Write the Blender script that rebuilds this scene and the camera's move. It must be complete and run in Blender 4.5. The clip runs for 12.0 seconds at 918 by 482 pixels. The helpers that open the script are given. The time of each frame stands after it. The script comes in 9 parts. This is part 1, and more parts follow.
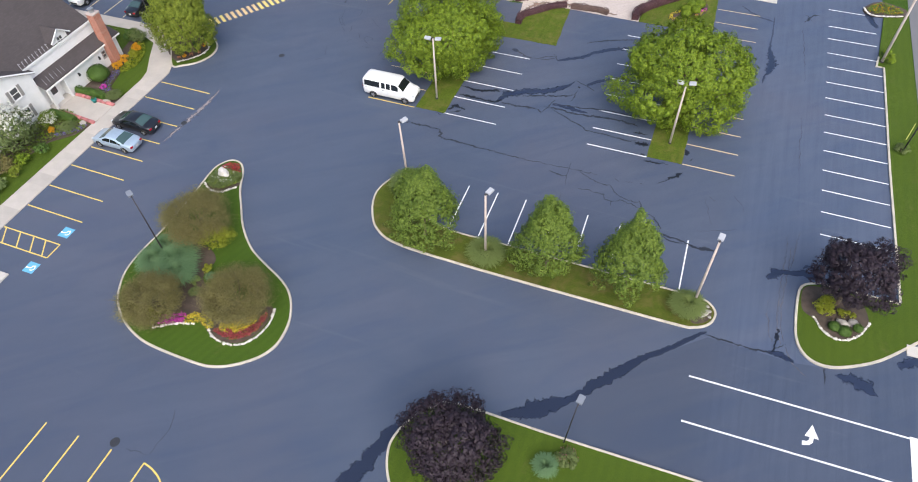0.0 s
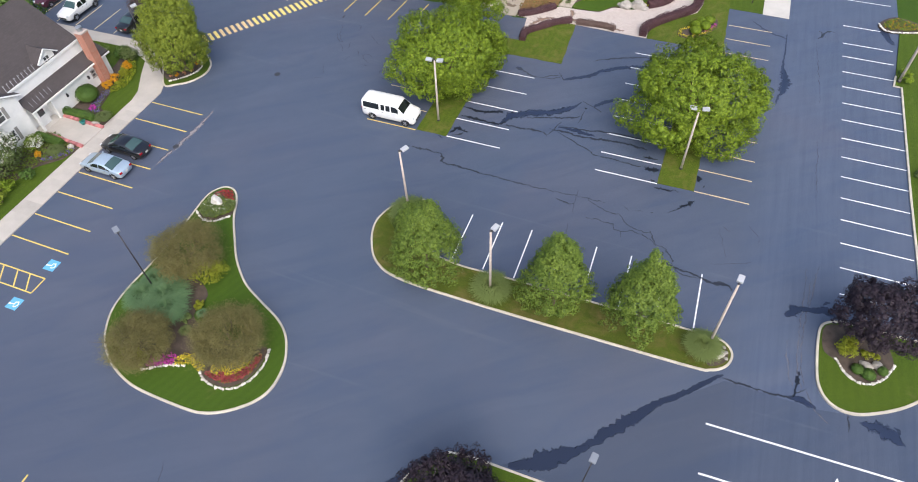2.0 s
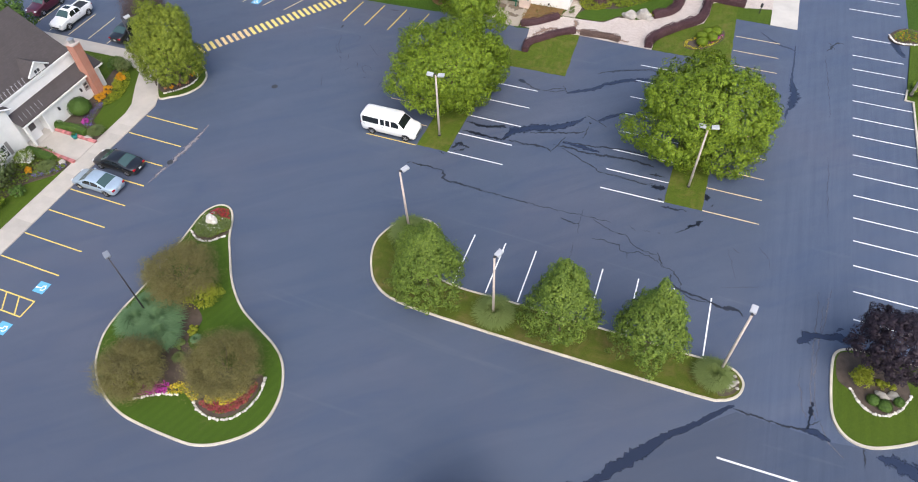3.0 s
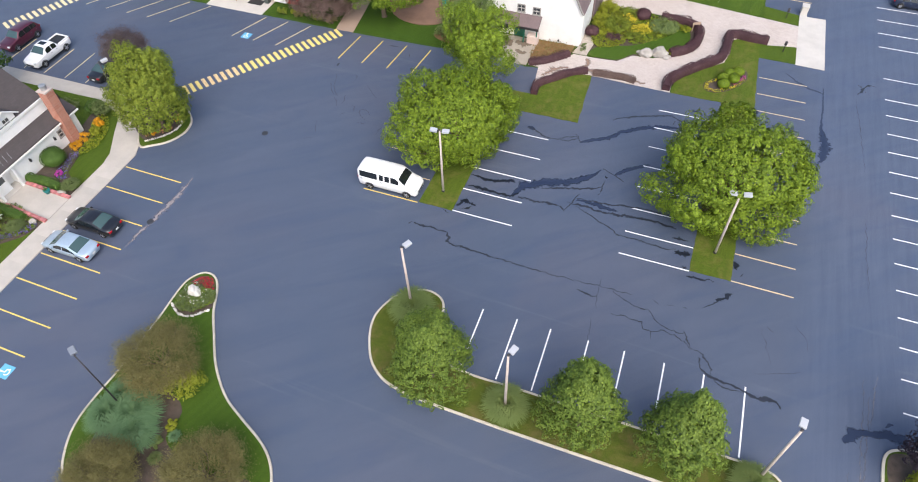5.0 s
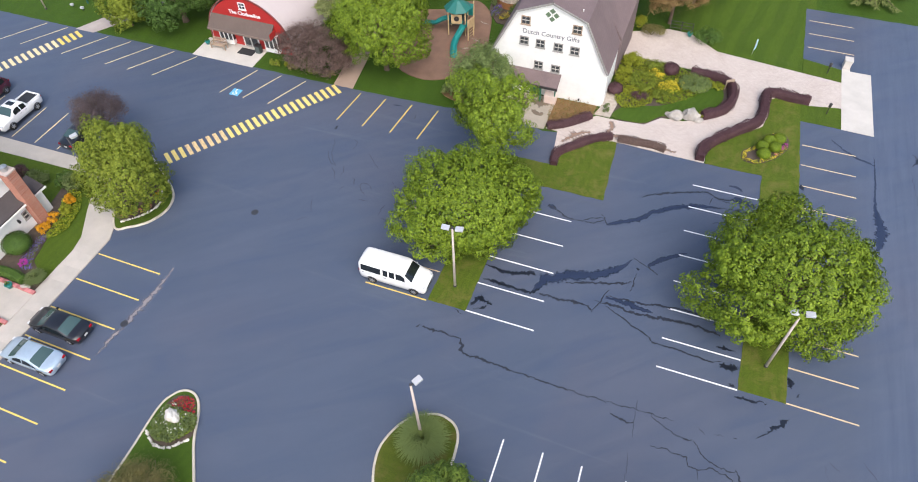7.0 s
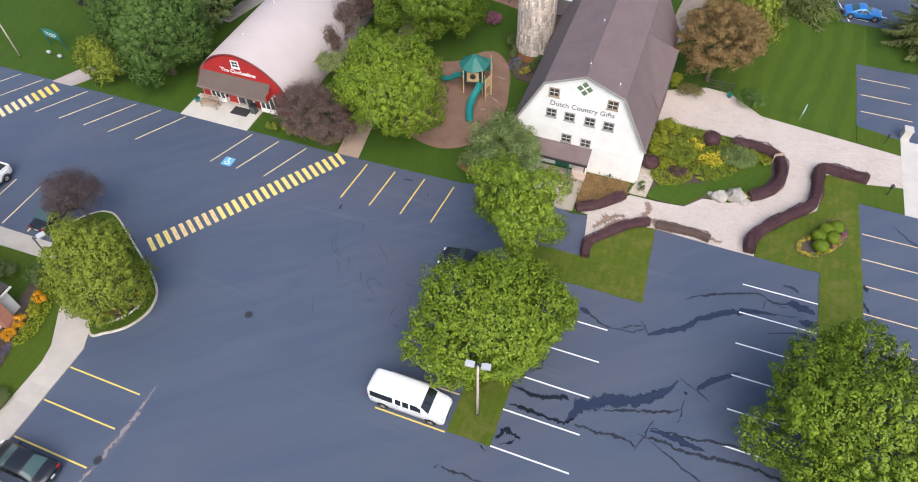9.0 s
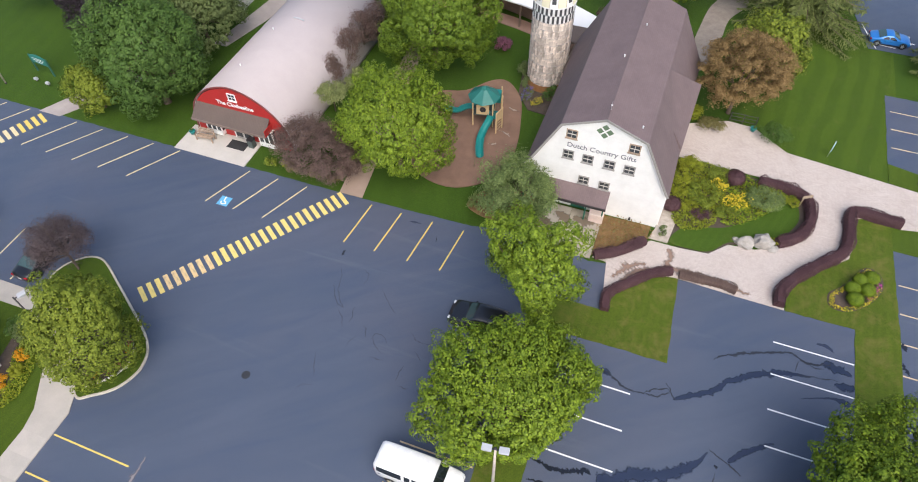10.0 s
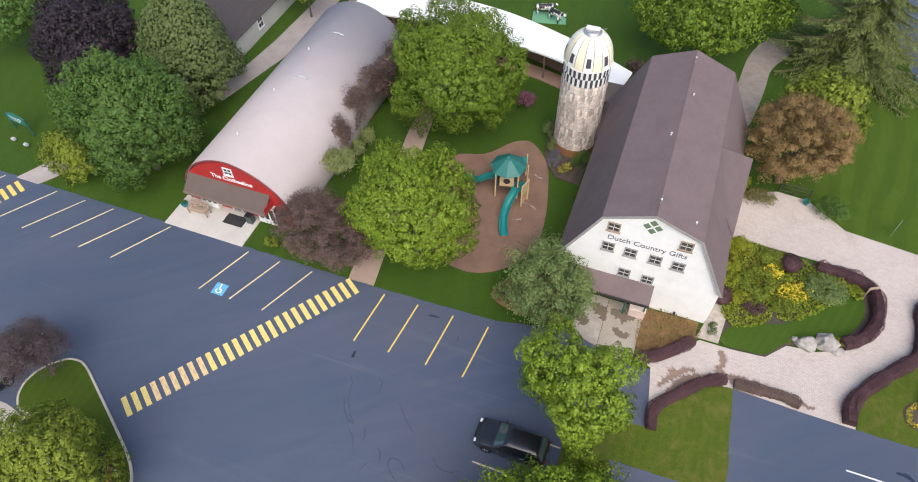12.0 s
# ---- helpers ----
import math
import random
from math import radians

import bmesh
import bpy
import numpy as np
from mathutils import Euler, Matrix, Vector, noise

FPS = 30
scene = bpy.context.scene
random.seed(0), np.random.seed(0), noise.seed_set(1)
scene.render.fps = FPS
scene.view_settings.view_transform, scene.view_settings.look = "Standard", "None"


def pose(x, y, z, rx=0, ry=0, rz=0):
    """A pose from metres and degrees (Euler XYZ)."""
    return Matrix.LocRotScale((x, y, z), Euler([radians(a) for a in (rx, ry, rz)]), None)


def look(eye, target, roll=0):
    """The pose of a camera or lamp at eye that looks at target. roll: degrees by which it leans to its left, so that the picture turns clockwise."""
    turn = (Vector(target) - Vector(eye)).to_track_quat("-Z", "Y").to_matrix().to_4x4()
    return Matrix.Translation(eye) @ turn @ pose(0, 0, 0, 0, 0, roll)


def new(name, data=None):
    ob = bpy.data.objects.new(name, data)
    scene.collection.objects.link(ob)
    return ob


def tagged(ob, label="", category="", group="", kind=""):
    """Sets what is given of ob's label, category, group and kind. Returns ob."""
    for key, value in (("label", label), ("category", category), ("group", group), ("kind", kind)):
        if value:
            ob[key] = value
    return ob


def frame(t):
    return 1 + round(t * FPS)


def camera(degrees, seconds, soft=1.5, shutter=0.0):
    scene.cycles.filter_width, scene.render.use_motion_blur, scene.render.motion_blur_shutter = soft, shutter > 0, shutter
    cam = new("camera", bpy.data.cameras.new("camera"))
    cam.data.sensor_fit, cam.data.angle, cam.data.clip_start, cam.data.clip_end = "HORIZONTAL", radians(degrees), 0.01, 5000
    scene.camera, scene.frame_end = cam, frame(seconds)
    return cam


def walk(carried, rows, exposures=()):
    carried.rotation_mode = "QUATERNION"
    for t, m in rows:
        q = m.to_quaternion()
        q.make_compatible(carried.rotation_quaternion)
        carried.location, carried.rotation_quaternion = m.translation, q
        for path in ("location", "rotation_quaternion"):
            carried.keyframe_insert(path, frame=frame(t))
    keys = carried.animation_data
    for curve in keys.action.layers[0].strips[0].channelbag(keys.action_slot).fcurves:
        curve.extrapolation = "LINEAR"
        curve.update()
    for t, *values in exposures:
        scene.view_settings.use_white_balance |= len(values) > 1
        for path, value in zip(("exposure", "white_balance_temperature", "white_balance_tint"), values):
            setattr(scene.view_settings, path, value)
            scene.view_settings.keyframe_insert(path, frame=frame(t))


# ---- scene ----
from mathutils.geometry import tessellate_polygon

cam = camera(70.0, 12.0, soft=1.0)
PATH = [
    (0, (0.859, 1.596, 41.781), (0.937, 2.882, 40.251), -2.6),
    (0.5, (0.89, 2.592, 41.806), (0.968, 3.877, 40.276), -2.7),
    (1, (0.91, 3.498, 41.81), (0.988, 4.783, 40.279), -2.7),
    (1.5, (0.902, 4.376, 41.79), (0.982, 5.659, 40.258), -2.6),
    (2, (0.888, 5.286, 41.749), (0.968, 6.569, 40.217), -2.6),
    (2.5, (0.887, 6.379, 41.774), (0.968, 7.659, 40.24), -2.5),
    (4.3, (0.846, 12.145, 41.803), (0.935, 13.423, 40.267), -2.3),
    (4.5, (0.845, 12.943, 41.801), (0.935, 14.221, 40.265), -2.2),
    (5, (0.84, 15.283, 41.815), (0.933, 16.559, 40.278), -2.1),
    (5.5, (0.84, 17.912, 41.855), (0.935, 19.185, 40.316), -2.0),
    (6, (0.876, 20.535, 41.947), (0.969, 21.807, 40.406), -2.1),
    (6.5, (0.823, 23.179, 42.03), (0.917, 24.45, 40.488), -2.1),
    (7, (0.702, 25.757, 42.058), (0.799, 27.027, 40.517), -2.0),
    (7.2, (0.632, 26.879, 42.057), (0.73, 28.147, 40.514), -1.8),
    (9, (0.064, 37.011, 42.675), (0.166, 38.26, 41.116), -1.5),
    (9.5, (-0.143, 39.803, 42.75), (-0.039, 41.047, 41.188), -1.4),
    (10, (-0.375, 42.447, 42.759), (-0.269, 43.688, 41.194), -1.2),
    (10.5, (-0.573, 44.996, 42.736), (-0.466, 46.236, 41.17), -1.2),
    (11, (-0.748, 47.447, 42.728), (-0.64, 48.686, 41.162), -1.1),
    (11.5, (-0.92, 49.897, 42.706), (-0.814, 51.134, 41.139), -1.2),
    (12, (-1.189, 52.263, 42.701), (-1.084, 53.498, 41.131), -1.2),
]
walk(cam, [(t, look(eye, target, roll)) for t, eye, target, roll in PATH], exposures=[(0, 0.66), (2.5, 0.66), (5, 0.74), (7, 0.73), (9, 0.64), (12, 0.54)])

# ---- world and light: a bright overcast day ----
world = bpy.data.worlds.new("sky")
scene.world = world
world.use_nodes = True
wn = world.node_tree.nodes
sky = wn.new("ShaderNodeTexSky")
sky.sky_type = "NISHITA"
sky.sun_disc = False
sky.sun_elevation = radians(50)
sky.sun_rotation = radians(176)
sky.air_density, sky.dust_density, sky.ozone_density = 1.0, 3.0, 1.0
world.node_tree.links.new(sky.outputs[0], wn["Background"].inputs[0])
wn["Background"].inputs[1].default_value = 0.15
sun = new("sun", bpy.data.lights.new("sun", "SUN"))
sun.data.energy, sun.data.angle, sun.data.color = 1.72, radians(66), (1.0, 0.95, 0.88)
sun.matrix_world = look((3.5, -51, 61), (0, 0, 0))

# ---- the plan: u along the stall lines, v along the aisles ----
SITE = Matrix.Rotation(radians(-26.3), 4, "Z")
rng = np.random.default_rng(7)


def at(u, v, z=0.0, turn=0.0):
    """A pose on the plan; turn: degrees of the thing's own x axis from u."""
    return SITE @ pose(u, v, z, 0, 0, turn)


def mesh_of(bm, name, smooth=False):
    me = bpy.data.meshes.new(name)
    bmesh.ops.recalc_face_normals(bm, faces=bm.faces)
    bm.to_mesh(me)
    bm.free()
    if smooth:
        me.polygons.foreach_set("use_smooth", [True] * len(me.polygons))
    return me


def part(name, bm, material, parent, label="", smooth=False, m=None):
    ob = new(name, mesh_of(bm, name, smooth) if isinstance(bm, bmesh.types.BMesh) else bm)
    if material and not ob.data.materials:
        ob.data.materials.append(material)
    ob.parent = parent
    if m is not None:
        ob.matrix_basis = m
    return tagged(ob, label)


def thing(name, m, label, category, group=""):
    ob = new(name)
    ob.empty_display_size = 0.3
    ob.matrix_world = m
    return tagged(ob, label, category, group)


def single(name, bm, material, m, label, category, group="", kind="", smooth=False):
    ob = new(name, mesh_of(bm, name, smooth) if isinstance(bm, bmesh.types.BMesh) else bm)
    if not ob.data.materials:
        ob.data.materials.append(material)
    ob.matrix_world = m
    return tagged(ob, label, category, group, kind)


def setting(name, bm, material, label="", category=""):
    return single(name, bm, material, SITE.copy(), label, category, kind="structure")


# ---- mesh helpers ----
def box(bm, x0, x1, y0, y1, z0, z1, bevel=0.0, m=None):
    v = [bm.verts.new((x, y, z)) for z in (z0, z1) for x, y in ((x0, y0), (x1, y0), (x1, y1), (x0, y1))]
    f = [bm.faces.new([v[i] for i in q]) for q in ((3, 2, 1, 0), (4, 5, 6, 7), (0, 1, 5, 4), (1, 2, 6, 5), (2, 3, 7, 6), (3, 0, 4, 7))]
    if m is not None:
        bmesh.ops.transform(bm, matrix=m, verts=v)
    if bevel:
        edges = list({e for q in f for e in q.edges})
        bmesh.ops.bevel(bm, geom=edges, offset=bevel, segments=2, affect="EDGES", profile=0.6)
    return bm


def boxed(*a, **k):
    return box(bmesh.new(), *a, **k)


def prism(bm, outline, z0, z1):
    """A slab over a closed outline."""
    low = [bm.verts.new((x, y, z0)) for x, y in outline]
    top = [bm.verts.new((x, y, z1)) for x, y in outline]
    n = len(outline)
    tris = tessellate_polygon([[Vector((x, y, 0)) for x, y in outline]])
    for q in tris:
        bm.faces.new([top[i] for i in q])
        bm.faces.new([low[i] for i in q[::-1]])
    for i in range(n):
        bm.faces.new((low[i], low[(i + 1) % n], top[(i + 1) % n], top[i]))
    return bm


def slab(outline, z0, z1):
    return prism(bmesh.new(), outline, z0, z1)


def tube(bm, points, radii, sides=8, cap=True):
    """A tapered tube along points."""
    pts = [Vector(p) for p in points]
    rings = []
    for i, p in enumerate(pts):
        way = (pts[min(i + 1, len(pts) - 1)] - pts[max(i - 1, 0)]).normalized()
        side = way.cross(Vector((0.03, 0.02, 1)) if abs(way.z) < 0.95 else Vector((1, 0, 0))).normalized()
        up = side.cross(way)
        r = radii[i] if isinstance(radii, (list, tuple)) else radii
        rings.append([bm.verts.new(p + r * (math.cos(a) * side + math.sin(a) * up)) for a in np.linspace(0, 2 * math.pi, sides, endpoint=False)])
    for a, b in zip(rings, rings[1:]):
        for j in range(sides):
            bm.faces.new((a[j], a[(j + 1) % sides], b[(j + 1) % sides], b[j]))
    if cap:
        bm.faces.new(rings[0][::-1])
        bm.faces.new(rings[-1])
    return bm


def lathe(bm, profile, sides=24, cap=True):
    """A turned body: profile of (radius, z)."""
    rings = [[bm.verts.new((r * math.cos(a), r * math.sin(a), z)) for a in np.linspace(0, 2 * math.pi, sides, endpoint=False)] for r, z in profile]
    for a, b in zip(rings, rings[1:]):
        for j in range(sides):
            bm.faces.new((a[j], a[(j + 1) % sides], b[(j + 1) % sides], b[j]))
    if cap:
        bm.faces.new(rings[0][::-1])
        bm.faces.new(rings[-1])
    return bm


def extrude_profile(bm, profile, y0, y1):
    """A closed (x, z) profile carried along y."""
    a = [bm.verts.new((x, y0, z)) for x, z in profile]
    b = [bm.verts.new((x, y1, z)) for x, z in profile]
    n = len(profile)
    for q in tessellate_polygon([[Vector((x, z, 0)) for x, z in profile]]):
        bm.faces.new([a[i] for i in q])
        bm.faces.new([b[i] for i in q[::-1]])
    for i in range(n):
        bm.faces.new((a[i], b[i], b[(i + 1) % n], a[(i + 1) % n]))
    return bm


def rounded(points, steps=5, closed=True):
    """A smooth line through the points of a plan."""
    p = [np.array(q, float) for q in points]
    n, out = len(p), []
    for i in range(n if closed else n - 1):
        a, b, c, d = (p[(i + k) % n] if closed else p[min(max(i + k, 0), n - 1)] for k in (-1, 0, 1, 2))
        for t in np.linspace(0, 1, steps, endpoint=False):
            out.append(tuple(0.5 * (2 * b + (c - a) * t + (2 * a - 5 * b + 4 * c - d) * t * t + (3 * b - a - 3 * c + d) * t ** 3)))
    if not closed:
        out.append(tuple(p[-1]))
    return out


def inset(outline, d):
    """The outline moved inwards by d (outline anticlockwise or clockwise)."""
    p = np.array(outline, float)
    area = np.sum(p[:, 0] * np.roll(p[:, 1], -1) - np.roll(p[:, 0], -1) * p[:, 1])
    way = np.roll(p, -1, 0) - np.roll(p, 1, 0)
    way /= np.maximum(np.linalg.norm(way, axis=1, keepdims=True), 1e-6)
    nrm = np.stack([-way[:, 1], way[:, 0]], 1) * (1 if area > 0 else -1)
    return [tuple(q) for q in p + nrm * d]


def kerb(outline, width=0.17, z0=-0.05, z1=0.14):
    """A closed kerb ring with a rounded top edge."""
    bm = bmesh.new()
    rows = [(0.0, z0), (0.0, z1 - 0.03), (0.03, z1), (width - 0.02, z1), (width, z1 - 0.02), (width, z0)]
    rings = []
    for d, z in rows:
        rings.append([bm.verts.new((x, y, z)) for x, y in inset(outline, d)])
    n = len(outline)
    for a, b in zip(rings, rings[1:]):
        for i in range(n):
            bm.faces.new((a[i], a[(i + 1) % n], b[(i + 1) % n], b[i]))
    return bm


def frayed(outline, amp=0.07, step=0.35, seed=3):
    """The same outline with an uneven, overgrown edge."""
    out = []
    for (x0, y0), (x1, y1) in zip(outline, list(outline[1:]) + [outline[0]]):
        ln = math.hypot(x1 - x0, y1 - y0)
        n = max(1, int(ln / step)) if ln < 60 else 1
        for i in range(n):
            x, y = x0 + (x1 - x0) * i / n, y0 + (y1 - y0) * i / n
            k = (noise.noise(Vector((x * 0.9, y * 0.9, seed))) + 0.6 * noise.noise(Vector((x * 3.1, y * 3.1, seed)))) * amp if 0 < i < n else 0.0
            out.append((x - (y1 - y0) / ln * k, y + (x1 - x0) / ln * k))
    return out


def strip(points, width, z0, z1):
    """A band of the given width along an open line."""
    p = np.array(points, float)
    way = np.gradient(p, axis=0)
    way /= np.linalg.norm(way, axis=1, keepdims=True)
    nrm = np.stack([-way[:, 1], way[:, 0]], 1)
    w = np.broadcast_to(np.asarray(width, float), (len(p),))[:, None] / 2
    return slab([tuple(q) for q in p + nrm * w] + [tuple(q) for q in (p - nrm * w)[::-1]], z0, z1)


# ---- materials ----
def nodes_of(name):
    mat = bpy.data.materials.new(name)
    mat.use_nodes = True
    return mat, mat.node_tree.nodes, mat.node_tree.links, mat.node_tree.nodes["Principled BSDF"]


def ramp_node(n, l, fac, stops):
    r = n.new("ShaderNodeValToRGB")
    e = r.color_ramp.elements
    while len(e) < len(stops):
        e.new(0.5)
    for el, (pos, col) in zip(e, stops):
        el.position, el.color = pos, (*col, 1)
    l.new(fac, r.inputs[0])
    return r.outputs[0]


def noise_node(n, l, co, scale, detail=4.0, rough=0.6, distort=0.0):
    t = n.new("ShaderNodeTexNoise")
    t.inputs["Scale"].default_value, t.inputs["Detail"].default_value = scale, detail
    t.inputs["Roughness"].default_value, t.inputs["Distortion"].default_value = rough, distort
    l.new(co, t.inputs["Vector"])
    return t.outputs["Fac"]


def blend_node(n, l, fac, a, b, kind="MIX"):
    m = n.new("ShaderNodeMix")
    m.data_type, m.blend_type = "RGBA", kind
    for sock, val in ((m.inputs["Factor"], fac), (m.inputs["A"], a), (m.inputs["B"], b)):
        if isinstance(val, (int, float)):
            sock.default_value = val
        elif isinstance(val, tuple):
            sock.default_value = (*val, 1)
        else:
            l.new(val, sock)
    return m.outputs["Result"]


def bump_node(n, l, height, strength, dist):
    b = n.new("ShaderNodeBump")
    b.inputs["Strength"].default_value, b.inputs["Distance"].default_value = strength, dist
    l.new(height, b.inputs["Height"])
    return b.outputs[0]


def coords(n, kind="Object"):
    return n.new("ShaderNodeTexCoord").outputs[kind]


def surface(name, colour, rough=0.7, metal=0.0, vary=0.25, big=0.6, small=14.0, bump=0.15, bump_dist=0.01, per_piece=0.0, coat=0.0, spec=0.5):
    """A plain surface with large and fine variation of its colour, and fine relief."""
    mat, n, l, p = nodes_of(name)
    co = coords(n)
    dark = tuple(c * (1 - vary) for c in colour)
    light = tuple(min(1, c * (1 + vary * 0.7)) for c in colour)
    a = ramp_node(n, l, noise_node(n, l, co, big, 5, 0.6), [(0.3, dark), (0.7, light)])
    fine = noise_node(n, l, co, small, 6, 0.7)
    col = blend_node(n, l, 0.35, a, ramp_node(n, l, fine, [(0.3, dark), (0.7, light)]))
    if per_piece:
        r = n.new("ShaderNodeObjectInfo").outputs["Random"]
        col = blend_node(n, l, 1.0, col, ramp_node(n, l, r, [(0.0, (1 - per_piece,) * 3), (1.0, (1 + per_piece,) * 3)]), "MULTIPLY")
    l.new(col, p.inputs["Base Color"])
    p.inputs["Roughness"].default_value, p.inputs["Metallic"].default_value = rough, metal
    p.inputs["Coat Weight"].default_value, p.inputs["Specular IOR Level"].default_value = coat, spec
    if bump:
        l.new(bump_node(n, l, fine, bump, bump_dist), p.inputs["Normal"])
    return mat


def asphalt_material(name="sealed_asphalt", dark=1.0):
    mat, n, l, p = nodes_of(name)
    co = coords(n)
    big = noise_node(n, l, co, 0.045, 5, 0.55, 0.6)
    mid = noise_node(n, l, co, 0.4, 6, 0.65, 0.3)
    fine = noise_node(n, l, co, 22, 4, 0.8)
    base = ramp_node(n, l, big, [(0.3, (0.046, 0.073, 0.128)), (0.48, (0.068, 0.088, 0.141)), (0.66, (0.098, 0.099, 0.138))])
    col = blend_node(n, l, 0.34, base, ramp_node(n, l, mid, [(0.3, (0.052, 0.070, 0.116)), (0.7, (0.084, 0.102, 0.150))]))
    col = blend_node(n, l, 0.42, col, ramp_node(n, l, fine, [(0.35, (0.035, 0.048, 0.078)), (0.65, (0.101, 0.124, 0.172))]))
    # dusty sweeps along the aisles
    m = n.new("ShaderNodeMapping")
    m.inputs["Scale"].default_value, m.inputs["Rotation"].default_value = (0.03, 0.5, 1), (0, 0, radians(3))
    l.new(co, m.inputs["Vector"])
    sweep = noise_node(n, l, m.outputs[0], 0.9, 5, 0.7, 0.8)
    col = blend_node(n, l, ramp_node(n, l, sweep, [(0.62, (0, 0, 0)), (0.85, (0.371, 0.420, 0.441))]), col, (0.180, 0.198, 0.214))
    # fine tyre lines along the north-south aisle
    sep = n.new("ShaderNodeSeparateXYZ")
    l.new(co, sep.inputs[0])
    lane = n.new("ShaderNodeMapRange")
    lane.inputs["From Min"].default_value, lane.inputs["From Max"].default_value = 6.5, 9.0
    l.new(sep.outputs["X"], lane.inputs["Value"])
    m2 = n.new("ShaderNodeMapping")
    m2.inputs["Scale"].default_value = (1.0, 0.035, 1)
    l.new(co, m2.inputs["Vector"])
    tyre = noise_node(n, l, m2.outputs[0], 2.4, 5, 0.75, 0.3)
    lined = blend_node(n, l, 1.0, col, ramp_node(n, l, tyre, [(0.30, (0.96, 0.98, 1.02)), (0.5, (1.10, 1.11, 1.13)), (0.70, (1.24, 1.23, 1.22))]), "MULTIPLY")
    col = blend_node(n, l, lane.outputs["Result"], col, lined)
    # broad squeegee sweeps of the sealer
    turned, drawn = n.new("ShaderNodeMapping"), n.new("ShaderNodeMapping")
    turned.inputs["Rotation"].default_value, drawn.inputs["Scale"].default_value = (0, 0, radians(-38)), (0.16, 0.9, 1)
    l.new(co, turned.inputs["Vector"])
    l.new(turned.outputs[0], drawn.inputs["Vector"])
    brushed = noise_node(n, l, drawn.outputs[0], 0.55, 6, 0.62, 0.9)
    col = blend_node(n, l, 1.0, col, ramp_node(n, l, brushed, [(0.33, (0.86, 0.91, 0.98)), (0.5, (1.0, 1.0, 1.0)), (0.68, (1.10, 1.08, 1.06))]), "MULTIPLY")
    # the asphalt gets darker and slightly bluer towards the south end
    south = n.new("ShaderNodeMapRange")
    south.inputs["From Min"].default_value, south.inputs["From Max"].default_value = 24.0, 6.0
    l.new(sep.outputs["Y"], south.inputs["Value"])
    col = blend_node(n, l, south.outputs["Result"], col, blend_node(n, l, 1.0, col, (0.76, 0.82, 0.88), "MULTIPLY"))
    if dark < 1:
        col = blend_node(n, l, 1.0, col, (dark * 0.97, dark, dark * 1.03), "MULTIPLY")
    l.new(col, p.inputs["Base Color"])
    l.new(ramp_node(n, l, mid, [(0.25, (0.50,) * 3), (0.75, (0.72,) * 3)]), p.inputs["Roughness"])
    l.new(bump_node(n, l, fine, 0.35, 0.008), p.inputs["Normal"])
    return mat


def grass_material(name, dark, light, stripe_scale=0.0, stripe_turn=0.0, worn=(0.16, 0.14, 0.055), stripe=0.34, bend=1.2, bare=0.60):
    mat, n, l, p = nodes_of(name)
    co = coords(n)
    big = noise_node(n, l, co, 0.22, 5, 0.6, 0.4)
    fine = noise_node(n, l, co, 9, 6, 0.75)
    blades = noise_node(n, l, co, 45, 3, 0.8)
    mean = tuple((a + b) / 2 for a, b in zip(dark, light))
    col = ramp_node(n, l, big, [(0.3, dark), (0.52, mean), (0.75, light)])
    if stripe_scale:
        w = n.new("ShaderNodeTexWave")
        w.wave_profile = "SIN"
        w.inputs["Scale"].default_value, w.inputs["Distortion"].default_value = stripe_scale, bend
        w.inputs["Detail"].default_value, w.inputs["Detail Scale"].default_value = 2.0, 0.6
        m = n.new("ShaderNodeMapping")
        m.inputs["Rotation"].default_value = (0, 0, radians(stripe_turn))
        l.new(co, m.inputs["Vector"])
        l.new(m.outputs[0], w.inputs["Vector"])
        col = blend_node(n, l, stripe, col, ramp_node(n, l, w.outputs["Fac"], [(0.35, dark), (0.65, tuple(c * 1.15 for c in light))]))
    col = blend_node(n, l, 0.5, col, ramp_node(n, l, fine, [(0.3, tuple(c * 0.6 for c in dark)), (0.7, tuple(c * 1.15 for c in light))]))
    col = blend_node(n, l, 0.48, col, ramp_node(n, l, blades, [(0.35, tuple(c * 0.45 for c in dark)), (0.65, tuple(c * 1.35 for c in light))]))
    patch = noise_node(n, l, co, 0.55, 6, 0.75, 0.5)
    col = blend_node(n, l, ramp_node(n, l, patch, [(bare, (0, 0, 0)), (bare + 0.22, (0.6, 0.6, 0.6))]), col, worn)
    l.new(col, p.inputs["Base Color"])
    p.inputs["Roughness"].default_value = 0.85
    p.inputs["Specular IOR Level"].default_value = 0.2
    l.new(bump_node(n, l, blades, 0.8, 0.04), p.inputs["Normal"])
    return mat


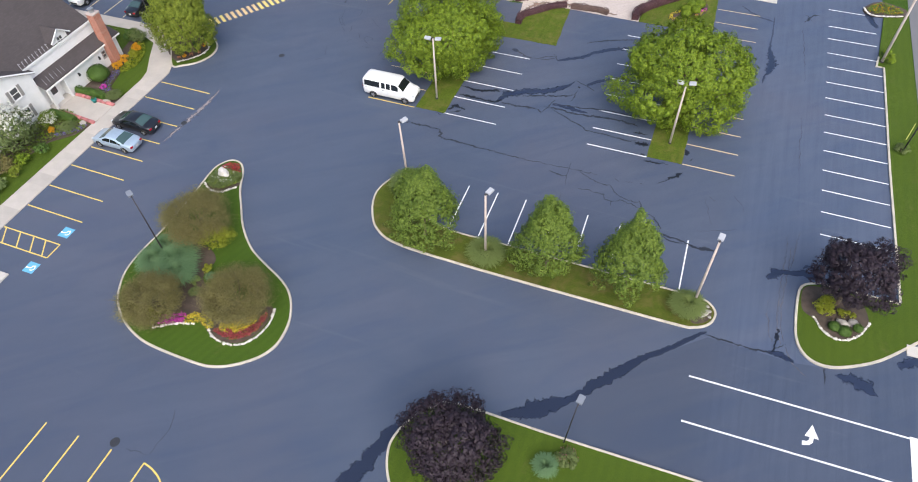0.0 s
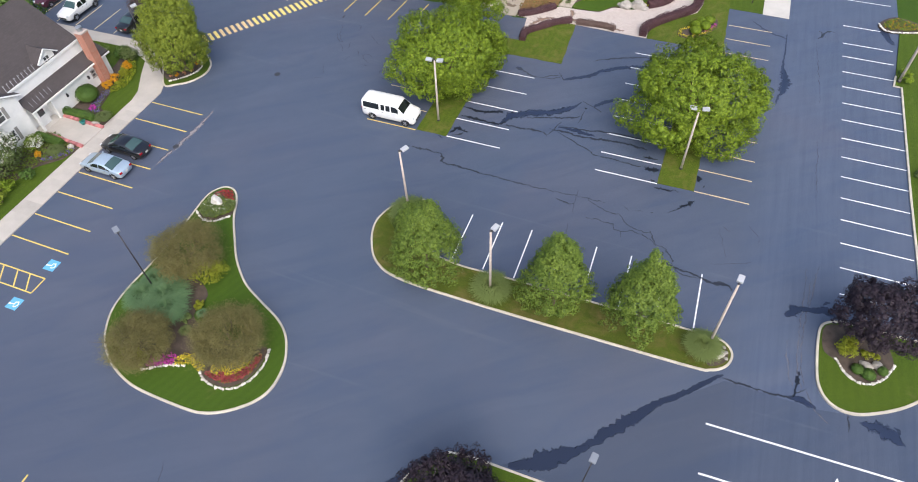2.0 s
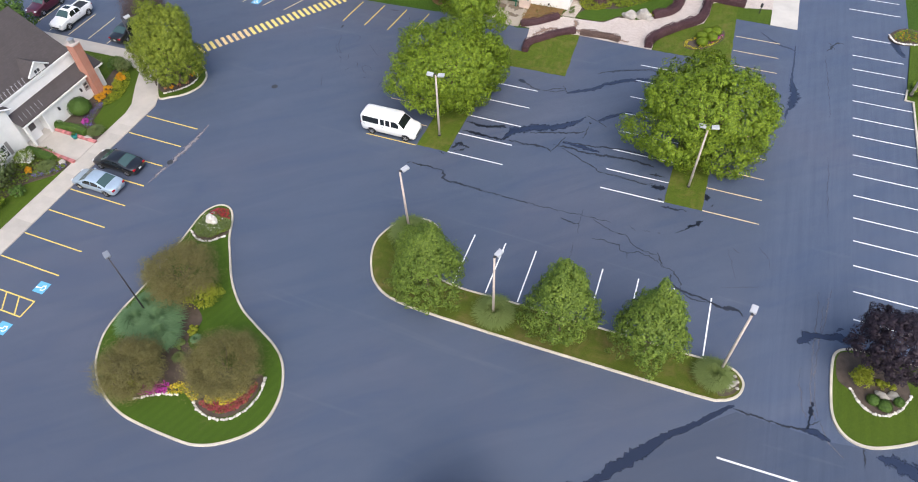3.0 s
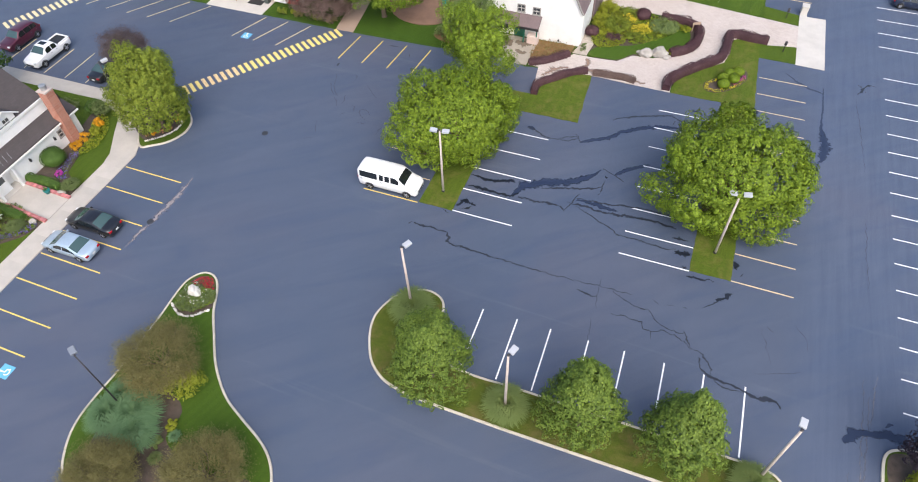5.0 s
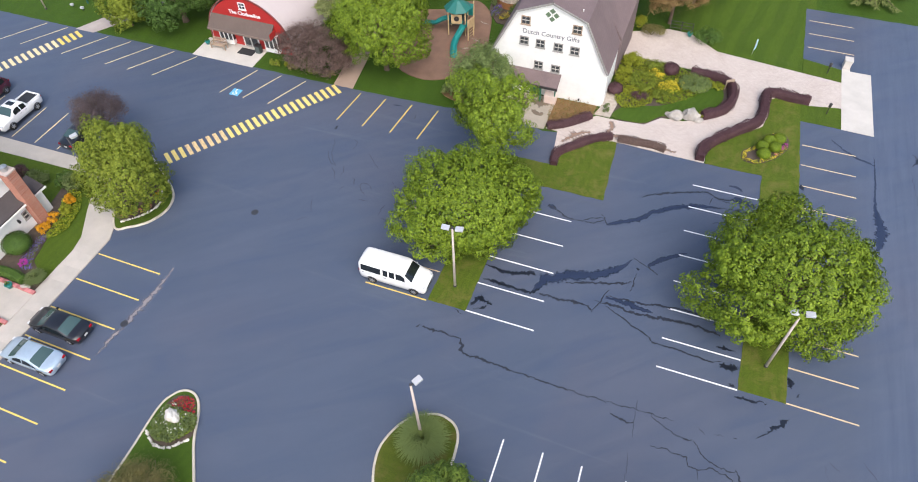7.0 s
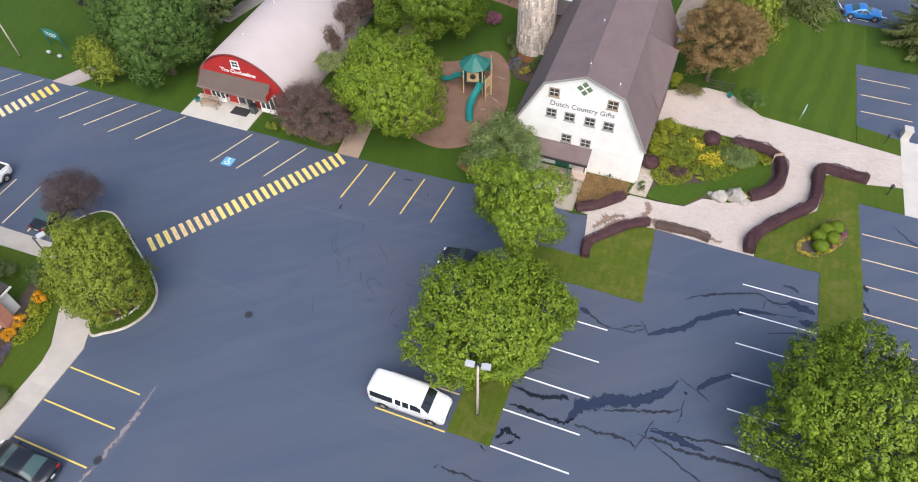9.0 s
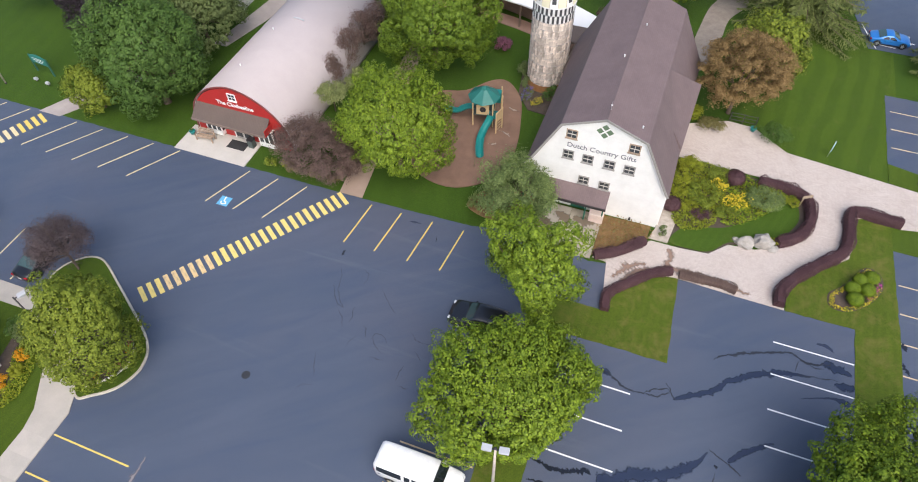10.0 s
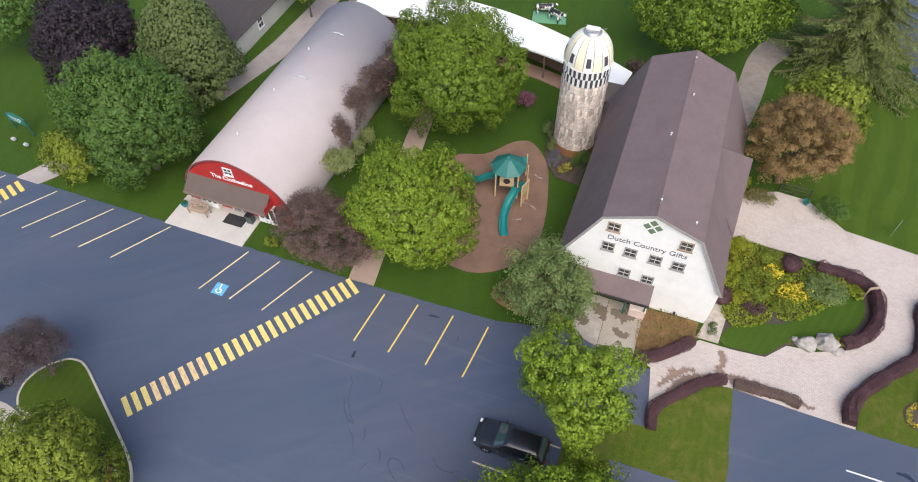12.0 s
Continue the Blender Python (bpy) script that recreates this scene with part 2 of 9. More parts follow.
def leaf_material(name, dark, light, gloss=0.6, through_light=0.3, spread=0.35):
    """Leaves: a colour for each leaf, larger drifts of tone, and light through the blade."""
    mat, n, l, p = nodes_of(name)
    rnd = n.new("ShaderNodeNewGeometry").outputs["Random Per Island"]
    mean = tuple((a + b) / 2 for a, b in zip(dark, light))
    near, far = (tuple(m + (q - m) * spread for m, q in zip(mean, end)) for end in (dark, light))
    col = ramp_node(n, l, rnd, [(0.0, near), (0.55, mean), (1.0, far)])
    drift = noise_node(n, l, coords(n), 0.9, 4, 0.6)
    col = blend_node(n, l, 0.35, col, ramp_node(n, l, drift, [(0.3, near), (0.7, far)]))
    l.new(col, p.inputs["Base Color"])
    p.inputs["Roughness"].default_value = gloss
    p.inputs["Specular IOR Level"].default_value = 0.18
    tr = n.new("ShaderNodeBsdfTranslucent")
    l.new(col, tr.inputs["Color"])
    mix = n.new("ShaderNodeMixShader")
    mix.inputs[0].default_value = through_light
    l.new(p.outputs[0], mix.inputs[1])
    l.new(tr.outputs[0], mix.inputs[2])
    l.new(mix.outputs[0], n["Material Output"].inputs["Surface"])
    return mat


def stain_material(name, colour, rough, scale, cut, soft=0.45, drawn=None):
    """A thin stain on the asphalt that breaks up towards its edges."""
    mat, n, l, p = nodes_of(name)
    p.inputs["Base Color"].default_value = (*colour, 1)
    p.inputs["Roughness"].default_value = rough
    sep = n.new("ShaderNodeSeparateXYZ")
    l.new(coords(n, "UV"), sep.inputs[0])
    co = coords(n)
    if drawn:
        m, turned = n.new("ShaderNodeMapping"), n.new("ShaderNodeMapping")
        turned.inputs["Rotation"].default_value = (0, 0, radians(drawn[0]))
        m.inputs["Scale"].default_value = (drawn[1], drawn[2], 1)
        l.new(co, turned.inputs["Vector"])
        l.new(turned.outputs[0], m.inputs["Vector"])
        co = m.outputs[0]
    blot = noise_node(n, l, co, scale, 7, 0.7, 0.5)
    add = n.new("ShaderNodeMath")
    add.operation = "MULTIPLY_ADD"
    l.new(sep.outputs["Y"], add.inputs[0])
    add.inputs[1].default_value = 0.55
    l.new(blot, add.inputs[2])
    l.new(ramp_node(n, l, add.outputs[0], [(cut, (0, 0, 0)), (cut + soft, (0.85, 0.85, 0.85))]), p.inputs["Alpha"])
    return mat


def paint_line_material(name, colour, wear=0.5):
    mat, n, l, p = nodes_of(name)
    co = coords(n)
    scuff = noise_node(n, l, co, 3.0, 8, 0.8, 0.3)
    lo = 0.30 + 0.22 * wear
    col = blend_node(n, l, ramp_node(n, l, scuff, [(lo - 0.1, (0.75 * wear,) * 3), (lo + 0.05, (0, 0, 0))]), colour, (0.10, 0.10, 0.12))
    l.new(col, p.inputs["Base Color"])
    p.inputs["Roughness"].default_value = 0.6
    return mat


def clapboard_material(name, colour, pitch=0.2, rough=0.5):
    mat, n, l, p = nodes_of(name)
    co = coords(n)
    sep = n.new("ShaderNodeSeparateXYZ")
    l.new(co, sep.inputs[0])
    saw = n.new("ShaderNodeMath")
    saw.operation = "PINGPONG"
    saw.inputs[1].default_value = pitch / 2
    l.new(sep.outputs["Z"], saw.inputs[0])
    grime = noise_node(n, l, co, 0.8, 6, 0.7)
    col = ramp_node(n, l, grime, [(0.3, tuple(c * 0.88 for c in colour)), (0.65, colour)])
    l.new(col, p.inputs["Base Color"])
    p.inputs["Roughness"].default_value = rough
    l.new(bump_node(n, l, saw.outputs[0], 0.14, 0.25), p.inputs["Normal"])
    return mat


def shingle_material(name, colour, row=0.16, vary=0.3):
    mat, n, l, p = nodes_of(name)
    co = coords(n)
    b = n.new("ShaderNodeTexBrick")
    b.inputs["Scale"].default_value = 1.0
    b.inputs["Brick Width"].default_value, b.inputs["Row Height"].default_value = 0.32, row
    b.inputs["Mortar Size"].default_value, b.inputs["Bias"].default_value = 0.012, 0.0
    b.inputs["Color1"].default_value = (*(c * (1 - vary) for c in colour), 1)
    b.inputs["Color2"].default_value = (*(c * (1 + vary) for c in colour), 1)
    b.inputs["Mortar"].default_value = (*(c * 0.6 for c in colour), 1)
    sw = n.new("ShaderNodeMapping")
    sw.inputs["Rotation"].default_value = (0, 0, radians(90))
    l.new(co, sw.inputs["Vector"])
    l.new(sw.outputs[0], b.inputs["Vector"])
    streak = noise_node(n, l, co, 0.5, 6, 0.65, 0.4)
    col = blend_node(n, l, 0.75, b.outputs["Color"], ramp_node(n, l, streak, [(0.3, tuple(c * 0.86 for c in colour)), (0.7, tuple(c * 1.12 for c in colour))]))
    l.new(col, p.inputs["Base Color"])
    p.inputs["Roughness"].default_value = 0.8
    l.new(bump_node(n, l, b.outputs["Fac"], 0.2, 0.015), p.inputs["Normal"])
    return mat


def paver_material():
    mat, n, l, p = nodes_of("pale_pink_pavers")
    co = coords(n)
    b = n.new("ShaderNodeTexBrick")
    b.inputs["Scale"].default_value = 1.0
    b.inputs["Brick Width"].default_value, b.inputs["Row Height"].default_value, b.inputs["Mortar Size"].default_value = 0.24, 0.12, 0.008
    b.inputs["Color1"].default_value, b.inputs["Color2"].default_value = (0.47, 0.40, 0.365, 1), (0.57, 0.50, 0.46, 1)
    b.inputs["Mortar"].default_value = (0.34, 0.28, 0.24, 1)
    l.new(co, b.inputs["Vector"])
    stain = noise_node(n, l, co, 0.5, 6, 0.7, 0.5)
    col = blend_node(n, l, 0.26, b.outputs["Color"], ramp_node(n, l, stain, [(0.26, (0.28, 0.20, 0.16)), (0.40, (0.47, 0.40, 0.36)), (0.60, (0.58, 0.52, 0.48))]))
    l.new(col, p.inputs["Base Color"])
    p.inputs["Roughness"].default_value = 0.8
    l.new(bump_node(n, l, b.outputs["Fac"], 0.3, 0.006), p.inputs["Normal"])
    return mat


def brick_material():
    mat, n, l, p = nodes_of("red_brick")
    co = coords(n)
    sw = n.new("ShaderNodeMapping")
    sw.inputs["Rotation"].default_value = (radians(90), 0, radians(45))
    l.new(co, sw.inputs["Vector"])
    b = n.new("ShaderNodeTexBrick")
    b.inputs["Scale"].default_value = 1.0
    b.inputs["Brick Width"].default_value, b.inputs["Row Height"].default_value, b.inputs["Mortar Size"].default_value = 0.22, 0.075, 0.006
    b.inputs["Color1"].default_value, b.inputs["Color2"].default_value = (0.33, 0.12, 0.08, 1), (0.45, 0.19, 0.13, 1)
    b.inputs["Mortar"].default_value = (0.42, 0.30, 0.25, 1)
    l.new(sw.outputs[0], b.inputs["Vector"])
    l.new(b.outputs["Color"], p.inputs["Base Color"])
    p.inputs["Roughness"].default_value = 0.85
    return mat


def glass_material(name="dark_window_glass", tint=(0.055, 0.06, 0.066), rough=0.06):
    mat, n, l, p = nodes_of(name)
    p.inputs["Base Color"].default_value = (*tint, 1)
    p.inputs["Roughness"].default_value = rough
    p.inputs["Specular IOR Level"].default_value = 0.8
    return mat


def car_paint(name, colour, metal=0.0):
    mat, n, l, p = nodes_of(name)
    dust = noise_node(n, l, coords(n), 3.0, 5, 0.7)
    l.new(ramp_node(n, l, dust, [(0.3, tuple(c * 0.92 for c in colour)), (0.7, tuple(min(1, c * 1.06 + 0.004) for c in colour))]), p.inputs["Base Color"])
    p.inputs["Metallic"].default_value, p.inputs["Roughness"].default_value = metal, 0.32
    p.inputs["Coat Weight"].default_value, p.inputs["Coat Roughness"].default_value = 0.8, 0.06
    return mat


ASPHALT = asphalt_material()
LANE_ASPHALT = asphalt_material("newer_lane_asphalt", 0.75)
STREET = surface("street_asphalt", (0.16, 0.16, 0.17), 0.8, vary=0.15, big=0.2)
WET = surface("tar_sealed_crack", (0.020, 0.024, 0.037), 0.45, vary=0.5, big=1.2, bump=0.2)
DAMP = stain_material("damp_asphalt", (0.021, 0.033, 0.072), 0.4, 2.6, 0.50, 0.22)
HAIR = surface("hairline_crack_shade", (0.046, 0.055, 0.084), 0.7, vary=0.3, big=2)
STREAK = stain_material("dark_water_run", (0.017, 0.026, 0.056), 0.4, 1.9, 0.44, 0.16, (-45, 0.3, 1.7))
WETTER = stain_material("standing_damp", (0.012, 0.016, 0.028), 0.3, 4.2, 0.60, 0.16)
DUST = stain_material("pale_dust", (0.150, 0.152, 0.180), 0.9, 1.6, 0.76, 1.3)
TRAIL = stain_material("tan_dust_trail", (0.250, 0.230, 0.245), 0.9, 1.4, 0.80, 1.2)
PAD_STAIN = stain_material("tan_pad_stain", (0.19, 0.145, 0.105), 0.8, 1.2, 0.55, 0.2)
BROWN = stain_material("washed_out_mulch", (0.29, 0.19, 0.145), 0.9, 1.6, 0.62, 0.45)
LAWN = grass_material("mown_lawn", (0.032, 0.070, 0.006), (0.086, 0.132, 0.012), 0.45, 0, stripe=0.26, bend=2.5)
FIELD = grass_material("broad_lawn", (0.020, 0.056, 0.005), (0.062, 0.118, 0.011), 0.16, -12, worn=(0.10, 0.11, 0.03), stripe=0.2, bend=3.0)
MOWN = grass_material("striped_lawn", (0.024, 0.062, 0.006), (0.082, 0.134, 0.012), 0.15, 8, stripe=0.55, bend=4.0)
ISLE = grass_material("island_lawn", (0.030, 0.074, 0.006), (0.070, 0.124, 0.012), 0.5, 20)
YARD = grass_material("dry_lawn", (0.036, 0.070, 0.006), (0.108, 0.150, 0.014), 0.5, 0, worn=(0.19, 0.15, 0.05), stripe=0.22, bend=3.5, bare=0.48)
STRIP = grass_material("browned_lawn", (0.040, 0.070, 0.007), (0.100, 0.126, 0.014), 0.4, 90, worn=(0.19, 0.13, 0.055), stripe=0.3, bare=0.46)
CONCRETE = surface("pale_concrete", (0.54, 0.51, 0.47), 0.85, vary=0.16, big=0.5)
KERB = surface("white_kerb_concrete", (0.53, 0.48, 0.40), 0.85, vary=0.34, big=0.9)
MULCH = surface("brown_mulch", (0.088, 0.066, 0.052), 0.95, vary=0.5, big=2.0, small=30, bump=0.7, bump_dist=0.03)
CHIPS = surface("wood_chip_surface", (0.225, 0.135, 0.095), 0.95, vary=0.28, big=0.6, small=24, bump=0.6, bump_dist=0.03)
DRYBED = surface("dry_ochre_groundcover", (0.22, 0.13, 0.055), 0.95, vary=0.45, big=1.2, small=16, bump=0.8, bump_dist=0.05)
GRAVEL = surface("pale_gravel", (0.46, 0.40, 0.34), 0.9, vary=0.35, big=3, small=26, bump=0.6, bump_dist=0.02)
PAVERS = paver_material()
WHITE_LINE = paint_line_material("white_line_paint", (0.80, 0.80, 0.80), 0.35)
YELLOW_LINE = paint_line_material("yellow_line_paint", (0.74, 0.55, 0.13), 0.5)
BRIGHT_STRIPE = paint_line_material("bright_yellow_stripe_paint", (0.76, 0.60, 0.19), 0.6)
WORN_STRIPE = paint_line_material("worn_orange_stripe_paint", (0.74, 0.54, 0.27), 0.75)
PALE_LINE = paint_line_material("pale_line_paint", (0.71, 0.59, 0.34), 0.55)
SLAB = surface("sidewalk_slab", (0.45, 0.415, 0.375), 0.85, vary=0.16, big=0.7, per_piece=0.07)
WALKWAY = surface("tan_walk_concrete", (0.44, 0.405, 0.365), 0.85, vary=0.18, big=0.5)
TAN_LINE = paint_line_material("faded_yellow_line_paint", (0.64, 0.50, 0.31), 0.55)
BLUE_SIGN = surface("blue_marking_paint", (0.13, 0.42, 0.66), 0.6, vary=0.15, big=3)
WHITE_SIDING = clapboard_material("white_clapboard", (0.86, 0.855, 0.84))
RED_SIDING = clapboard_material("red_barn_boards", (0.42, 0.025, 0.022), 0.25)
GREY_SIDING = clapboard_material("grey_clapboard", (0.48, 0.48, 0.46))
ROOF_BROWN = shingle_material("brown_mauve_shingles", (0.164, 0.119, 0.121), vary=0.14)
ROOF_DARK = shingle_material("dark_house_shingles", (0.062, 0.052, 0.053))
ROOF_AWNING = shingle_material("brown_awning_shingles", (0.115, 0.086, 0.074), vary=0.12)
ROOF_WHITE = surface("white_membrane_roof", (0.42, 0.372, 0.378), 0.75, spec=0.35, vary=0.07, big=0.4, small=6, bump=0.05)
ROOF_BRIGHT = surface("bright_white_metal_roof", (0.80, 0.80, 0.80), 0.5, vary=0.04)
TRIM = surface("white_trim_paint", (0.78, 0.78, 0.77), 0.5, vary=0.06, big=1)
GREY_TRIM = surface("grey_window_trim", (0.30, 0.285, 0.27), 0.6, vary=0.15)
BRICK = brick_material()
RED_STONE = surface("red_edging_block", (0.46, 0.17, 0.17), 0.85, vary=0.25, per_piece=0.35)
BLACK_TEXT = surface("black_sign_paint", (0.11, 0.11, 0.145), 0.6, vary=0.1)
GLASS = glass_material()
CAR_GLASS = glass_material("car_glass", (0.012, 0.016, 0.018), 0.03)
# teal base: sky reflected in the windscreens is put into the glass colour
TEAL_GLASS = glass_material("sky_teal_glass", (0.05, 0.09, 0.09), 0.05)
WOOD_POLE = surface("weathered_pole_wood", (0.54, 0.46, 0.41), 0.8, vary=0.25, big=3)
DARK_METAL = surface("dark_bronze_metal", (0.05, 0.045, 0.05), 0.45, metal=0.3, vary=0.15)
LAMP_GREY = surface("pale_lamp_housing", (0.46, 0.47, 0.50), 0.5, vary=0.1)
DULL_HEAD = surface("dull_lamp_housing", (0.20, 0.22, 0.26), 0.5, vary=0.1)
GALV = surface("galvanised_steel", (0.48, 0.49, 0.50), 0.4, metal=0.8, vary=0.15)
BARK = surface("grey_brown_bark", (0.12, 0.09, 0.065), 0.95, vary=0.4, big=4, small=20, bump=0.8, bump_dist=0.03)
PALE_WOOD = surface("pale_timber", (0.55, 0.40, 0.22), 0.7, vary=0.2, big=4)
BENCH_WOOD = surface("weathered_bench_wood", (0.36, 0.27, 0.20), 0.8, vary=0.25, big=5, per_piece=0.2)
TEAL = surface("teal_plastic", (0.012, 0.20, 0.19), 0.35, vary=0.12, big=1.5)
TEAL_ROOF = surface("green_metal_play_roof", (0.022, 0.155, 0.135), 0.45, vary=0.12, big=1.5)
GREEN_PAINT = surface("dark_green_paint", (0.015, 0.13, 0.085), 0.45, vary=0.12)
ROCK = surface("pale_boulder", (0.37, 0.345, 0.315), 0.9, vary=0.35, big=2.0, small=12, bump=0.7, bump_dist=0.04)
WHITE_STONE = surface("white_edging_stone", (0.66, 0.62, 0.57), 0.9, vary=0.25, big=5, per_piece=0.25)
RUBBER = surface("tyre_rubber", (0.018, 0.018, 0.02), 0.85, vary=0.2)
ALLOY = surface("alloy_wheel", (0.55, 0.56, 0.58), 0.3, metal=0.9, vary=0.08)
RED_LENS = surface("red_lamp_lens", (0.35, 0.008, 0.015), 0.15, vary=0.1, bump=0)
CLEAR_LENS = surface("clear_lamp_lens", (0.62, 0.64, 0.66), 0.12, vary=0.1, bump=0)
BLACK_TRIM = surface("black_plastic_trim", (0.02, 0.02, 0.022), 0.6, vary=0.2)
CHROME = surface("bright_chrome", (0.7, 0.7, 0.72), 0.15, metal=1.0, vary=0.05, bump=0)
PLATE = surface("plain_plate", (0.6, 0.6, 0.6), 0.5, vary=0.05)
STAVE = surface("weathered_silo_stave", (0.64, 0.55, 0.48), 0.9, vary=0.45, big=3.0, small=14, bump=0.4, per_piece=0.4)
CREAM = surface("cream_silo_panel", (0.76, 0.71, 0.52), 0.55, vary=0.1)
SILO_WHITE = surface("white_silo_panel", (0.76, 0.76, 0.74), 0.6, vary=0.15, big=3)
SILO_BLACK = surface("dark_silo_panel", (0.055, 0.055, 0.06), 0.6, vary=0.2)
RUST = surface("rusty_metal_sheet", (0.30, 0.135, 0.05), 0.8, vary=0.4, big=2)
GREEN_LEAF = leaf_material("green_leaves", (0.030, 0.070, 0.005), (0.265, 0.362, 0.030), 0.5, 0.02, 0.9)
MAPLE_LEAF = leaf_material("maple_leaves", (0.022, 0.056, 0.005), (0.195, 0.282, 0.026), 0.5, 0.02, 0.85)
DEEP_LEAF = leaf_material("deep_green_leaves", (0.020, 0.058, 0.011), (0.132, 0.218, 0.046), 0.5, 0.05, 0.7)
YELLOW_LEAF = leaf_material("yellow_green_leaves", (0.050, 0.084, 0.008), (0.275, 0.325, 0.040), 0.6, 0.06, 0.75)
GREY_LEAF = leaf_material("grey_green_leaves", (0.068, 0.102, 0.032), (0.235, 0.290, 0.110))
OLIVE_LEAF = leaf_material("olive_brown_leaves", (0.105, 0.094, 0.034), (0.315, 0.285, 0.115), 0.6, 0.3, 0.6)
PURPLE_LEAF = leaf_material("dark_purple_leaves", (0.014, 0.010, 0.015), (0.064, 0.046, 0.062), 0.4, 0.15)
HEDGE_LEAF = leaf_material("purple_hedge_leaves", (0.046, 0.022, 0.028), (0.160, 0.086, 0.094), 0.5, 0.12, 0.7)
MAUVE_LEAF = leaf_material("mauve_grey_leaves", (0.105, 0.068, 0.060), (0.270, 0.190, 0.165), 0.6, 0.3, 0.9)
DUSK_LEAF = leaf_material("dusky_mauve_leaves", (0.058, 0.044, 0.048), (0.175, 0.135, 0.140), 0.6, 0.2, 0.8)
RUSSET_LEAF = leaf_material("russet_leaves", (0.130, 0.084, 0.034), (0.400, 0.270, 0.120), 0.6, 0.25, 0.9)
LIME_LEAF = leaf_material("lime_leaves", (0.145, 0.185, 0.012), (0.400, 0.420, 0.048))
YOUNG_LEAF = leaf_material("young_tree_leaves", (0.026, 0.060, 0.009), (0.205, 0.282, 0.045), 0.5, 0.03, 0.9)
BLOSSOM_LEAF = leaf_material("pale_blossom_leaves", (0.085, 0.125, 0.030), (0.420, 0.450, 0.190), 0.6, 0.15, 1.0)
SAGE_LEAF = leaf_material("sage_green_leaves", (0.040, 0.078, 0.018), (0.290, 0.365, 0.130), 0.5, 0.12, 0.75)
CONIFER_LEAF = leaf_material("conifer_needles", (0.060, 0.086, 0.019), (0.240, 0.275, 0.092), 0.6, 0.15, 0.6)
BLUE_GRASS = leaf_material("blue_green_blades", (0.080, 0.155, 0.075), (0.235, 0.375, 0.185))
PALE_GRASS = leaf_material("pale_green_blades", (0.100, 0.150, 0.040), (0.270, 0.330, 0.115))
RED_BLOOM = leaf_material("red_petals", (0.35, 0.010, 0.030), (0.60, 0.060, 0.080))
PINK_BLOOM = leaf_material("magenta_petals", (0.38, 0.030, 0.28), (0.65, 0.110, 0.48))
YELLOW_BLOOM = leaf_material("yellow_petals", (0.62, 0.46, 0.020), (0.84, 0.70, 0.100))
ORANGE_BLOOM = leaf_material("orange_petals", (0.55, 0.24, 0.010), (0.75, 0.42, 0.030))
WHITE_BLOOM = leaf_material("white_petals", (0.60, 0.60, 0.54), (0.85, 0.85, 0.80))
VIOLET_BLOOM = leaf_material("violet_petals", (0.10, 0.070, 0.30), (0.26, 0.20, 0.52))

# ---- ground, car park, walks ----
setting("ground", slab([(-1500, -1500), (1500, -1500), (1500, 1500), (-1500, 1500)], -0.5, -0.03), FIELD, "wide mown green lawn round the buildings", "lawn")
setting("car_park", slab(frayed([(-110, -60), (24, -60), (24, 39), (19.9, 39), (19.9, 101.5), (1.95, 101.5), (1.95, 71.7), (-13.9, 71.85), (-18.9, 71.55),
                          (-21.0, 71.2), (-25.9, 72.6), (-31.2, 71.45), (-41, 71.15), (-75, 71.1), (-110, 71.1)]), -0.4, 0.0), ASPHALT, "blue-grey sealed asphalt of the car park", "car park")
setting("entrance_lane", slab([(-5.8, 20.75), (-0.9, 24.0), (3.2, 28.6), (6.9, 31.7), (12.9, 31.6), (14.8, 31.9), (16.5, 32.4), (20.3, 35.4), (23.9, 39), (23.9, 20), (18.7, 20.9), (8, 20.75)], -0.3, 0.0013), LANE_ASPHALT, "darker newer asphalt of the entrance lane", "road")
setting("road", slab([(24, -60), (60, -60), (60, 140), (22.6, 140), (22.6, 36.5), (24, 36)], -0.4, -0.005), STREET, "pale grey asphalt street beside the car park", "road")
setting("car_park_far", slab([(0.5, 109.3), (30, 109.4), (30, 140), (-6, 140)], -0.4, 0.0), ASPHALT, "dark asphalt of a second car park behind the lawn", "car park")


def island(name, outline, lawn, label, steps=5, top=0.11):
    line = rounded(outline, steps) if steps > 1 else outline
    ob = setting(name, slab(inset(line, 0.16), -0.3, top), lawn, label, "lawn")
    part("kerb", kerb(line), KERB, ob, "pale concrete kerb")
    return ob


TEAR = [(-34.4, 33.5), (-33.15, 31.7), (-31.5, 29.5), (-29.5, 27.7), (-27.5, 26.65), (-25.3, 25.6), (-23.95, 24.5), (-23.0, 22.9), (-22.65, 21.4), (-22.75, 20.0),
        (-23.45, 18.8), (-24.75, 17.7), (-26.1, 17.05), (-27.6, 16.85), (-31.4, 16.95), (-33.4, 17.35), (-35.25, 18.2), (-36.7, 19.4), (-37.6, 20.7), (-38.2, 22.3),
        (-38.3, 24.3), (-38.1, 27.2), (-38.15, 31.2), (-38.3, 34.6), (-37.9, 35.85), (-37.2, 36.45), (-36.25, 36.35), (-35.4, 35.5)]
island("planted_island_tear", TEAR, ISLE, "teardrop-shaped lawn island with shrubs and flowers")
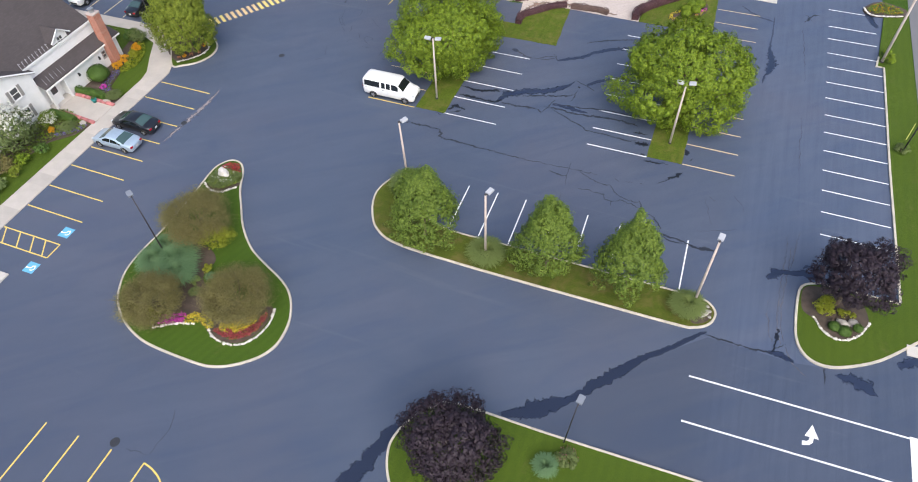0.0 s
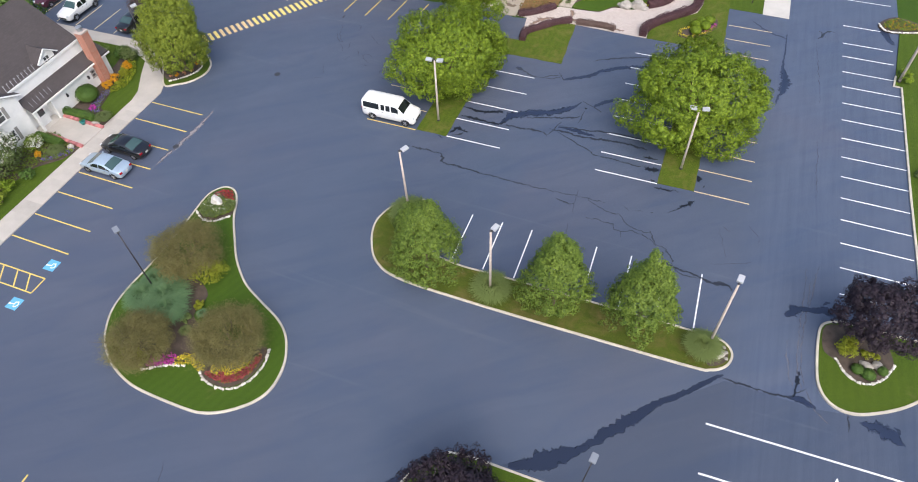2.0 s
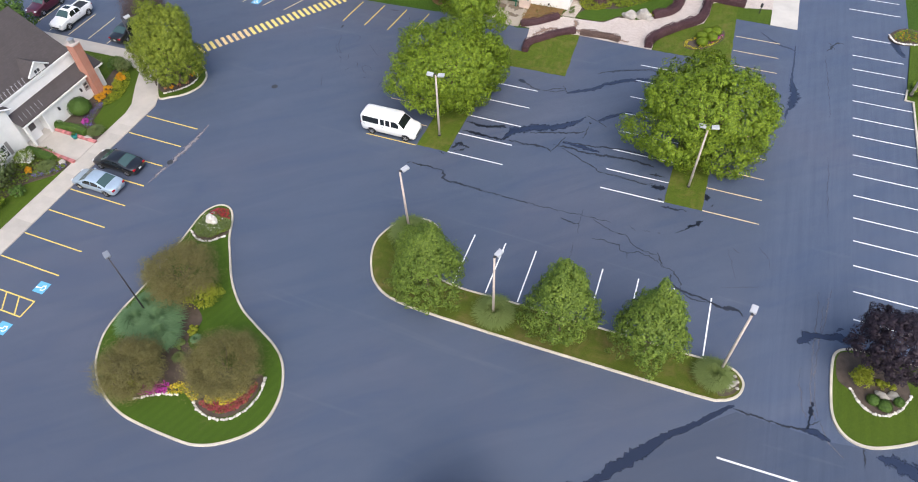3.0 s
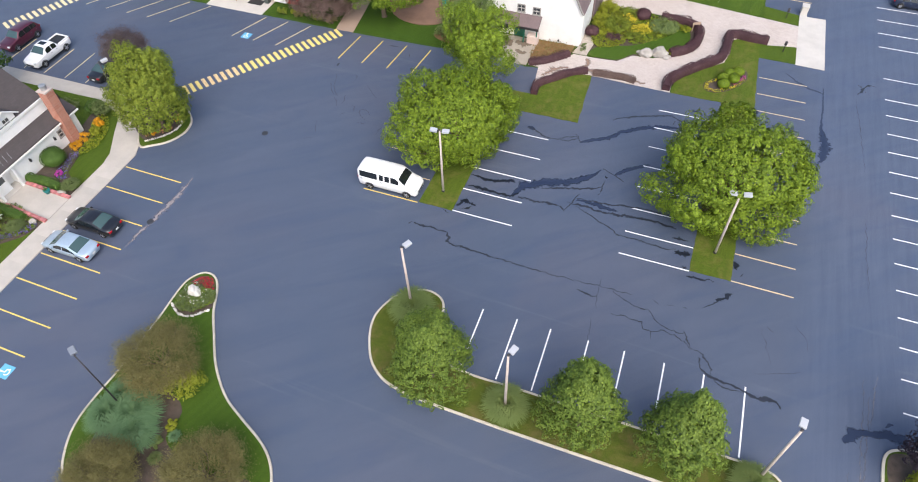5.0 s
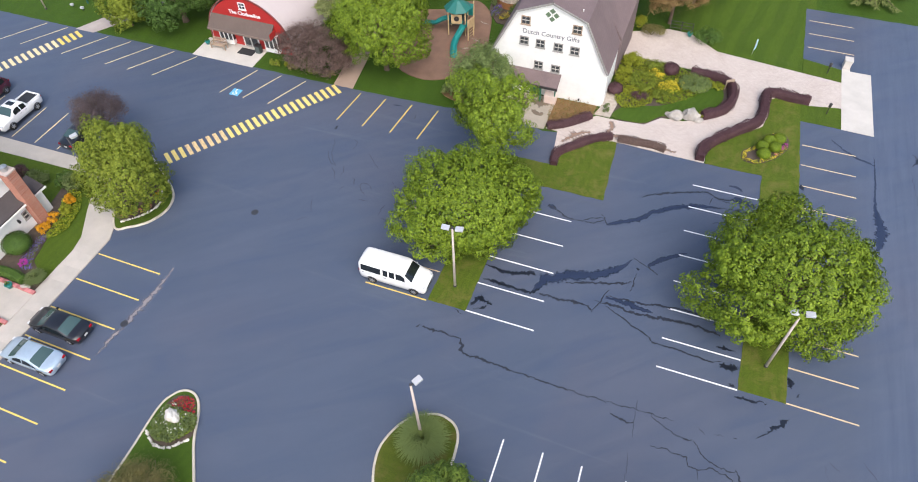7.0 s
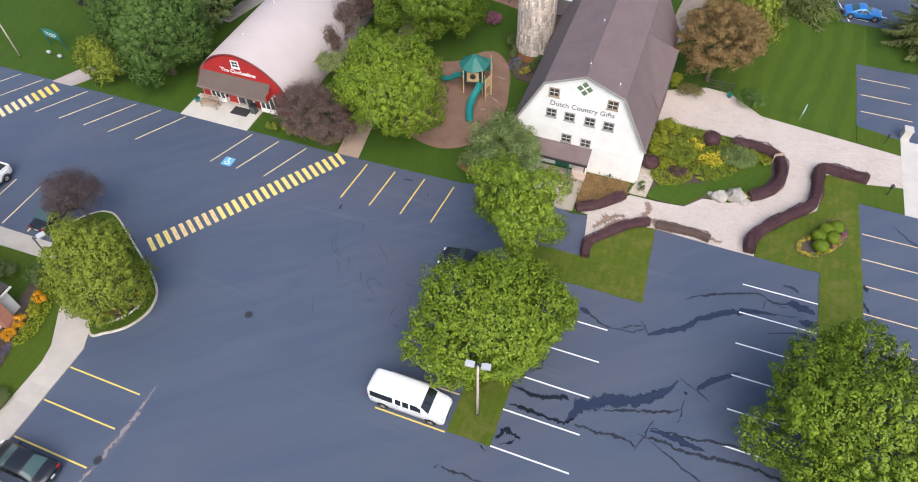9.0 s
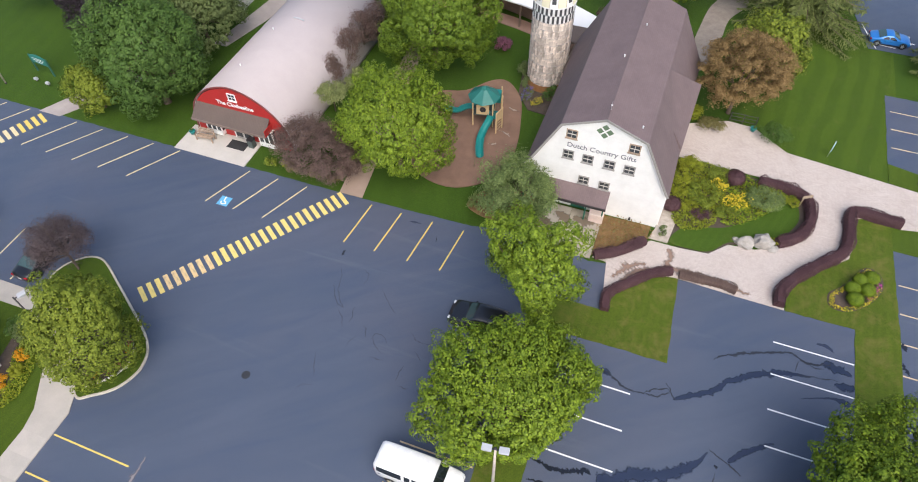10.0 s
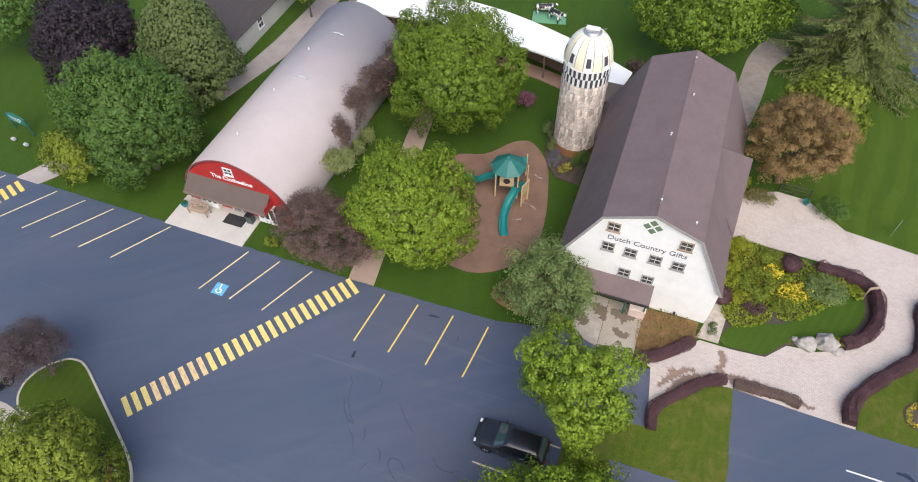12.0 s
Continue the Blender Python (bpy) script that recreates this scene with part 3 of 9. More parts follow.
MID = [(-18.2, 32.1), (-11.85, 31.85), (-2.3, 31.85), (4.6, 31.9), (5.85, 32.1), (6.65, 32.55), (7.1, 33.2), (7.2, 34.0), (6.8, 34.65), (6.1, 35.0), (4.1, 35.1), (-9.5, 35.15),
       (-14.1, 35.1), (-16.6, 35.6), (-17.55, 36.9), (-17.6, 38.4), (-17.9, 39.9), (-18.7, 40.65), (-20.0, 40.75), (-21.6, 39.75), (-22.4, 38.3), (-22.6, 36.8), (-22.0, 34.9), (-20.7, 33.1)]
island("planted_island_mid", MID, STRIP, "long narrow lawn island with young trees")
SOUTH = [(-8.4, 20.55), (-2, 20.6), (8, 20.8), (17, 20.95), (18.6, 19.5), (18.6, 12), (12, 9.5), (-4, 9.8), (-8.6, 11.9), (-10.7, 13.9), (-11.6, 15.6), (-11.65, 17.0), (-11.0, 18.6), (-9.9, 19.9)]
island("planted_island_south", SOUTH, LAWN, "lawn island beside the entrance lane")
BUMP = [(-52.3, 47.2), (-51.0, 47.6), (-49.75, 48.65), (-49.1, 50.2), (-49.3, 51.6), (-50.0, 52.6), (-51.5, 53.75), (-56.1, 56.6), (-57.8, 57.6), (-58.8, 57.85), (-59.9, 57.5),
        (-61.0, 56.2), (-61.2, 54.6), (-60.2, 53.3), (-57.9, 52.8), (-54.9, 50.4)]
island("planted_island_corner", BUMP, LAWN, "rounded lawn island at the end of the sidewalk")
EAST = [(14.2, 39.4), (13.2, 38.9), (12.8, 37.8), (12.75, 34.7), (13.0, 33.2), (13.75, 32.25), (14.95, 32.0), (16.4, 32.5), (18.35, 33.7), (20.3, 35.55), (22.45, 37.8), (22.45, 83), (19.9, 81.0),
        (19.2, 72.6), (18.95, 70.8), (19.65, 70.75), (19.7, 54.8), (19.95, 39.5)]
east = setting("planted_verge_east", slab(EAST, -0.3, 0.10), LAWN, "long lawn verge beside the car park", "lawn")
part("kerb", strip(rounded(EAST[:11], 5, False), 0.17, -0.05, 0.14), KERB, east, "pale concrete kerb")
part("kerb", strip(EAST[13:], 0.17, -0.05, 0.14), KERB, east, "pale concrete kerb")
part("kerb", strip([(19.9, 39.42), (14.2, 39.42)], 0.17, -0.05, 0.14), KERB, east, "pale concrete kerb")
part("ramp", boxed(20.2, 21.5, 34.9, 35.8, 0, 0.12), CONCRETE, east, "concrete ramp slab")

setting("planted_island_west_row", slab(frayed([(-24.0, 49.3), (-20.9, 49.3), (-20.9, 64.0), (-13.5, 64.1), (-13.9, 71.8), (-14.6, 72.1), (-16.1, 71.3), (-17.5, 69.9), (-18.8, 68.3), (-18.9, 67.0), (-24.0, 66.9)]), -0.2, 0.035), YARD, "dry lawn strip with two trees between stalls", "lawn")
setting("planted_island_east_row", slab(frayed([(-0.85, 49.5), (2.3, 49.5), (2.3, 71.6), (1.95, 84), (-0.8, 84), (-5.8, 74), (-5.8, 71.6), (-0.85, 71.7)]), -0.2, 0.035), YARD, "lawn strip with one broad tree between stalls", "lawn")
setting("lawn_west", slab([(-110, 0), (-53.85, 0), (-53.85, 44), (-54.2, 45.4), (-55.8, 48), (-57, 50.2), (-60.5, 51.75), (-110, 50.8)], -0.2, 0.04), LAWN, "front lawn of the white house", "lawn")
setting("lawn_drive", slab([(1.95, 80.6), (5.7, 80.55), (5.7, 83.7), (1.95, 83.9)], -0.2, 0.03), LAWN, "small lawn beside the walk", "lawn")
setting("lawn_drive_north", slab([(1.95, 91.2), (5.7, 90.35), (5.7, 88.1), (1.95, 88.6)], -0.2, 0.03), LAWN, "small lawn beside the walk", "lawn")

sidewalk = setting("pavement", slab([(-53.85, 14), (-53.85, 44), (-54.2, 45.4), (-55.8, 48), (-57, 50.2), (-60.5, 51.75), (-80, 51.2), (-80, 53.1), (-61.2, 53.3), (-57.9, 52.75),
                                     (-54.9, 50.4), (-52.3, 47.3), (-51.7, 46), (-51.65, 14)], -0.2, 0.08), WALKWAY, "pale concrete sidewalk along the white house", "pavement")
slab_mesh = mesh_of(boxed(-1.06, 1.06, -0.7375, 0.7375, 0, 0.012, 0.004), "paving_slab")
slab_mesh.materials.append(SLAB)
for i in range(20):
    part("paving_slab", slab_mesh, None, sidewalk, m=pose(-52.76, 14.75 + 1.5 * i, 0.0775))
setting("pavement_pad", slab([(-54, 12), (-47.1, 12), (-47.1, 18.6), (-54, 18.6)], -0.2, 0.126), CONCRETE, "pale concrete landing by the accessible stalls", "pavement")
setting("entry_walk", slab([(-59.6, 37.0), (-53.6, 36.5), (-53.6, 39.3), (-59.6, 39.6)], -0.2, 0.125), WALKWAY, "concrete walk to the porch door", "pavement")
setting("red_barn_pad", slab([(-60.9, 71.0), (-53.25, 71.0), (-53.25, 74.4), (-60.9, 74.4)], -0.2, 0.06), CONCRETE, "pale concrete pad before the red building", "pavement")
setting("walk_northwest", slab([(-77.0, 70.9), (-74.5, 70.9), (-71.6, 75.2), (-70.2, 79), (-72.6, 79.4), (-74.3, 76)], -0.2, 0.02), surface("grey_pink_concrete", (0.40, 0.35, 0.33), 0.85, vary=0.2), "pale path leading into the lawn", "path")
setting("walk_play", slab([(-43.5, 71.15), (-41.3, 71.2), (-43.8, 88.3), (-45.0, 97), (-46.6, 97), (-45.7, 88)], -0.2, 0.015), surface("tan_path_concrete", (0.36, 0.265, 0.21), 0.85, vary=0.2, big=0.6), "pale path between the trees", "path")
setting("walk_garden", slab([(-19.6, 71.6), (-19.1, 67.9), (-18.5, 68.5), (-16, 71.6), (-13.9, 71.9), (-9.3, 71.7), (-5.9, 71.65), (-5.9, 73.2), (-4.8, 75), (-3, 76.9), (-1.3, 78.5), (-0.9, 80.5),
                             (-0.9, 83), (-0.4, 83.4), (2.7, 83.2), (5.7, 83.8), (5.7, 88.05), (-6.7, 89.6), (-9.8, 92.1), (-12.3, 92.3), (-16.4, 90.4), (-16.4, 85.8), (-9, 85.6), (-5, 84.6),
                             (-4.1, 83.3), (-4.1, 80.8), (-5.2, 78.9), (-7, 77.6), (-8.5, 76.9), (-10.6, 76.7), (-12, 75.2), (-14.3, 75), (-16.6, 75), (-17, 74.6), (-20.8, 71.7)], -0.2, 0.045), PAVERS, "pale pink paved garden walk", "path")
pad = setting("walk_pad", slab([(5.7, 80.5), (8.55, 80.4), (8.5, 90.3), (6.5, 90.3), (6.5, 91.6), (5.75, 91.6), (5.7, 88)], -0.2, 0.05), CONCRETE, "concrete landing where the garden walk meets the car park", "pavement")
setting("walk_north", slab(rounded([(-18.2, 98.5), (-15.8, 99.5), (-14.9, 103), (-14.4, 106.5), (-14.0, 110), (-12.2, 114), (-14.4, 115.5), (-16.3, 112), (-17.0, 107), (-17.4, 103)], 4), -0.2, 0.02), surface("brown_grey_gravel", (0.27, 0.23, 0.20), 0.9, vary=0.3, big=1.0, bump=0.5), "gravel path behind the white barn", "path")
setting("walk_house", slab([(-66.8, 86.5), (-65.2, 86.5), (-62.6, 96), (-62.3, 108), (-64.8, 108), (-65.4, 97)], -0.2, 0.02), surface("grey_path_concrete", (0.34, 0.30, 0.28), 0.85, vary=0.2), "grey path beside the grey house", "path")

setting("barn_pad", slab([(-23.6, 71.9), (-22.2, 71.4), (-20.95, 71.5), (-20.9, 76.3), (-23.6, 76.3)], -0.2, 0.05), surface("tan_concrete", (0.38, 0.335, 0.275), 0.8, vary=0.3, big=0.5), "tan stained concrete entrance pad of the white barn", "pavement")
setting("barn_pad_pale", slab([(-25.4, 72.4), (-23.63, 71.9), (-23.63, 76.3), (-27.0, 76.3)], -0.2, 0.05), surface("stained_concrete", (0.40, 0.36, 0.31), 0.8, vary=0.45, big=0.7), "pale stained concrete beside the barn entrance", "pavement")
setting("lawn_mown", slab([(3.0, 87.5), (-6.5, 88.8), (-10.5, 91.8), (-13.5, 96), (-13.0, 108), (-1.5, 117), (0.45, 109.2), (3.0, 109.2)], -0.2, -0.02), MOWN, "bright lawn with mowing stripes beside the barn", "lawn")
setting("barn_bed", slab([(-20.9, 71.9), (-17.0, 74.5), (-16.9, 76.5), (-20.9, 76.4)], -0.2, 0.055), DRYBED, "dry brown planting bed at the barn wall", "flower bed")
setting("gravel_bed", slab([(-16.9, 75.2), (-15.3, 75.2), (-15.0, 77.6), (-15.7, 79.2), (-16.5, 79.2), (-16.5, 76.5)], -0.2, 0.05), GRAVEL, "pale gravel strip at the barn corner", "flower bed")
setting("garden_bed", slab([(-16.2, 85.6), (-13.7, 85.7), (-8.9, 85.2), (-5.6, 84.2), (-4.9, 83.2), (-4.9, 81), (-5.6, 79.2), (-7.4, 77.9), (-10.6, 76.75), (-12, 75.3), (-14.3, 75.1), (-15.3, 75.4), (-16.1, 79.5)], -0.2, 0.04), MULCH, "brown mulch garden bed", "flower bed")
setting("garden_lawn", slab(frayed(rounded([(-15.2, 75.4), (-14.4, 77.2), (-12.6, 77.9), (-10.8, 78.6), (-8.8, 80.4), (-6.9, 82.9), (-5.6, 83.2), (-5.3, 81.3), (-6.3, 79.3), (-7.6, 78.1), (-9.0, 77.3), (-10.6, 76.95), (-11.9, 75.5), (-13.5, 75.2)], 4), 0.08), -0.1, 0.09), ISLE, "curved green lawn inside the garden", "lawn")
play_outline = rounded([(-40.7, 86.7), (-37.8, 88.2), (-35.8, 90.6), (-34.1, 91.0), (-32.1, 88.8), (-31.1, 85.5), (-30.5, 82.5), (-30.4, 79.4), (-31.8, 76.6), (-34.8, 75.0), (-38.5, 76.2), (-41.2, 81)], 4)
play_ground = setting("play_area", slab(play_outline, -0.2, 0.03), CHIPS, "brown wood-chip play area", "playground")
part("border", kerb(play_outline, 0.1, -0.05, 0.06), CHIPS, play_ground, "low timber border")
setting("silo_bed", slab([(-33.2, 93), (-32.6, 89.6), (-31.0, 87.4), (-28.8, 87.2), (-28.6, 94)], -0.2, 0.05), MULCH, "mulched bed at the silo foot", "flower bed")
setting("shrub_bed", slab(rounded([(-32.4, 74.0), (-30.4, 76.6), (-27.2, 76.4), (-25.7, 73.4), (-28.5, 72.7), (-31.2, 72.9)], 4), -0.2, 0.02), DRYBED, "bare earth bed under the shrub tree", "flower bed")

# ---- beds on the islands ----
setting("tear_bed", slab(rounded([(-34.6, 18.9), (-32.3, 18.5), (-30.8, 19.5), (-29.4, 20.0), (-27.8, 19.3), (-26.2, 19.2), (-25.2, 19.7), (-24.6, 20.7), (-24.45, 21.9), (-24.8, 23.1), (-26.4, 22.6), (-29.2, 22.7), (-31.6, 23.6), (-31.7, 25.6), (-33.4, 26.6), (-35.3, 26.1), (-36.4, 23), (-35.7, 20.4)], 4), 0, 0.125), MULCH, "brown mulch bed among the shrubs", "flower bed")
setting("tear_tip_bed", slab(rounded([(-37.75, 33.0), (-37.8, 35.3), (-37.0, 36.05), (-36.1, 35.95), (-35.5, 35.2), (-34.7, 33.8), (-35.7, 32.6), (-36.8, 32.4)], 4), 0, 0.125), MULCH, "mulch bed at the narrow end of the island", "flower bed")
setting("mid_bed", slab(rounded([(5.6, 32.5), (6.4, 32.8), (6.85, 33.5), (6.6, 34.4), (5.6, 34.7), (5.2, 33.6)], 4), 0, 0.125), MULCH, "mulch bed at the rounded island end", "flower bed")
setting("verge_bed", slab(rounded([(13.25, 38.7), (13.1, 36.6), (13.9, 35.9), (14.6, 35.05), (15.4, 34.6), (16.2, 34.7), (17.1, 35.5), (17.75, 36.8), (17.0, 38.9), (15, 39.1)], 4), 0, 0.115), MULCH, "mulch bed under the purple tree", "flower bed")
setting("corner_bed", slab(rounded([(-54.4, 49.4), (-52.0, 48.0), (-50.7, 49.4), (-50.3, 50.9), (-51.2, 52.4), (-54.0, 53.4), (-55.6, 51.6)], 4), 0, 0.125), MULCH, "mulch bed under the corner tree", "flower bed")
setting("round_bed", slab(rounded([(-2.8, 74.4), (-1.9, 75.4), (-0.9, 76.8), (-0.4, 77.7), (0.3, 78.05), (1.05, 77.6), (1.15, 76.1), (0.1, 74.3), (-1.4, 73.1), (-2.65, 73.2)], 4), 0, 0.06), MULCH, "round flower bed in the lawn", "flower bed")
setting("house_bed", slab([(-59.4, 39.7), (-53.7, 39.5), (-53.6, 40.4), (-56.2, 42.0), (-56.9, 44.4), (-57.4, 47.6), (-58.4, 49.8), (-60, 49.8), (-59.4, 47)], 0, 0.075), MULCH, "mulch bed along the house wall", "flower bed")
setting("house_bed_south", slab([(-59.4, 36.6), (-53.7, 36.2), (-54.3, 34.4), (-56.0, 32.6), (-57, 27.5), (-59.4, 24)], 0, 0.075), MULCH, "mulch bed before the house gable", "flower bed")
setting("northeast_bed", slab(rounded([(17.8, 82.1), (18.5, 80.9), (20.2, 81.0), (22.0, 81.6), (22.2, 83.2), (19.5, 84.1)], 4), -0.1, 0.16), MULCH, "raised flower bed ringed with pale stone", "flower bed")


# ---- painted lines ----
def line_mesh(length, width=0.11):
    return mesh_of(boxed(-length / 2, length / 2, -width / 2, width / 2, 0.0, 0.004), "line")


def line(u0, v0, u1, v1, material, label, group, width=0.11, name="parking_line"):
    a = math.degrees(math.atan2(v1 - v0, u1 - u0))
    return single(name, line_mesh(math.hypot(u1 - u0, v1 - v0), width), material, at((u0 + u1) / 2, (v0 + v1) / 2, 0.002, a), label, "road marking", group)


for v in (44.4, 41.7, 38.85, 36.1, 33.5, 30.8, 27.95, 25.3):
    line(-51.6, v + 0.03, -45.4, v - 0.03, YELLOW_LINE, "yellow painted stall line beside the sidewalk", "stall lines by the house")
for q in ((-51.6, 22.57, -45.4, 22.57), (-45.4, 22.57, -45.4, 21.05), (-45.4, 21.05, -51.6, 21.05)) + tuple((u, 22.5, u + 0.9, 21.1) for u in (-51.3, -49.7, -48.2, -46.9)):
    line(*q, YELLOW_LINE, "yellow painted hatching between accessible stalls", "hatched bay lines")
for u in (-34.6, -31.8, -29.02, -26.35):
    line(u, 9.5, u, 3.6, YELLOW_LINE, "yellow painted stall line in open asphalt", "stall lines of the south row")
arc = rounded([(-26.35, 9.5), (-25.5, 9.32), (-24.5, 8.8), (-23.6, 7.6), (-23.1, 5.8)], 5, False)
single("painted_arc", strip(arc, 0.11, 0.002, 0.006), YELLOW_LINE, SITE.copy(), "curved yellow painted line ending the stall row", "road marking")
for u, d in ((-84.0, 2.9), (-81.0, 2.9), (-75.1, 2.85), (-72.1, 3.0), (-69.05, 2.95), (-66.1, 2.95), (-62.85, 2.7)):
    line(u, 66.35, u + d, 70.8, PALE_LINE, "faded yellow slanted stall line", "slanted stall lines")
for u, d in ((-54.2, 1.75), (-51.4, 1.9), (-48.45, 1.9), (-40.6, 0.45), (-37.8, 0.48), (-34.85, 0.43), (-32.0, 0.42)):
    line(u, 66.2, u + d, 70.75, PALE_LINE if u < -45 else YELLOW_LINE, "yellow slanted stall line at the lawn edge", "stall lines along the north lawn")
for u, top in ((-75.4, 58.4), (-72.6, 58.3), (-69.78, 58.22), (-66.97, 58.26), (-64.2, 57.6)):
    line(u, 53.6, u, top, PALE_LINE, "pale stall line beside the sidewalk", "stall lines by the corner island")
for u in (-14.95, -12.25, -9.65, -6.8, -4.15, -1.3, 1.45, 4.25):
    line(u, 35.3, u - 0.05, 40.6, WHITE_LINE, "white painted stall line at the long island", "stall lines of the middle row")
for v in (49.37, 52.15, 55.0, 57.95, 60.8):
    line(-20.9, v, -15.5, v, WHITE_LINE, "white painted stall line beside the lawn strip", "stall lines east of the lawn strip")
for v in (49.23, 52.13, 55.0, 57.9, 60.75, 63.6):
    line(-29.3, v, -24.1, v, TAN_LINE if v > 50 else YELLOW_LINE, "faded yellow stall line beside the lawn strip", "stall lines west of the lawn strip")
for v in (49.46, 51.95, 54.7, 57.45, 60.2, 62.95, 65.8, 68.55):
    line(-6.45, v, -0.88, v, WHITE_LINE, "white painted stall line by the broad tree", "stall lines west of the broad tree")
for v in (49.57, 52.45, 55.1, 57.8, 60.5, 63.2, 65.94, 68.8, 71.55, 74.3, 77.1, 93.6, 96.3, 99.0):
    line(2.33, v, 6.95, v - 0.05, TAN_LINE, "faded yellow stall line by the broad tree", "stall lines east of the broad tree")
for v in (42.15, 44.83, 47.5, 50.2, 52.85, 55.6, 58.3, 61.0, 63.8, 66.5, 69.25, 71.9, 74.75, 77.3, 80.9):
    line(14.2, v, 18.0 if v > 80 else 19.1 if v > 70 else 19.6, v - 0.05, WHITE_LINE, "white painted stall line along the verge", "stall lines along the verge")
for v in (86.7, 89.44, 92.2, 94.9, 97.5, 100.3):
    line(13.9, v, 19.2, v - 0.05, WHITE_LINE, "white painted stall line along the verge", "stall lines along the verge")
line(6.05, 28.05, 20.1, 28.3, WHITE_LINE, "long white lane line", "lane lines", 0.13, "lane_line")
line(6.05, 24.5, 20.1, 24.85, WHITE_LINE, "long white lane line", "lane lines", 0.13, "lane_line")
line(20.35, 28.45, 20.35, 21.3, WHITE_LINE, "broad white stop bar", "lane lines", 0.5, "stop_line")
for q in ((-0.1, 113.9, 1.25, 109.5), (0.3, 112.2, 5.2, 111.6), (1.0, 110.4, 3.2, 110.2)):
    line(*q, WHITE_LINE, "white stall line of the far car park", "far stall lines", 0.13)

cross = np.array([0.579, 0.815])
for i in range(27):
    c = np.array([-53.3, 55.9]) + cross * (0.2 + 0.685 * i)
    line(*(c + np.array([-0.815, 0.579]) * 0.83), *(c + np.array([0.815, -0.579]) * 0.83), WORN_STRIPE if 2 < i < 9 else BRIGHT_STRIPE, "broad yellow crosswalk stripe", "crosswalk stripes", 0.37, "crosswalk_stripe")
cross_b = np.array([-0.435, -0.900])
for i in range(18):
    c = np.array([-75.9, 70.1]) + cross_b * 0.69 * i
    line(*(c + np.array([-0.9, 0.435]) * 0.83), *(c + np.array([0.9, -0.435]) * 0.83), YELLOW_LINE if i < 4 else PALE_LINE, "broad yellow crosswalk stripe", "far crosswalk stripes", 0.37, "crosswalk_stripe")

# turn arrow and accessible-stall emblems
bm = slab([(14.2, 27.15), (13.75, 26.2), (14.62, 26.2)], 0.002, 0.006)
prism(bm, [(14.06, 26.22), (14.32, 26.22), (14.26, 25.85), (14.05, 25.62), (13.6, 25.48), (13.6, 25.80), (13.9, 25.86), (14.03, 26.0)], 0.002, 0.006)
single("turn_arrow", bm, WHITE_LINE, SITE.copy(), "white painted left-turn arrow", "road marking")


def emblem(u, v, turn):
    e = thing("accessible_emblem", at(u, v, 0.002, turn), "blue painted square with white wheelchair symbol", "road marking", "accessible stall emblems")
    part("square", boxed(-0.52, 0.52, -0.52, 0.52, 0, 0.004), BLUE_SIGN, e, "pale blue painted square")
    bm = bmesh.new()
    ring = [(0.26 * math.cos(a) - 0.02, 0.26 * math.sin(a) - 0.14) for a in np.linspace(radians(150), radians(380), 14)]
    inner = [(0.17 * math.cos(a) - 0.02, 0.17 * math.sin(a) - 0.14) for a in np.linspace(radians(380), radians(150), 14)]
    prism(bm, ring + inner, 0.004, 0.008)
    prism(bm, [(-0.12, 0.34), (-0.03, 0.34), (0.02, 0.02), (0.2, 0.02), (0.3, -0.28), (0.22, -0.3), (0.12, -0.06), (-0.08, -0.06)], 0.0041, 0.0082)
    prism(bm, [(0.09 * math.cos(a) - 0.08, 0.09 * math.sin(a) + 0.43 - 0.02) for a in np.linspace(0, 2 * math.pi, 12, endpoint=False)], 0.004, 0.008)
    part("symbol", bm, WHITE_LINE, e, "white wheelchair symbol")


emblem(-45.87, 23.85, 90)
emblem(-45.9, 19.8, 90)
emblem(-52.6, 66.75, 0)


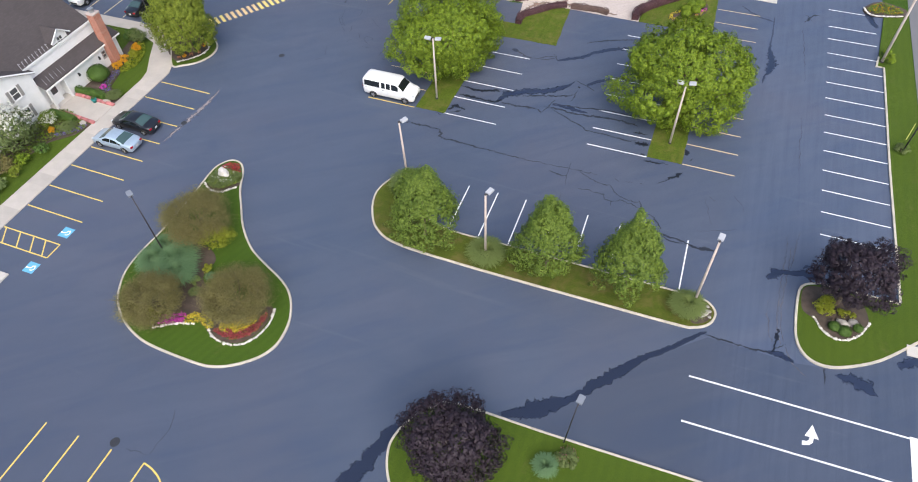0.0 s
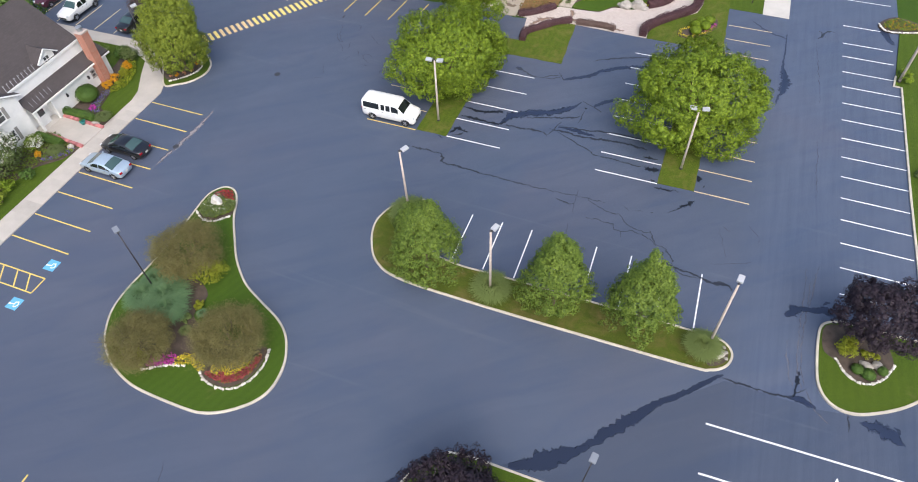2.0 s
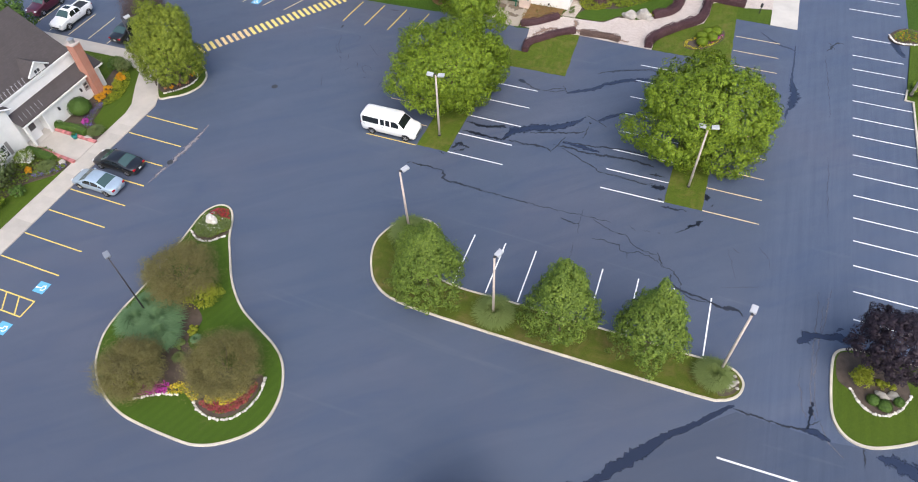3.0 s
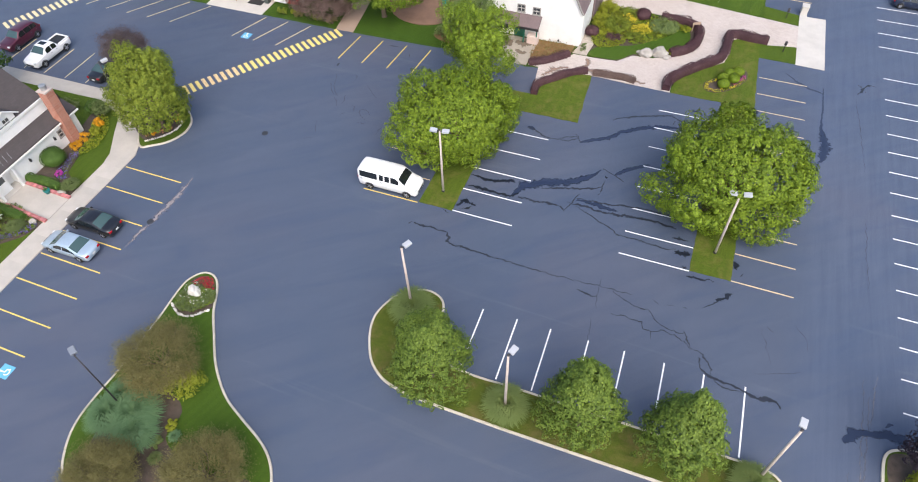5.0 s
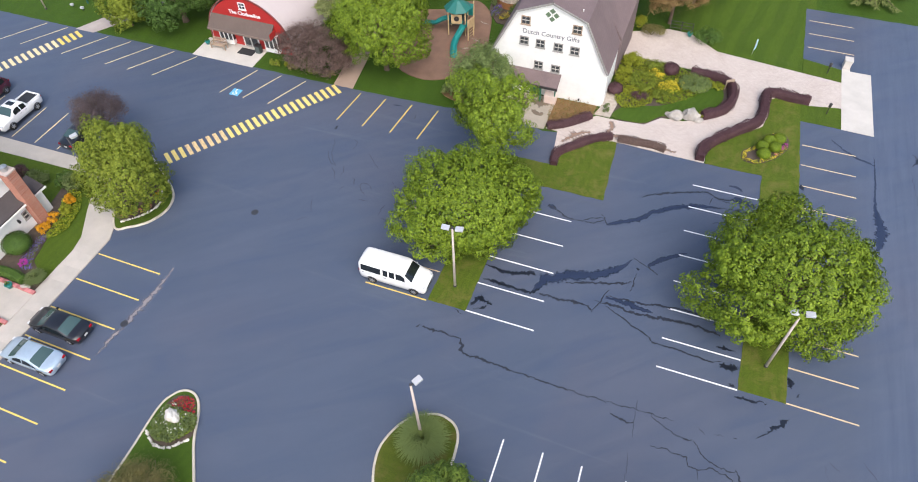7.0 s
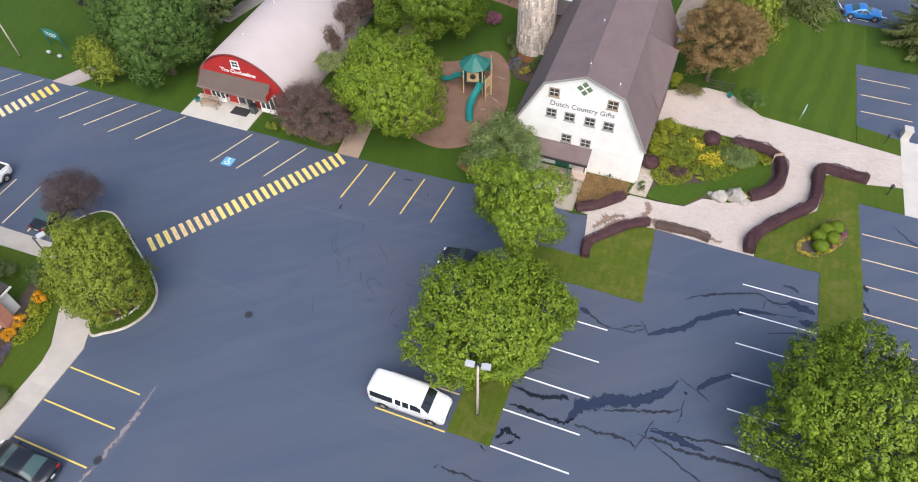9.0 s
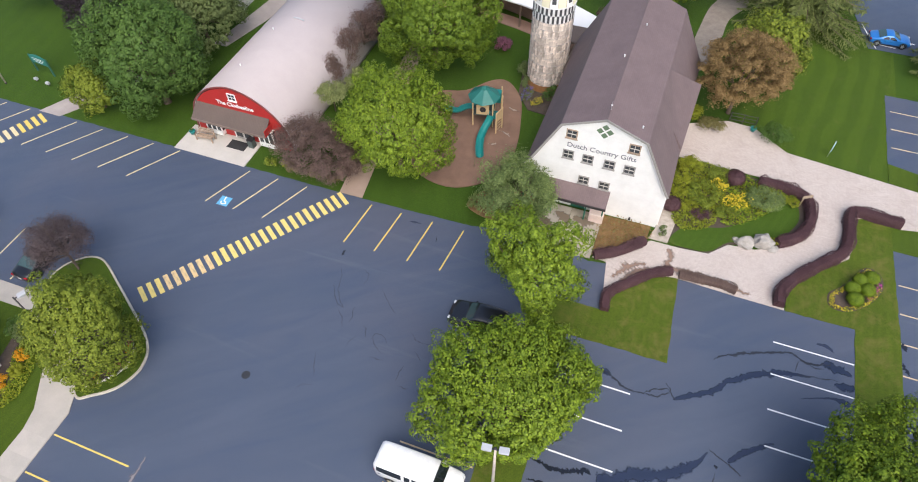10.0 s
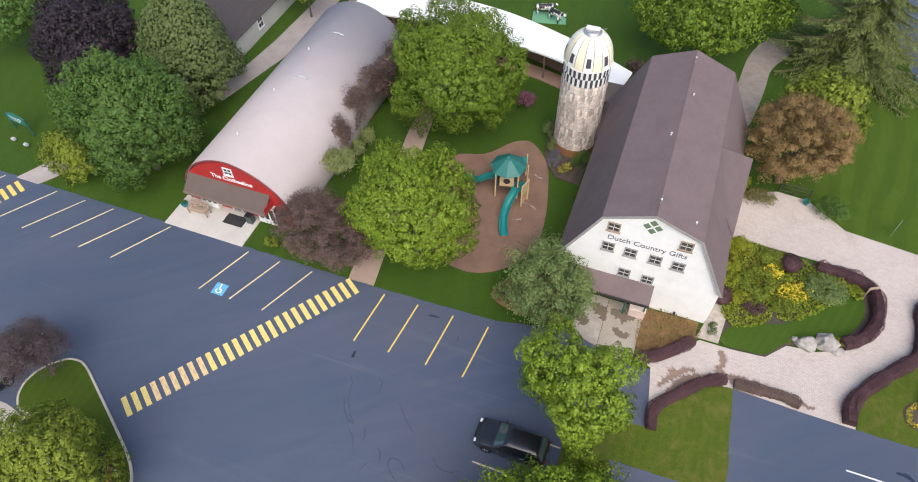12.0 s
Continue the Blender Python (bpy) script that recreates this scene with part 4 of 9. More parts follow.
# ---- cracks, damp runs, dust ----
def run_mesh(points, widths, seed, z, jag=0.16):
    """A flat run along a line with its own width at each point; its edges wander on their own, the more the wider it is."""
    p = np.array(points, float)
    w = np.array(widths if isinstance(widths, list) else [widths * 0.45] + [widths] * (len(p) - 2) + [widths * 0.45])
    fine = np.array(rounded(points, 12, False)) if np.max(w) > 0.25 else p
    s0 = np.concatenate([[0], np.cumsum(np.linalg.norm(np.diff(fine, axis=0), axis=1))])
    at_pts = s0[::12] if len(fine) > len(p) else s0
    step = 0.07 if np.max(w) < 0.25 else 0.11
    s = np.linspace(0, s0[-1], max(8, int(s0[-1] / step)))
    q = np.stack([np.interp(s, s0, fine[:, k]) for k in (0, 1)], 1)
    way = np.gradient(q, axis=0)
    way /= np.maximum(np.linalg.norm(way, axis=1, keepdims=True), 1e-6)
    nrm = np.stack([-way[:, 1], way[:, 0]], 1)
    wide = np.interp(s, at_pts, w[:len(at_pts)])

    def wander(k, scale):
        return np.array([noise.noise(Vector((x * scale, seed * 7.3 + k, 0.5))) + 0.6 * noise.noise(Vector((x * scale * 3.1, seed * 3.7, k))) for x in s])

    q = q + nrm * (wander(1, 2.2) * (0.11 if np.max(w) < 0.25 else 0.16 * wide) + wander(4, 7.0) * 0.05)[:, None]
    lw = wide * np.clip(0.48 + jag * (1.4 * wander(2, 1.9) + 1.6 * wander(5, 6.5)), 0.06, 1.3)
    rw = wide * np.clip(0.48 + jag * (1.4 * wander(3, 1.9) + 1.6 * wander(6, 6.5)), 0.06, 1.3)
    bm = bmesh.new()
    uv = bm.loops.layers.uv.new("across")
    rows = [[bm.verts.new((*c, z)) for c in r] for r in (q + nrm * lw[:, None], q, q - nrm * rw[:, None])]
    for i in range(len(s) - 1):
        for top, low in ((rows[0], rows[1]), (rows[1], rows[2])):
            for loop in bm.faces.new((top[i], top[i + 1], low[i + 1], low[i])).loops:
                loop[uv].uv = (i / len(s), (0.4 if i in (0, len(s) - 2) else 1.0) if loop.vert in (rows[1][i], rows[1][i + 1]) else 0.0)
    return bm


BLEMISHES = {
    "crack": ("asphalt_crack", WET, "dark tar-filled crack in the asphalt", "crack", 0.0075),
    "hair": ("hairline_crack", HAIR, "fine crack in the asphalt", "crack", 0.0055),
    "wet": ("damp_stain", WETTER, "dark wet stain on the asphalt", "stain", 0.0065),
    "damp": ("damp_stain", DAMP, "dark damp stain spread on the asphalt", "stain", 0.0025),
    "streak": ("damp_stain", STREAK, "dark streaky water run on the asphalt", "stain", 0.0025),
    "trail": ("dust_streak", TRAIL, "pale tan dust trail on the asphalt", "stain", 0.0015),
    "pale": ("dust_streak", DUST, "pale dusty streak on the asphalt", "stain", 0.0015),
}
marks = []


def blemish(kind, width, points):
    name, material, label, category, z = BLEMISHES[kind]
    marks.append(kind)
    setting(name, run_mesh(points, width, len(marks), z + 0.0004 * (len(marks) % 5), 0.3 if kind in ("crack", "hair") else 0.34 if kind == "wet" else 0.09 if kind == "streak" else 0.13), material, label, category)


blemish("wet", 0.4, [(-20.98, 54.13), (-19.95, 53.93), (-18.93, 53.88), (-18.04, 54.04), (-17.35, 54.44), (-16.76, 54.33)])
blemish("wet", 0.34, [(-20.62, 52.68), (-19.53, 52.74), (-18.51, 52.64), (-17.57, 52.59), (-16.68, 52.67), (-16.13, 53.17)])
blemish("damp", [0.2, 1.1, 1.2, 1.05, 0.95, 0.7, 0.3, 0.1], [(-16.56, 52.64), (-15.97, 54.06), (-14.77, 54.94), (-13.34, 55.60), (-11.90, 56.25), (-10.88, 57.08), (-10.25, 57.85), (-9.91, 58.45)])
blemish("crack", 0.2, [(-14.35, 54.40), (-12.66, 55.06), (-11.18, 55.50), (-10.12, 55.87), (-9.47, 56.25)])
blemish("crack", 0.12, [(-9.32, 57.23), (-9.29, 55.93), (-9.46, 55.27)])
blemish("crack", 0.22, [(-16.01, 52.76), (-14.94, 52.76), (-13.90, 52.83), (-12.87, 52.89), (-12.20, 52.91), (-11.90, 52.57)])
blemish("crack", 0.11, [(-11.85, 52.38), (-11.37, 53.71), (-11.03, 54.87)])
blemish("damp", [0.15, 0.5, 0.6, 0.2], [(-11.10, 54.10), (-9.81, 54.11), (-8.75, 53.97), (-7.47, 53.91)])
blemish("crack", 0.15, [(-11.13, 54.24), (-9.87, 54.38), (-8.35, 54.47), (-6.89, 54.76), (-5.41, 54.92), (-4.17, 54.92), (-3.16, 54.78)])
blemish("crack", 0.24, [(-11.84, 53.54), (-9.93, 53.55), (-9.13, 53.40), (-7.87, 53.41), (-6.42, 53.64), (-5.20, 53.78), (-3.98, 53.79), (-2.98, 53.59), (-2.48, 53.49)])
blemish("crack", 0.11, [(-10.91, 53.36), (-10.04, 52.94), (-9.17, 52.46), (-8.07, 52.01), (-7.25, 51.68), (-7.08, 51.33), (-6.29, 51.27), (-5.23, 51.31), (-4.25, 51.19), (-3.29, 51.07), (-2.14, 51.28)])
blemish("wet", 0.7, [(-2.26, 51.11), (-1.88, 51.05), (-1.33, 51.12), (-0.98, 51.30)])
blemish("wet", 0.35, [(-2.66, 52.48), (-2.09, 52.48), (-1.24, 52.52)])
blemish("wet", 0.3, [(-1.50, 49.79), (-1.26, 49.69), (-1.03, 49.65)])
blemish("crack", 0.18, [(-17.88, 61.87), (-17.24, 61.85), (-16.52, 61.44), (-15.82, 61.11), (-15.19, 61.06), (-14.61, 61.23)])
blemish("damp", 0.7, [(-17.81, 62.14), (-17.51, 61.95), (-17.12, 61.70)])
blemish("crack", 0.1, [(-14.62, 61.27), (-14.09, 61.75), (-13.33, 62.08), (-13.02, 61.95)])
blemish("crack", 0.12, [(-14.60, 61.18), (-13.87, 61.22), (-13.25, 61.63), (-12.97, 61.88)])
blemish("crack", 0.11, [(-13.31, 62.47), (-12.89, 61.91), (-12.54, 61.47)])
blemish("damp", [0.2, 0.5, 0.5, 0.5, 0.45, 0.6, 0.55, 0.6, 0.5, 0.35, 0.1], [(-12.61, 61.40), (-11.88, 61.90), (-10.77, 62.59), (-9.86, 63.30), (-9.34, 64.06), (-8.40, 64.70), (-7.45, 65.34), (-6.49, 65.83), (-5.52, 66.19), (-4.65, 66.36), (-3.75, 66.45)])
blemish("crack", 0.1, [(-4.65, 66.36), (-3.75, 66.45), (-2.78, 66.71), (-2.01, 66.84)])
blemish("crack", 0.16, [(-10.42, 65.64), (-9.78, 66.13), (-8.79, 66.59), (-7.61, 67.18), (-6.41, 67.62), (-5.22, 68), (-4.60, 67.77), (-3.99, 67.59), (-3.20, 67.73), (-2.42, 67.97)])
blemish("crack", 0.08, [(-4.59, 67.47), (-4.73, 67.02), (-4.82, 66.59)])
blemish("crack", 0.08, [(-3.99, 67.49), (-3.50, 67.27), (-2.88, 67.40)])
blemish("damp", [0.3, 0.9, 1.1, 0.7, 0.3], [(-3.05, 67.84), (-2.61, 67.94), (-2.02, 67.91), (-1.55, 67.69), (-1.04, 67.58)])
blemish("damp", 0.35, [(-3.46, 69.47), (-2.77, 69.46), (-2.24, 69.09)])
blemish("damp", [0.3, 0.8, 0.8, 0.5], [(-2.19, 66.49), (-1.69, 66.48), (-1.23, 66.51), (-1.00, 66.26)])
blemish("damp", [0.08, 0.1, 0.2, 0.6, 0.7], [(-4.33, 64.53), (-3.12, 65.02), (-2.17, 65.27), (-1.42, 65.18), (-0.85, 64.93)])
blemish("wet", 0.5, [(2.31, 71.68), (2.46, 71.37), (2.64, 70.97)])
blemish("wet", 0.5, [(2.36, 69.91), (2.54, 69.48), (2.75, 68.97)])
blemish("wet", 0.55, [(2.29, 67.09), (2.46, 66.79), (2.64, 66.48)])
blemish("crack", 0.11, [(-9.77, 58.73), (-9.27, 58.36), (-8.69, 58.17), (-8.22, 57.93), (-7.68, 57.65)])
blemish("damp", [0.25, 0.5, 0.5, 0.35, 0.15], [(-8.59, 58.24), (-7.95, 58.89), (-7.16, 59.60), (-6.46, 60.15), (-5.85, 60.55)])
blemish("wet", 0.22, [(-9.44, 57.56), (-9.29, 57.58), (-9.11, 57.64)])
blemish("wet", 0.5, [(-20.70, 49.93), (-20.34, 50.72), (-19.57, 50.70), (-19.17, 50.47)])
blemish("wet", 0.32, [(-20.39, 49.68), (-19.89, 49.93), (-19.43, 50.30)])
blemish("wet", 0.14, [(-21.80, 49.26), (-21.42, 49.10), (-21.03, 48.95)])
blemish("crack", [0.1, 0.12, 0.2, 0.12, 0.12, 0.1, 0.12, 0.2, 0.16, 0.12, 0.2, 0.22, 0.14, 0.12, 0.1, 0.1, 0.1, 0.1, 0.08, 0.08, 0.07], [(-23.45, 47.03), (-22.92, 46.93), (-22.59, 46.91), (-21.95, 46.93), (-21.22, 46.84), (-20.80, 46.98), (-20.41, 46.92), (-20.15, 46.39), (-20.08, 45.95), (-19.67, 45.82), (-18.88, 45.77), (-18.11, 45.78), (-17.33, 45.73), (-16.29, 45.64), (-15.54, 45.65), (-14.53, 45.62), (-13.51, 45.48), (-12.54, 45.51), (-11.58, 45.54), (-10.38, 45.53), (-9.21, 45.58)])
blemish("crack", 0.13, [(-23.92, 46.73), (-23.80, 46.84), (-23.66, 47.03)])
blemish("crack", 0.07, [(-9.21, 45.58), (-8.28, 45.61), (-7.37, 45.70), (-6.23, 45.74), (-5.61, 45.61), (-4.63, 45.72)])
blemish("crack", 0.08, [(-6.22, 45.69), (-5.67, 45.24), (-4.95, 45.03), (-3.99, 44.69), (-3.20, 44.74), (-2.83, 44.37), (-2.44, 43.85), (-1.82, 43.53), (-0.95, 43.41), (-0.34, 43.57)])
blemish("crack", 0.13, [(-0.40, 43.71), (-0.14, 43.06), (0.29, 42.34)])
blemish("crack", 0.08, [(-5.83, 43.47), (-4.87, 43.53), (-4.19, 43.44), (-3.47, 43.54), (-3.32, 42.99), (-2.70, 42.89), (-1.99, 43.25), (-1.12, 43.14), (-0.31, 42.79), (0.29, 42.34)])
blemish("crack", 0.05, [(-2.86, 43.05), (-2.71, 42.67), (-2.55, 42.25)])
blemish("crack", 0.1, [(0.25, 42.37), (0.87, 42.39), (1.25, 41.92), (1.82, 41.23), (1.95, 40.54)])
blemish("crack", [0.1, 0.1, 0.14, 0.18, 0.15, 0.14, 0.16, 0.24, 0.34, 0.3, 0.08], [(0.94, 41.85), (1.02, 41.18), (1.49, 40.71), (2.03, 40.52), (2.71, 40.43), (3.50, 40.38), (4.10, 40.22), (4.69, 40.06), (5.20, 40.01), (5.72, 40.11), (6.33, 40.15)])
blemish("crack", 0.1, [(2.04, 40.43), (2.63, 40.07), (3.34, 40), (4.04, 40.06)])
blemish("crack", 0.16, [(6.18, 40.09), (6.41, 39.99), (6.47, 39.65)])
blemish("crack", 0.16, [(-8.78, 44.78), (-8.06, 44.68), (-7.57, 44.56), (-7.15, 44.71)])
blemish("hair", 0.07, [(-7.25, 46.40), (-7.25, 45.56), (-7.11, 44.73), (-7.02, 43.55)])
blemish("hair", 0.06, [(-7.04, 42.48), (-7.04, 41.55), (-6.95, 40.62)])
blemish("wet", 0.22, [(-1.01, 48.92), (-0.43, 48.94), (0.23, 48.99), (1.11, 49.12)])
blemish("wet", [0.06, 0.1, 0.4, 0.2, 0.5, 0.5, 0.2], [(0.58, 46.26), (1.28, 46.91), (1.69, 47.45), (1.92, 47.71), (2.16, 47.91), (2.36, 48.15), (2.54, 48.45)])
blemish("wet", 0.16, [(2.99, 50.21), (3.10, 50.38), (3.22, 50.54)])
blemish("wet", 0.55, [(2.31, 51.64), (2.49, 51.26), (2.62, 50.82)])
blemish("wet", 0.15, [(-0.79, 45.83), (-0.67, 45.87), (-0.54, 45.86)])
blemish("hair", 0.07, [(-3.16, 45.78), (-2.83, 45.67), (-2.53, 45.44)])
blemish("hair", 0.06, [(-2.04, 45.67), (-1.70, 45.73), (-1.39, 45.73)])
blemish("hair", 0.06, [(5.14, 46.23), (5.41, 45.90), (5.75, 45.81)])
blemish("hair", 0.05, [(4.67, 41.86), (5.51, 42.11), (6.65, 42.62), (7.79, 43.03)])
blemish("hair", 0.05, [(7.16, 46.95), (7.67, 46.39), (8.01, 45.88), (8.12, 44.89)])
blemish("hair", 0.04, [(4.84, 45.91), (5.27, 44.48), (5.76, 43.04)])
blemish("streak", [1.3, 1.35, 1.2, 1.05, 0.8, 0.3], [(-13.60, 12.01), (-13.15, 13.16), (-12.73, 14.25), (-12.26, 15.93), (-11.61, 17.70), (-10.86, 18.96)])
blemish("streak", [0.3, 0.9, 1.5, 1.15, 0.6, 0.3], [(-5.42, 20.86), (-4.35, 21.29), (-3.30, 21.95), (-2.29, 22.73), (-1.42, 23.37), (-0.81, 23.87)])
blemish("streak", [0.25, 0.5, 0.8, 0.9, 0.85, 0.7, 0.55, 0.45, 0.42, 0.4, 0.3, 0.15], [(-1.64, 23.39), (-0.86, 24.05), (-0.16, 24.92), (0.67, 25.84), (1.48, 26.87), (2.15, 27.71), (2.84, 28.47), (3.93, 29.37), (4.65, 30.05), (5.56, 31), (6.28, 31.80), (6.74, 32.12)])
blemish("crack", 0.12, [(6.68, 31.99), (7.74, 31.79), (8.77, 31.74), (9.79, 31.75), (10.79, 31.85), (11.38, 31.96)])
blemish("damp", [0.2, 0.5, 0.65, 0.5, 0.15], [(10.91, 31.89), (11.46, 31.94), (11.98, 31.92), (12.42, 31.78), (12.82, 31.67)])
blemish("wet", [0.1, 0.18, 0.15, 0.3, 0.4, 0.15], [(11.22, 31.90), (11.43, 32.39), (11.52, 32.89), (11.57, 33.38), (11.63, 33.72), (11.67, 34.27)])
blemish("crack", 0.09, [(11.59, 32.35), (11.89, 32.66), (12.24, 32.89)])
blemish("damp", [0.3, 1.0, 0.8, 0.5, 0.6, 0.9, 0.9, 0.9], [(10.49, 38.65), (10.97, 39.30), (11.51, 39.74), (12.02, 39.86), (12.58, 39.94), (13.22, 40.16), (13.87, 40.15), (14.38, 40.15)])
blemish("damp", 0.3, [(13.07, 40.60), (13.32, 40.88), (13.58, 41.03)])
blemish("damp", [0.2, 1.0, 1.5, 1.0, 0.15], [(15.52, 31.52), (16.35, 31.53), (17.17, 31.35), (17.72, 31.08), (18.23, 30.76)])
blemish("crack", 0.12, [(14.83, 31.81), (14.84, 31.23), (14.86, 30.56)])
blemish("damp", 0.9, [(19.64, 33.65), (20.22, 34.20), (20.84, 34.57), (21.57, 34.94)])
blemish("damp", [0.12, 0.15, 0.15, 0.3, 0.9, 1.2, 0.9, 0.2], [(8.50, 77.26), (8.54, 74.76), (8.46, 72.32), (8.46, 70.68), (8.67, 69.38), (8.81, 68.10), (8.62, 66.72), (8.45, 65.81)])
blemish("damp", 0.25, [(8.38, 66), (8.27, 65.22), (8.17, 64.25)])
blemish("damp", 0.25, [(4.85, 78.70), (6.06, 77.50), (7.07, 76.80), (7.85, 76.54), (8.57, 76.26)])
blemish("wet", 0.25, [(11.63, 77.27), (12.10, 77.92), (12.32, 78.64), (12.80, 79.18), (13.49, 79.14)])
blemish("crack", 0.12, [(11.75, 78.96), (12.20, 78.47), (12.53, 77.81)])
blemish("hair", 0.05, [(11.54, 76.36), (11.81, 72.83), (12.00, 69.49), (12.20, 65.82)])
blemish("hair", 0.05, [(12.12, 59.91), (12.18, 57.21), (12.18, 55.05), (12.25, 52.20)])
blemish("damp", 1.0, [(17.92, 82.14), (18.51, 80.27), (19.25, 78.52)])
blemish("hair", 0.07, [(-26.68, 13.47), (-26.20, 12.05), (-26.33, 11.07), (-26.39, 10.15)])
blemish("hair", 0.08, [(-28.15, 9.89), (-27.43, 10.02), (-26.48, 10.03)])
blemish("wet", 0.24, [(-40.14, 64.87), (-40.07, 65.15), (-40.02, 65.49)])
blemish("wet", 0.16, [(-33.42, 68.80), (-33.37, 69.08), (-33.37, 69.35)])
blemish("damp", 0.2, [(-36.25, 70.22), (-35.80, 70.18), (-35.28, 70.23)])
blemish("hair", 0.06, [(-39.47, 63.65), (-39.06, 62.63), (-38.80, 61.71), (-38.28, 60.90), (-37.68, 60.31)])
blemish("hair", 0.06, [(-39.31, 62), (-38.76, 61.13), (-38.21, 60.46), (-37.73, 60.41)])
blemish("hair", 0.06, [(-37.97, 59.98), (-37.40, 59.46), (-37.00, 58.78)])
blemish("hair", 0.06, [(-36.85, 60.67), (-36.71, 59.88), (-36.73, 59.32)])
blemish("hair", 0.05, [(-37.72, 64.16), (-37.33, 64), (-37.06, 63.54), (-37.10, 62.86)])
blemish("hair", 0.06, [(-35.49, 62.91), (-34.89, 62.25), (-34.21, 61.64), (-33.63, 61.22)])
blemish("hair", 0.08, [(-35.46, 59.45), (-35.18, 59.06), (-35.00, 58.59)])
blemish("hair", 0.1, [(-34.53, 58.60), (-34.33, 59.10), (-33.70, 59.12), (-33.21, 58.66)])
blemish("hair", 0.07, [(-34.45, 58.85), (-33.98, 58.17), (-33.25, 57.71)])
blemish("hair", 0.1, [(-33.91, 57.21), (-33.45, 57.23), (-32.93, 57.21)])
blemish("hair", 0.08, [(-31.25, 57.42), (-31.32, 56.85), (-31.36, 56.10)])
blemish("hair", 0.07, [(-30.94, 55.87), (-30.59, 55.80), (-30.28, 55.82)])
blemish("hair", 0.07, [(-31.84, 60.12), (-31.28, 59.58), (-30.68, 59.48), (-29.86, 59.78)])
blemish("hair", 0.07, [(-30.98, 58.75), (-30.68, 58.49), (-30.32, 58.17)])
blemish("hair", 0.05, [(-35.66, 58.35), (-35.92, 57.99), (-36.03, 57.42)])
blemish("hair", 0.05, [(-37.84, 56.24), (-37.46, 55.35), (-37.09, 54.39)])
blemish("hair", 0.05, [(-37.82, 53.15), (-37.45, 53.58), (-36.92, 53.82)])
blemish("pale", 0.2, [(11.80, 43.96), (11.72, 41.32), (11.57, 38.79), (11.46, 36.41), (11.51, 34.21), (11.85, 32.75)])
blemish("pale", 0.2, [(12.09, 42.74), (12.06, 40.80), (11.84, 38.58), (11.70, 36.50), (11.75, 34.30), (12.03, 33.07)])
blemish("pale", 0.2, [(12.64, 44.60), (12.45, 42.86), (12.30, 41.20), (12.14, 40.09)])
blemish("pale", 0.2, [(10.72, 36.72), (10.76, 35.03), (10.99, 33.49), (11.32, 32.82)])
blemish("pale", 0.25, [(12.12, 32.85), (12.67, 31.52), (13.71, 30.67)])
blemish("trail", [0.3, 0.9, 1.3, 1.4, 1.2, 0.9, 0.4], [(-44.76, 45.4), (-44.68, 44.0), (-44.70, 42.6), (-44.76, 41.2), (-44.93, 39.5), (-45.17, 37.6), (-45.3, 36.4)])
for i, (pts, w) in enumerate((([(-15.2, 74.7), (-14.8, 73.6), (-14.9, 72.6), (-14.5, 72.0)], 1.1), ([(-18.4, 69.3), (-17.6, 70.9), (-16.2, 72.0), (-14.3, 72.7), (-12.4, 72.7), (-10.6, 72.5), (-8.4, 72.2)], 0.9),
                              ([(-18.9, 70.2), (-17.9, 71.6), (-16.5, 72.5)], 1.2))):
    setting("mulch_stain", run_mesh(pts, w, 150 + i, 0.049 + 0.002 * i, 0.2), BROWN, "brown mulch stain washed over the pale garden walk", "stain")
for i, (pts, w) in enumerate((([(-23.3, 75.4), (-22.4, 75.0), (-21.4, 75.3)], 1.2), ([(-22.9, 73.9), (-22.2, 73.4), (-21.5, 73.7)], 1.0), ([(-24.9, 75.4), (-24.0, 74.9), (-23.4, 74.2)], 1.1), ([(-26.4, 75.2), (-25.4, 74.2), (-24.8, 73.4)], 1.2))):
    setting("pad_stain", run_mesh(pts, w, 170 + i, 0.052 + 0.0005 * i, 0.25), PAD_STAIN, "dark tan stain on the concrete pad", "stain")
for i, pts in enumerate(([(-32.9, 87.2), (-32.2, 86.9), (-31.6, 86.9)], [(-32.9, 83.6), (-32.1, 83.5), (-31.4, 83.0)], [(-33.2, 81.5), (-32.7, 81.5), (-32.3, 81.9)])):
    setting("sand_streak", run_mesh(pts, 0.5, 160 + i, 0.034, 0.25), stain_material("pale_sand", (0.42, 0.34, 0.28), 0.9, 3.0, 0.7, 0.5), "pale sandy streak on the wood chips", "stain")
for u, v, r in ((-29.15, 10.0, 0.34), (-41.7, 52.8, 0.32), (-45.05, 39.5, 0.3)):
    single("manhole_cover", lathe(bmesh.new(), [(r, 0.0), (r, 0.008), (r - 0.03, 0.012), (r - 0.06, 0.006)], 24), surface("cast_iron_cover", (0.03, 0.032, 0.04), 0.6, vary=0.4, big=6), at(u, v, 0.0), "dark round iron cover set in the asphalt", "manhole cover", "manhole covers")

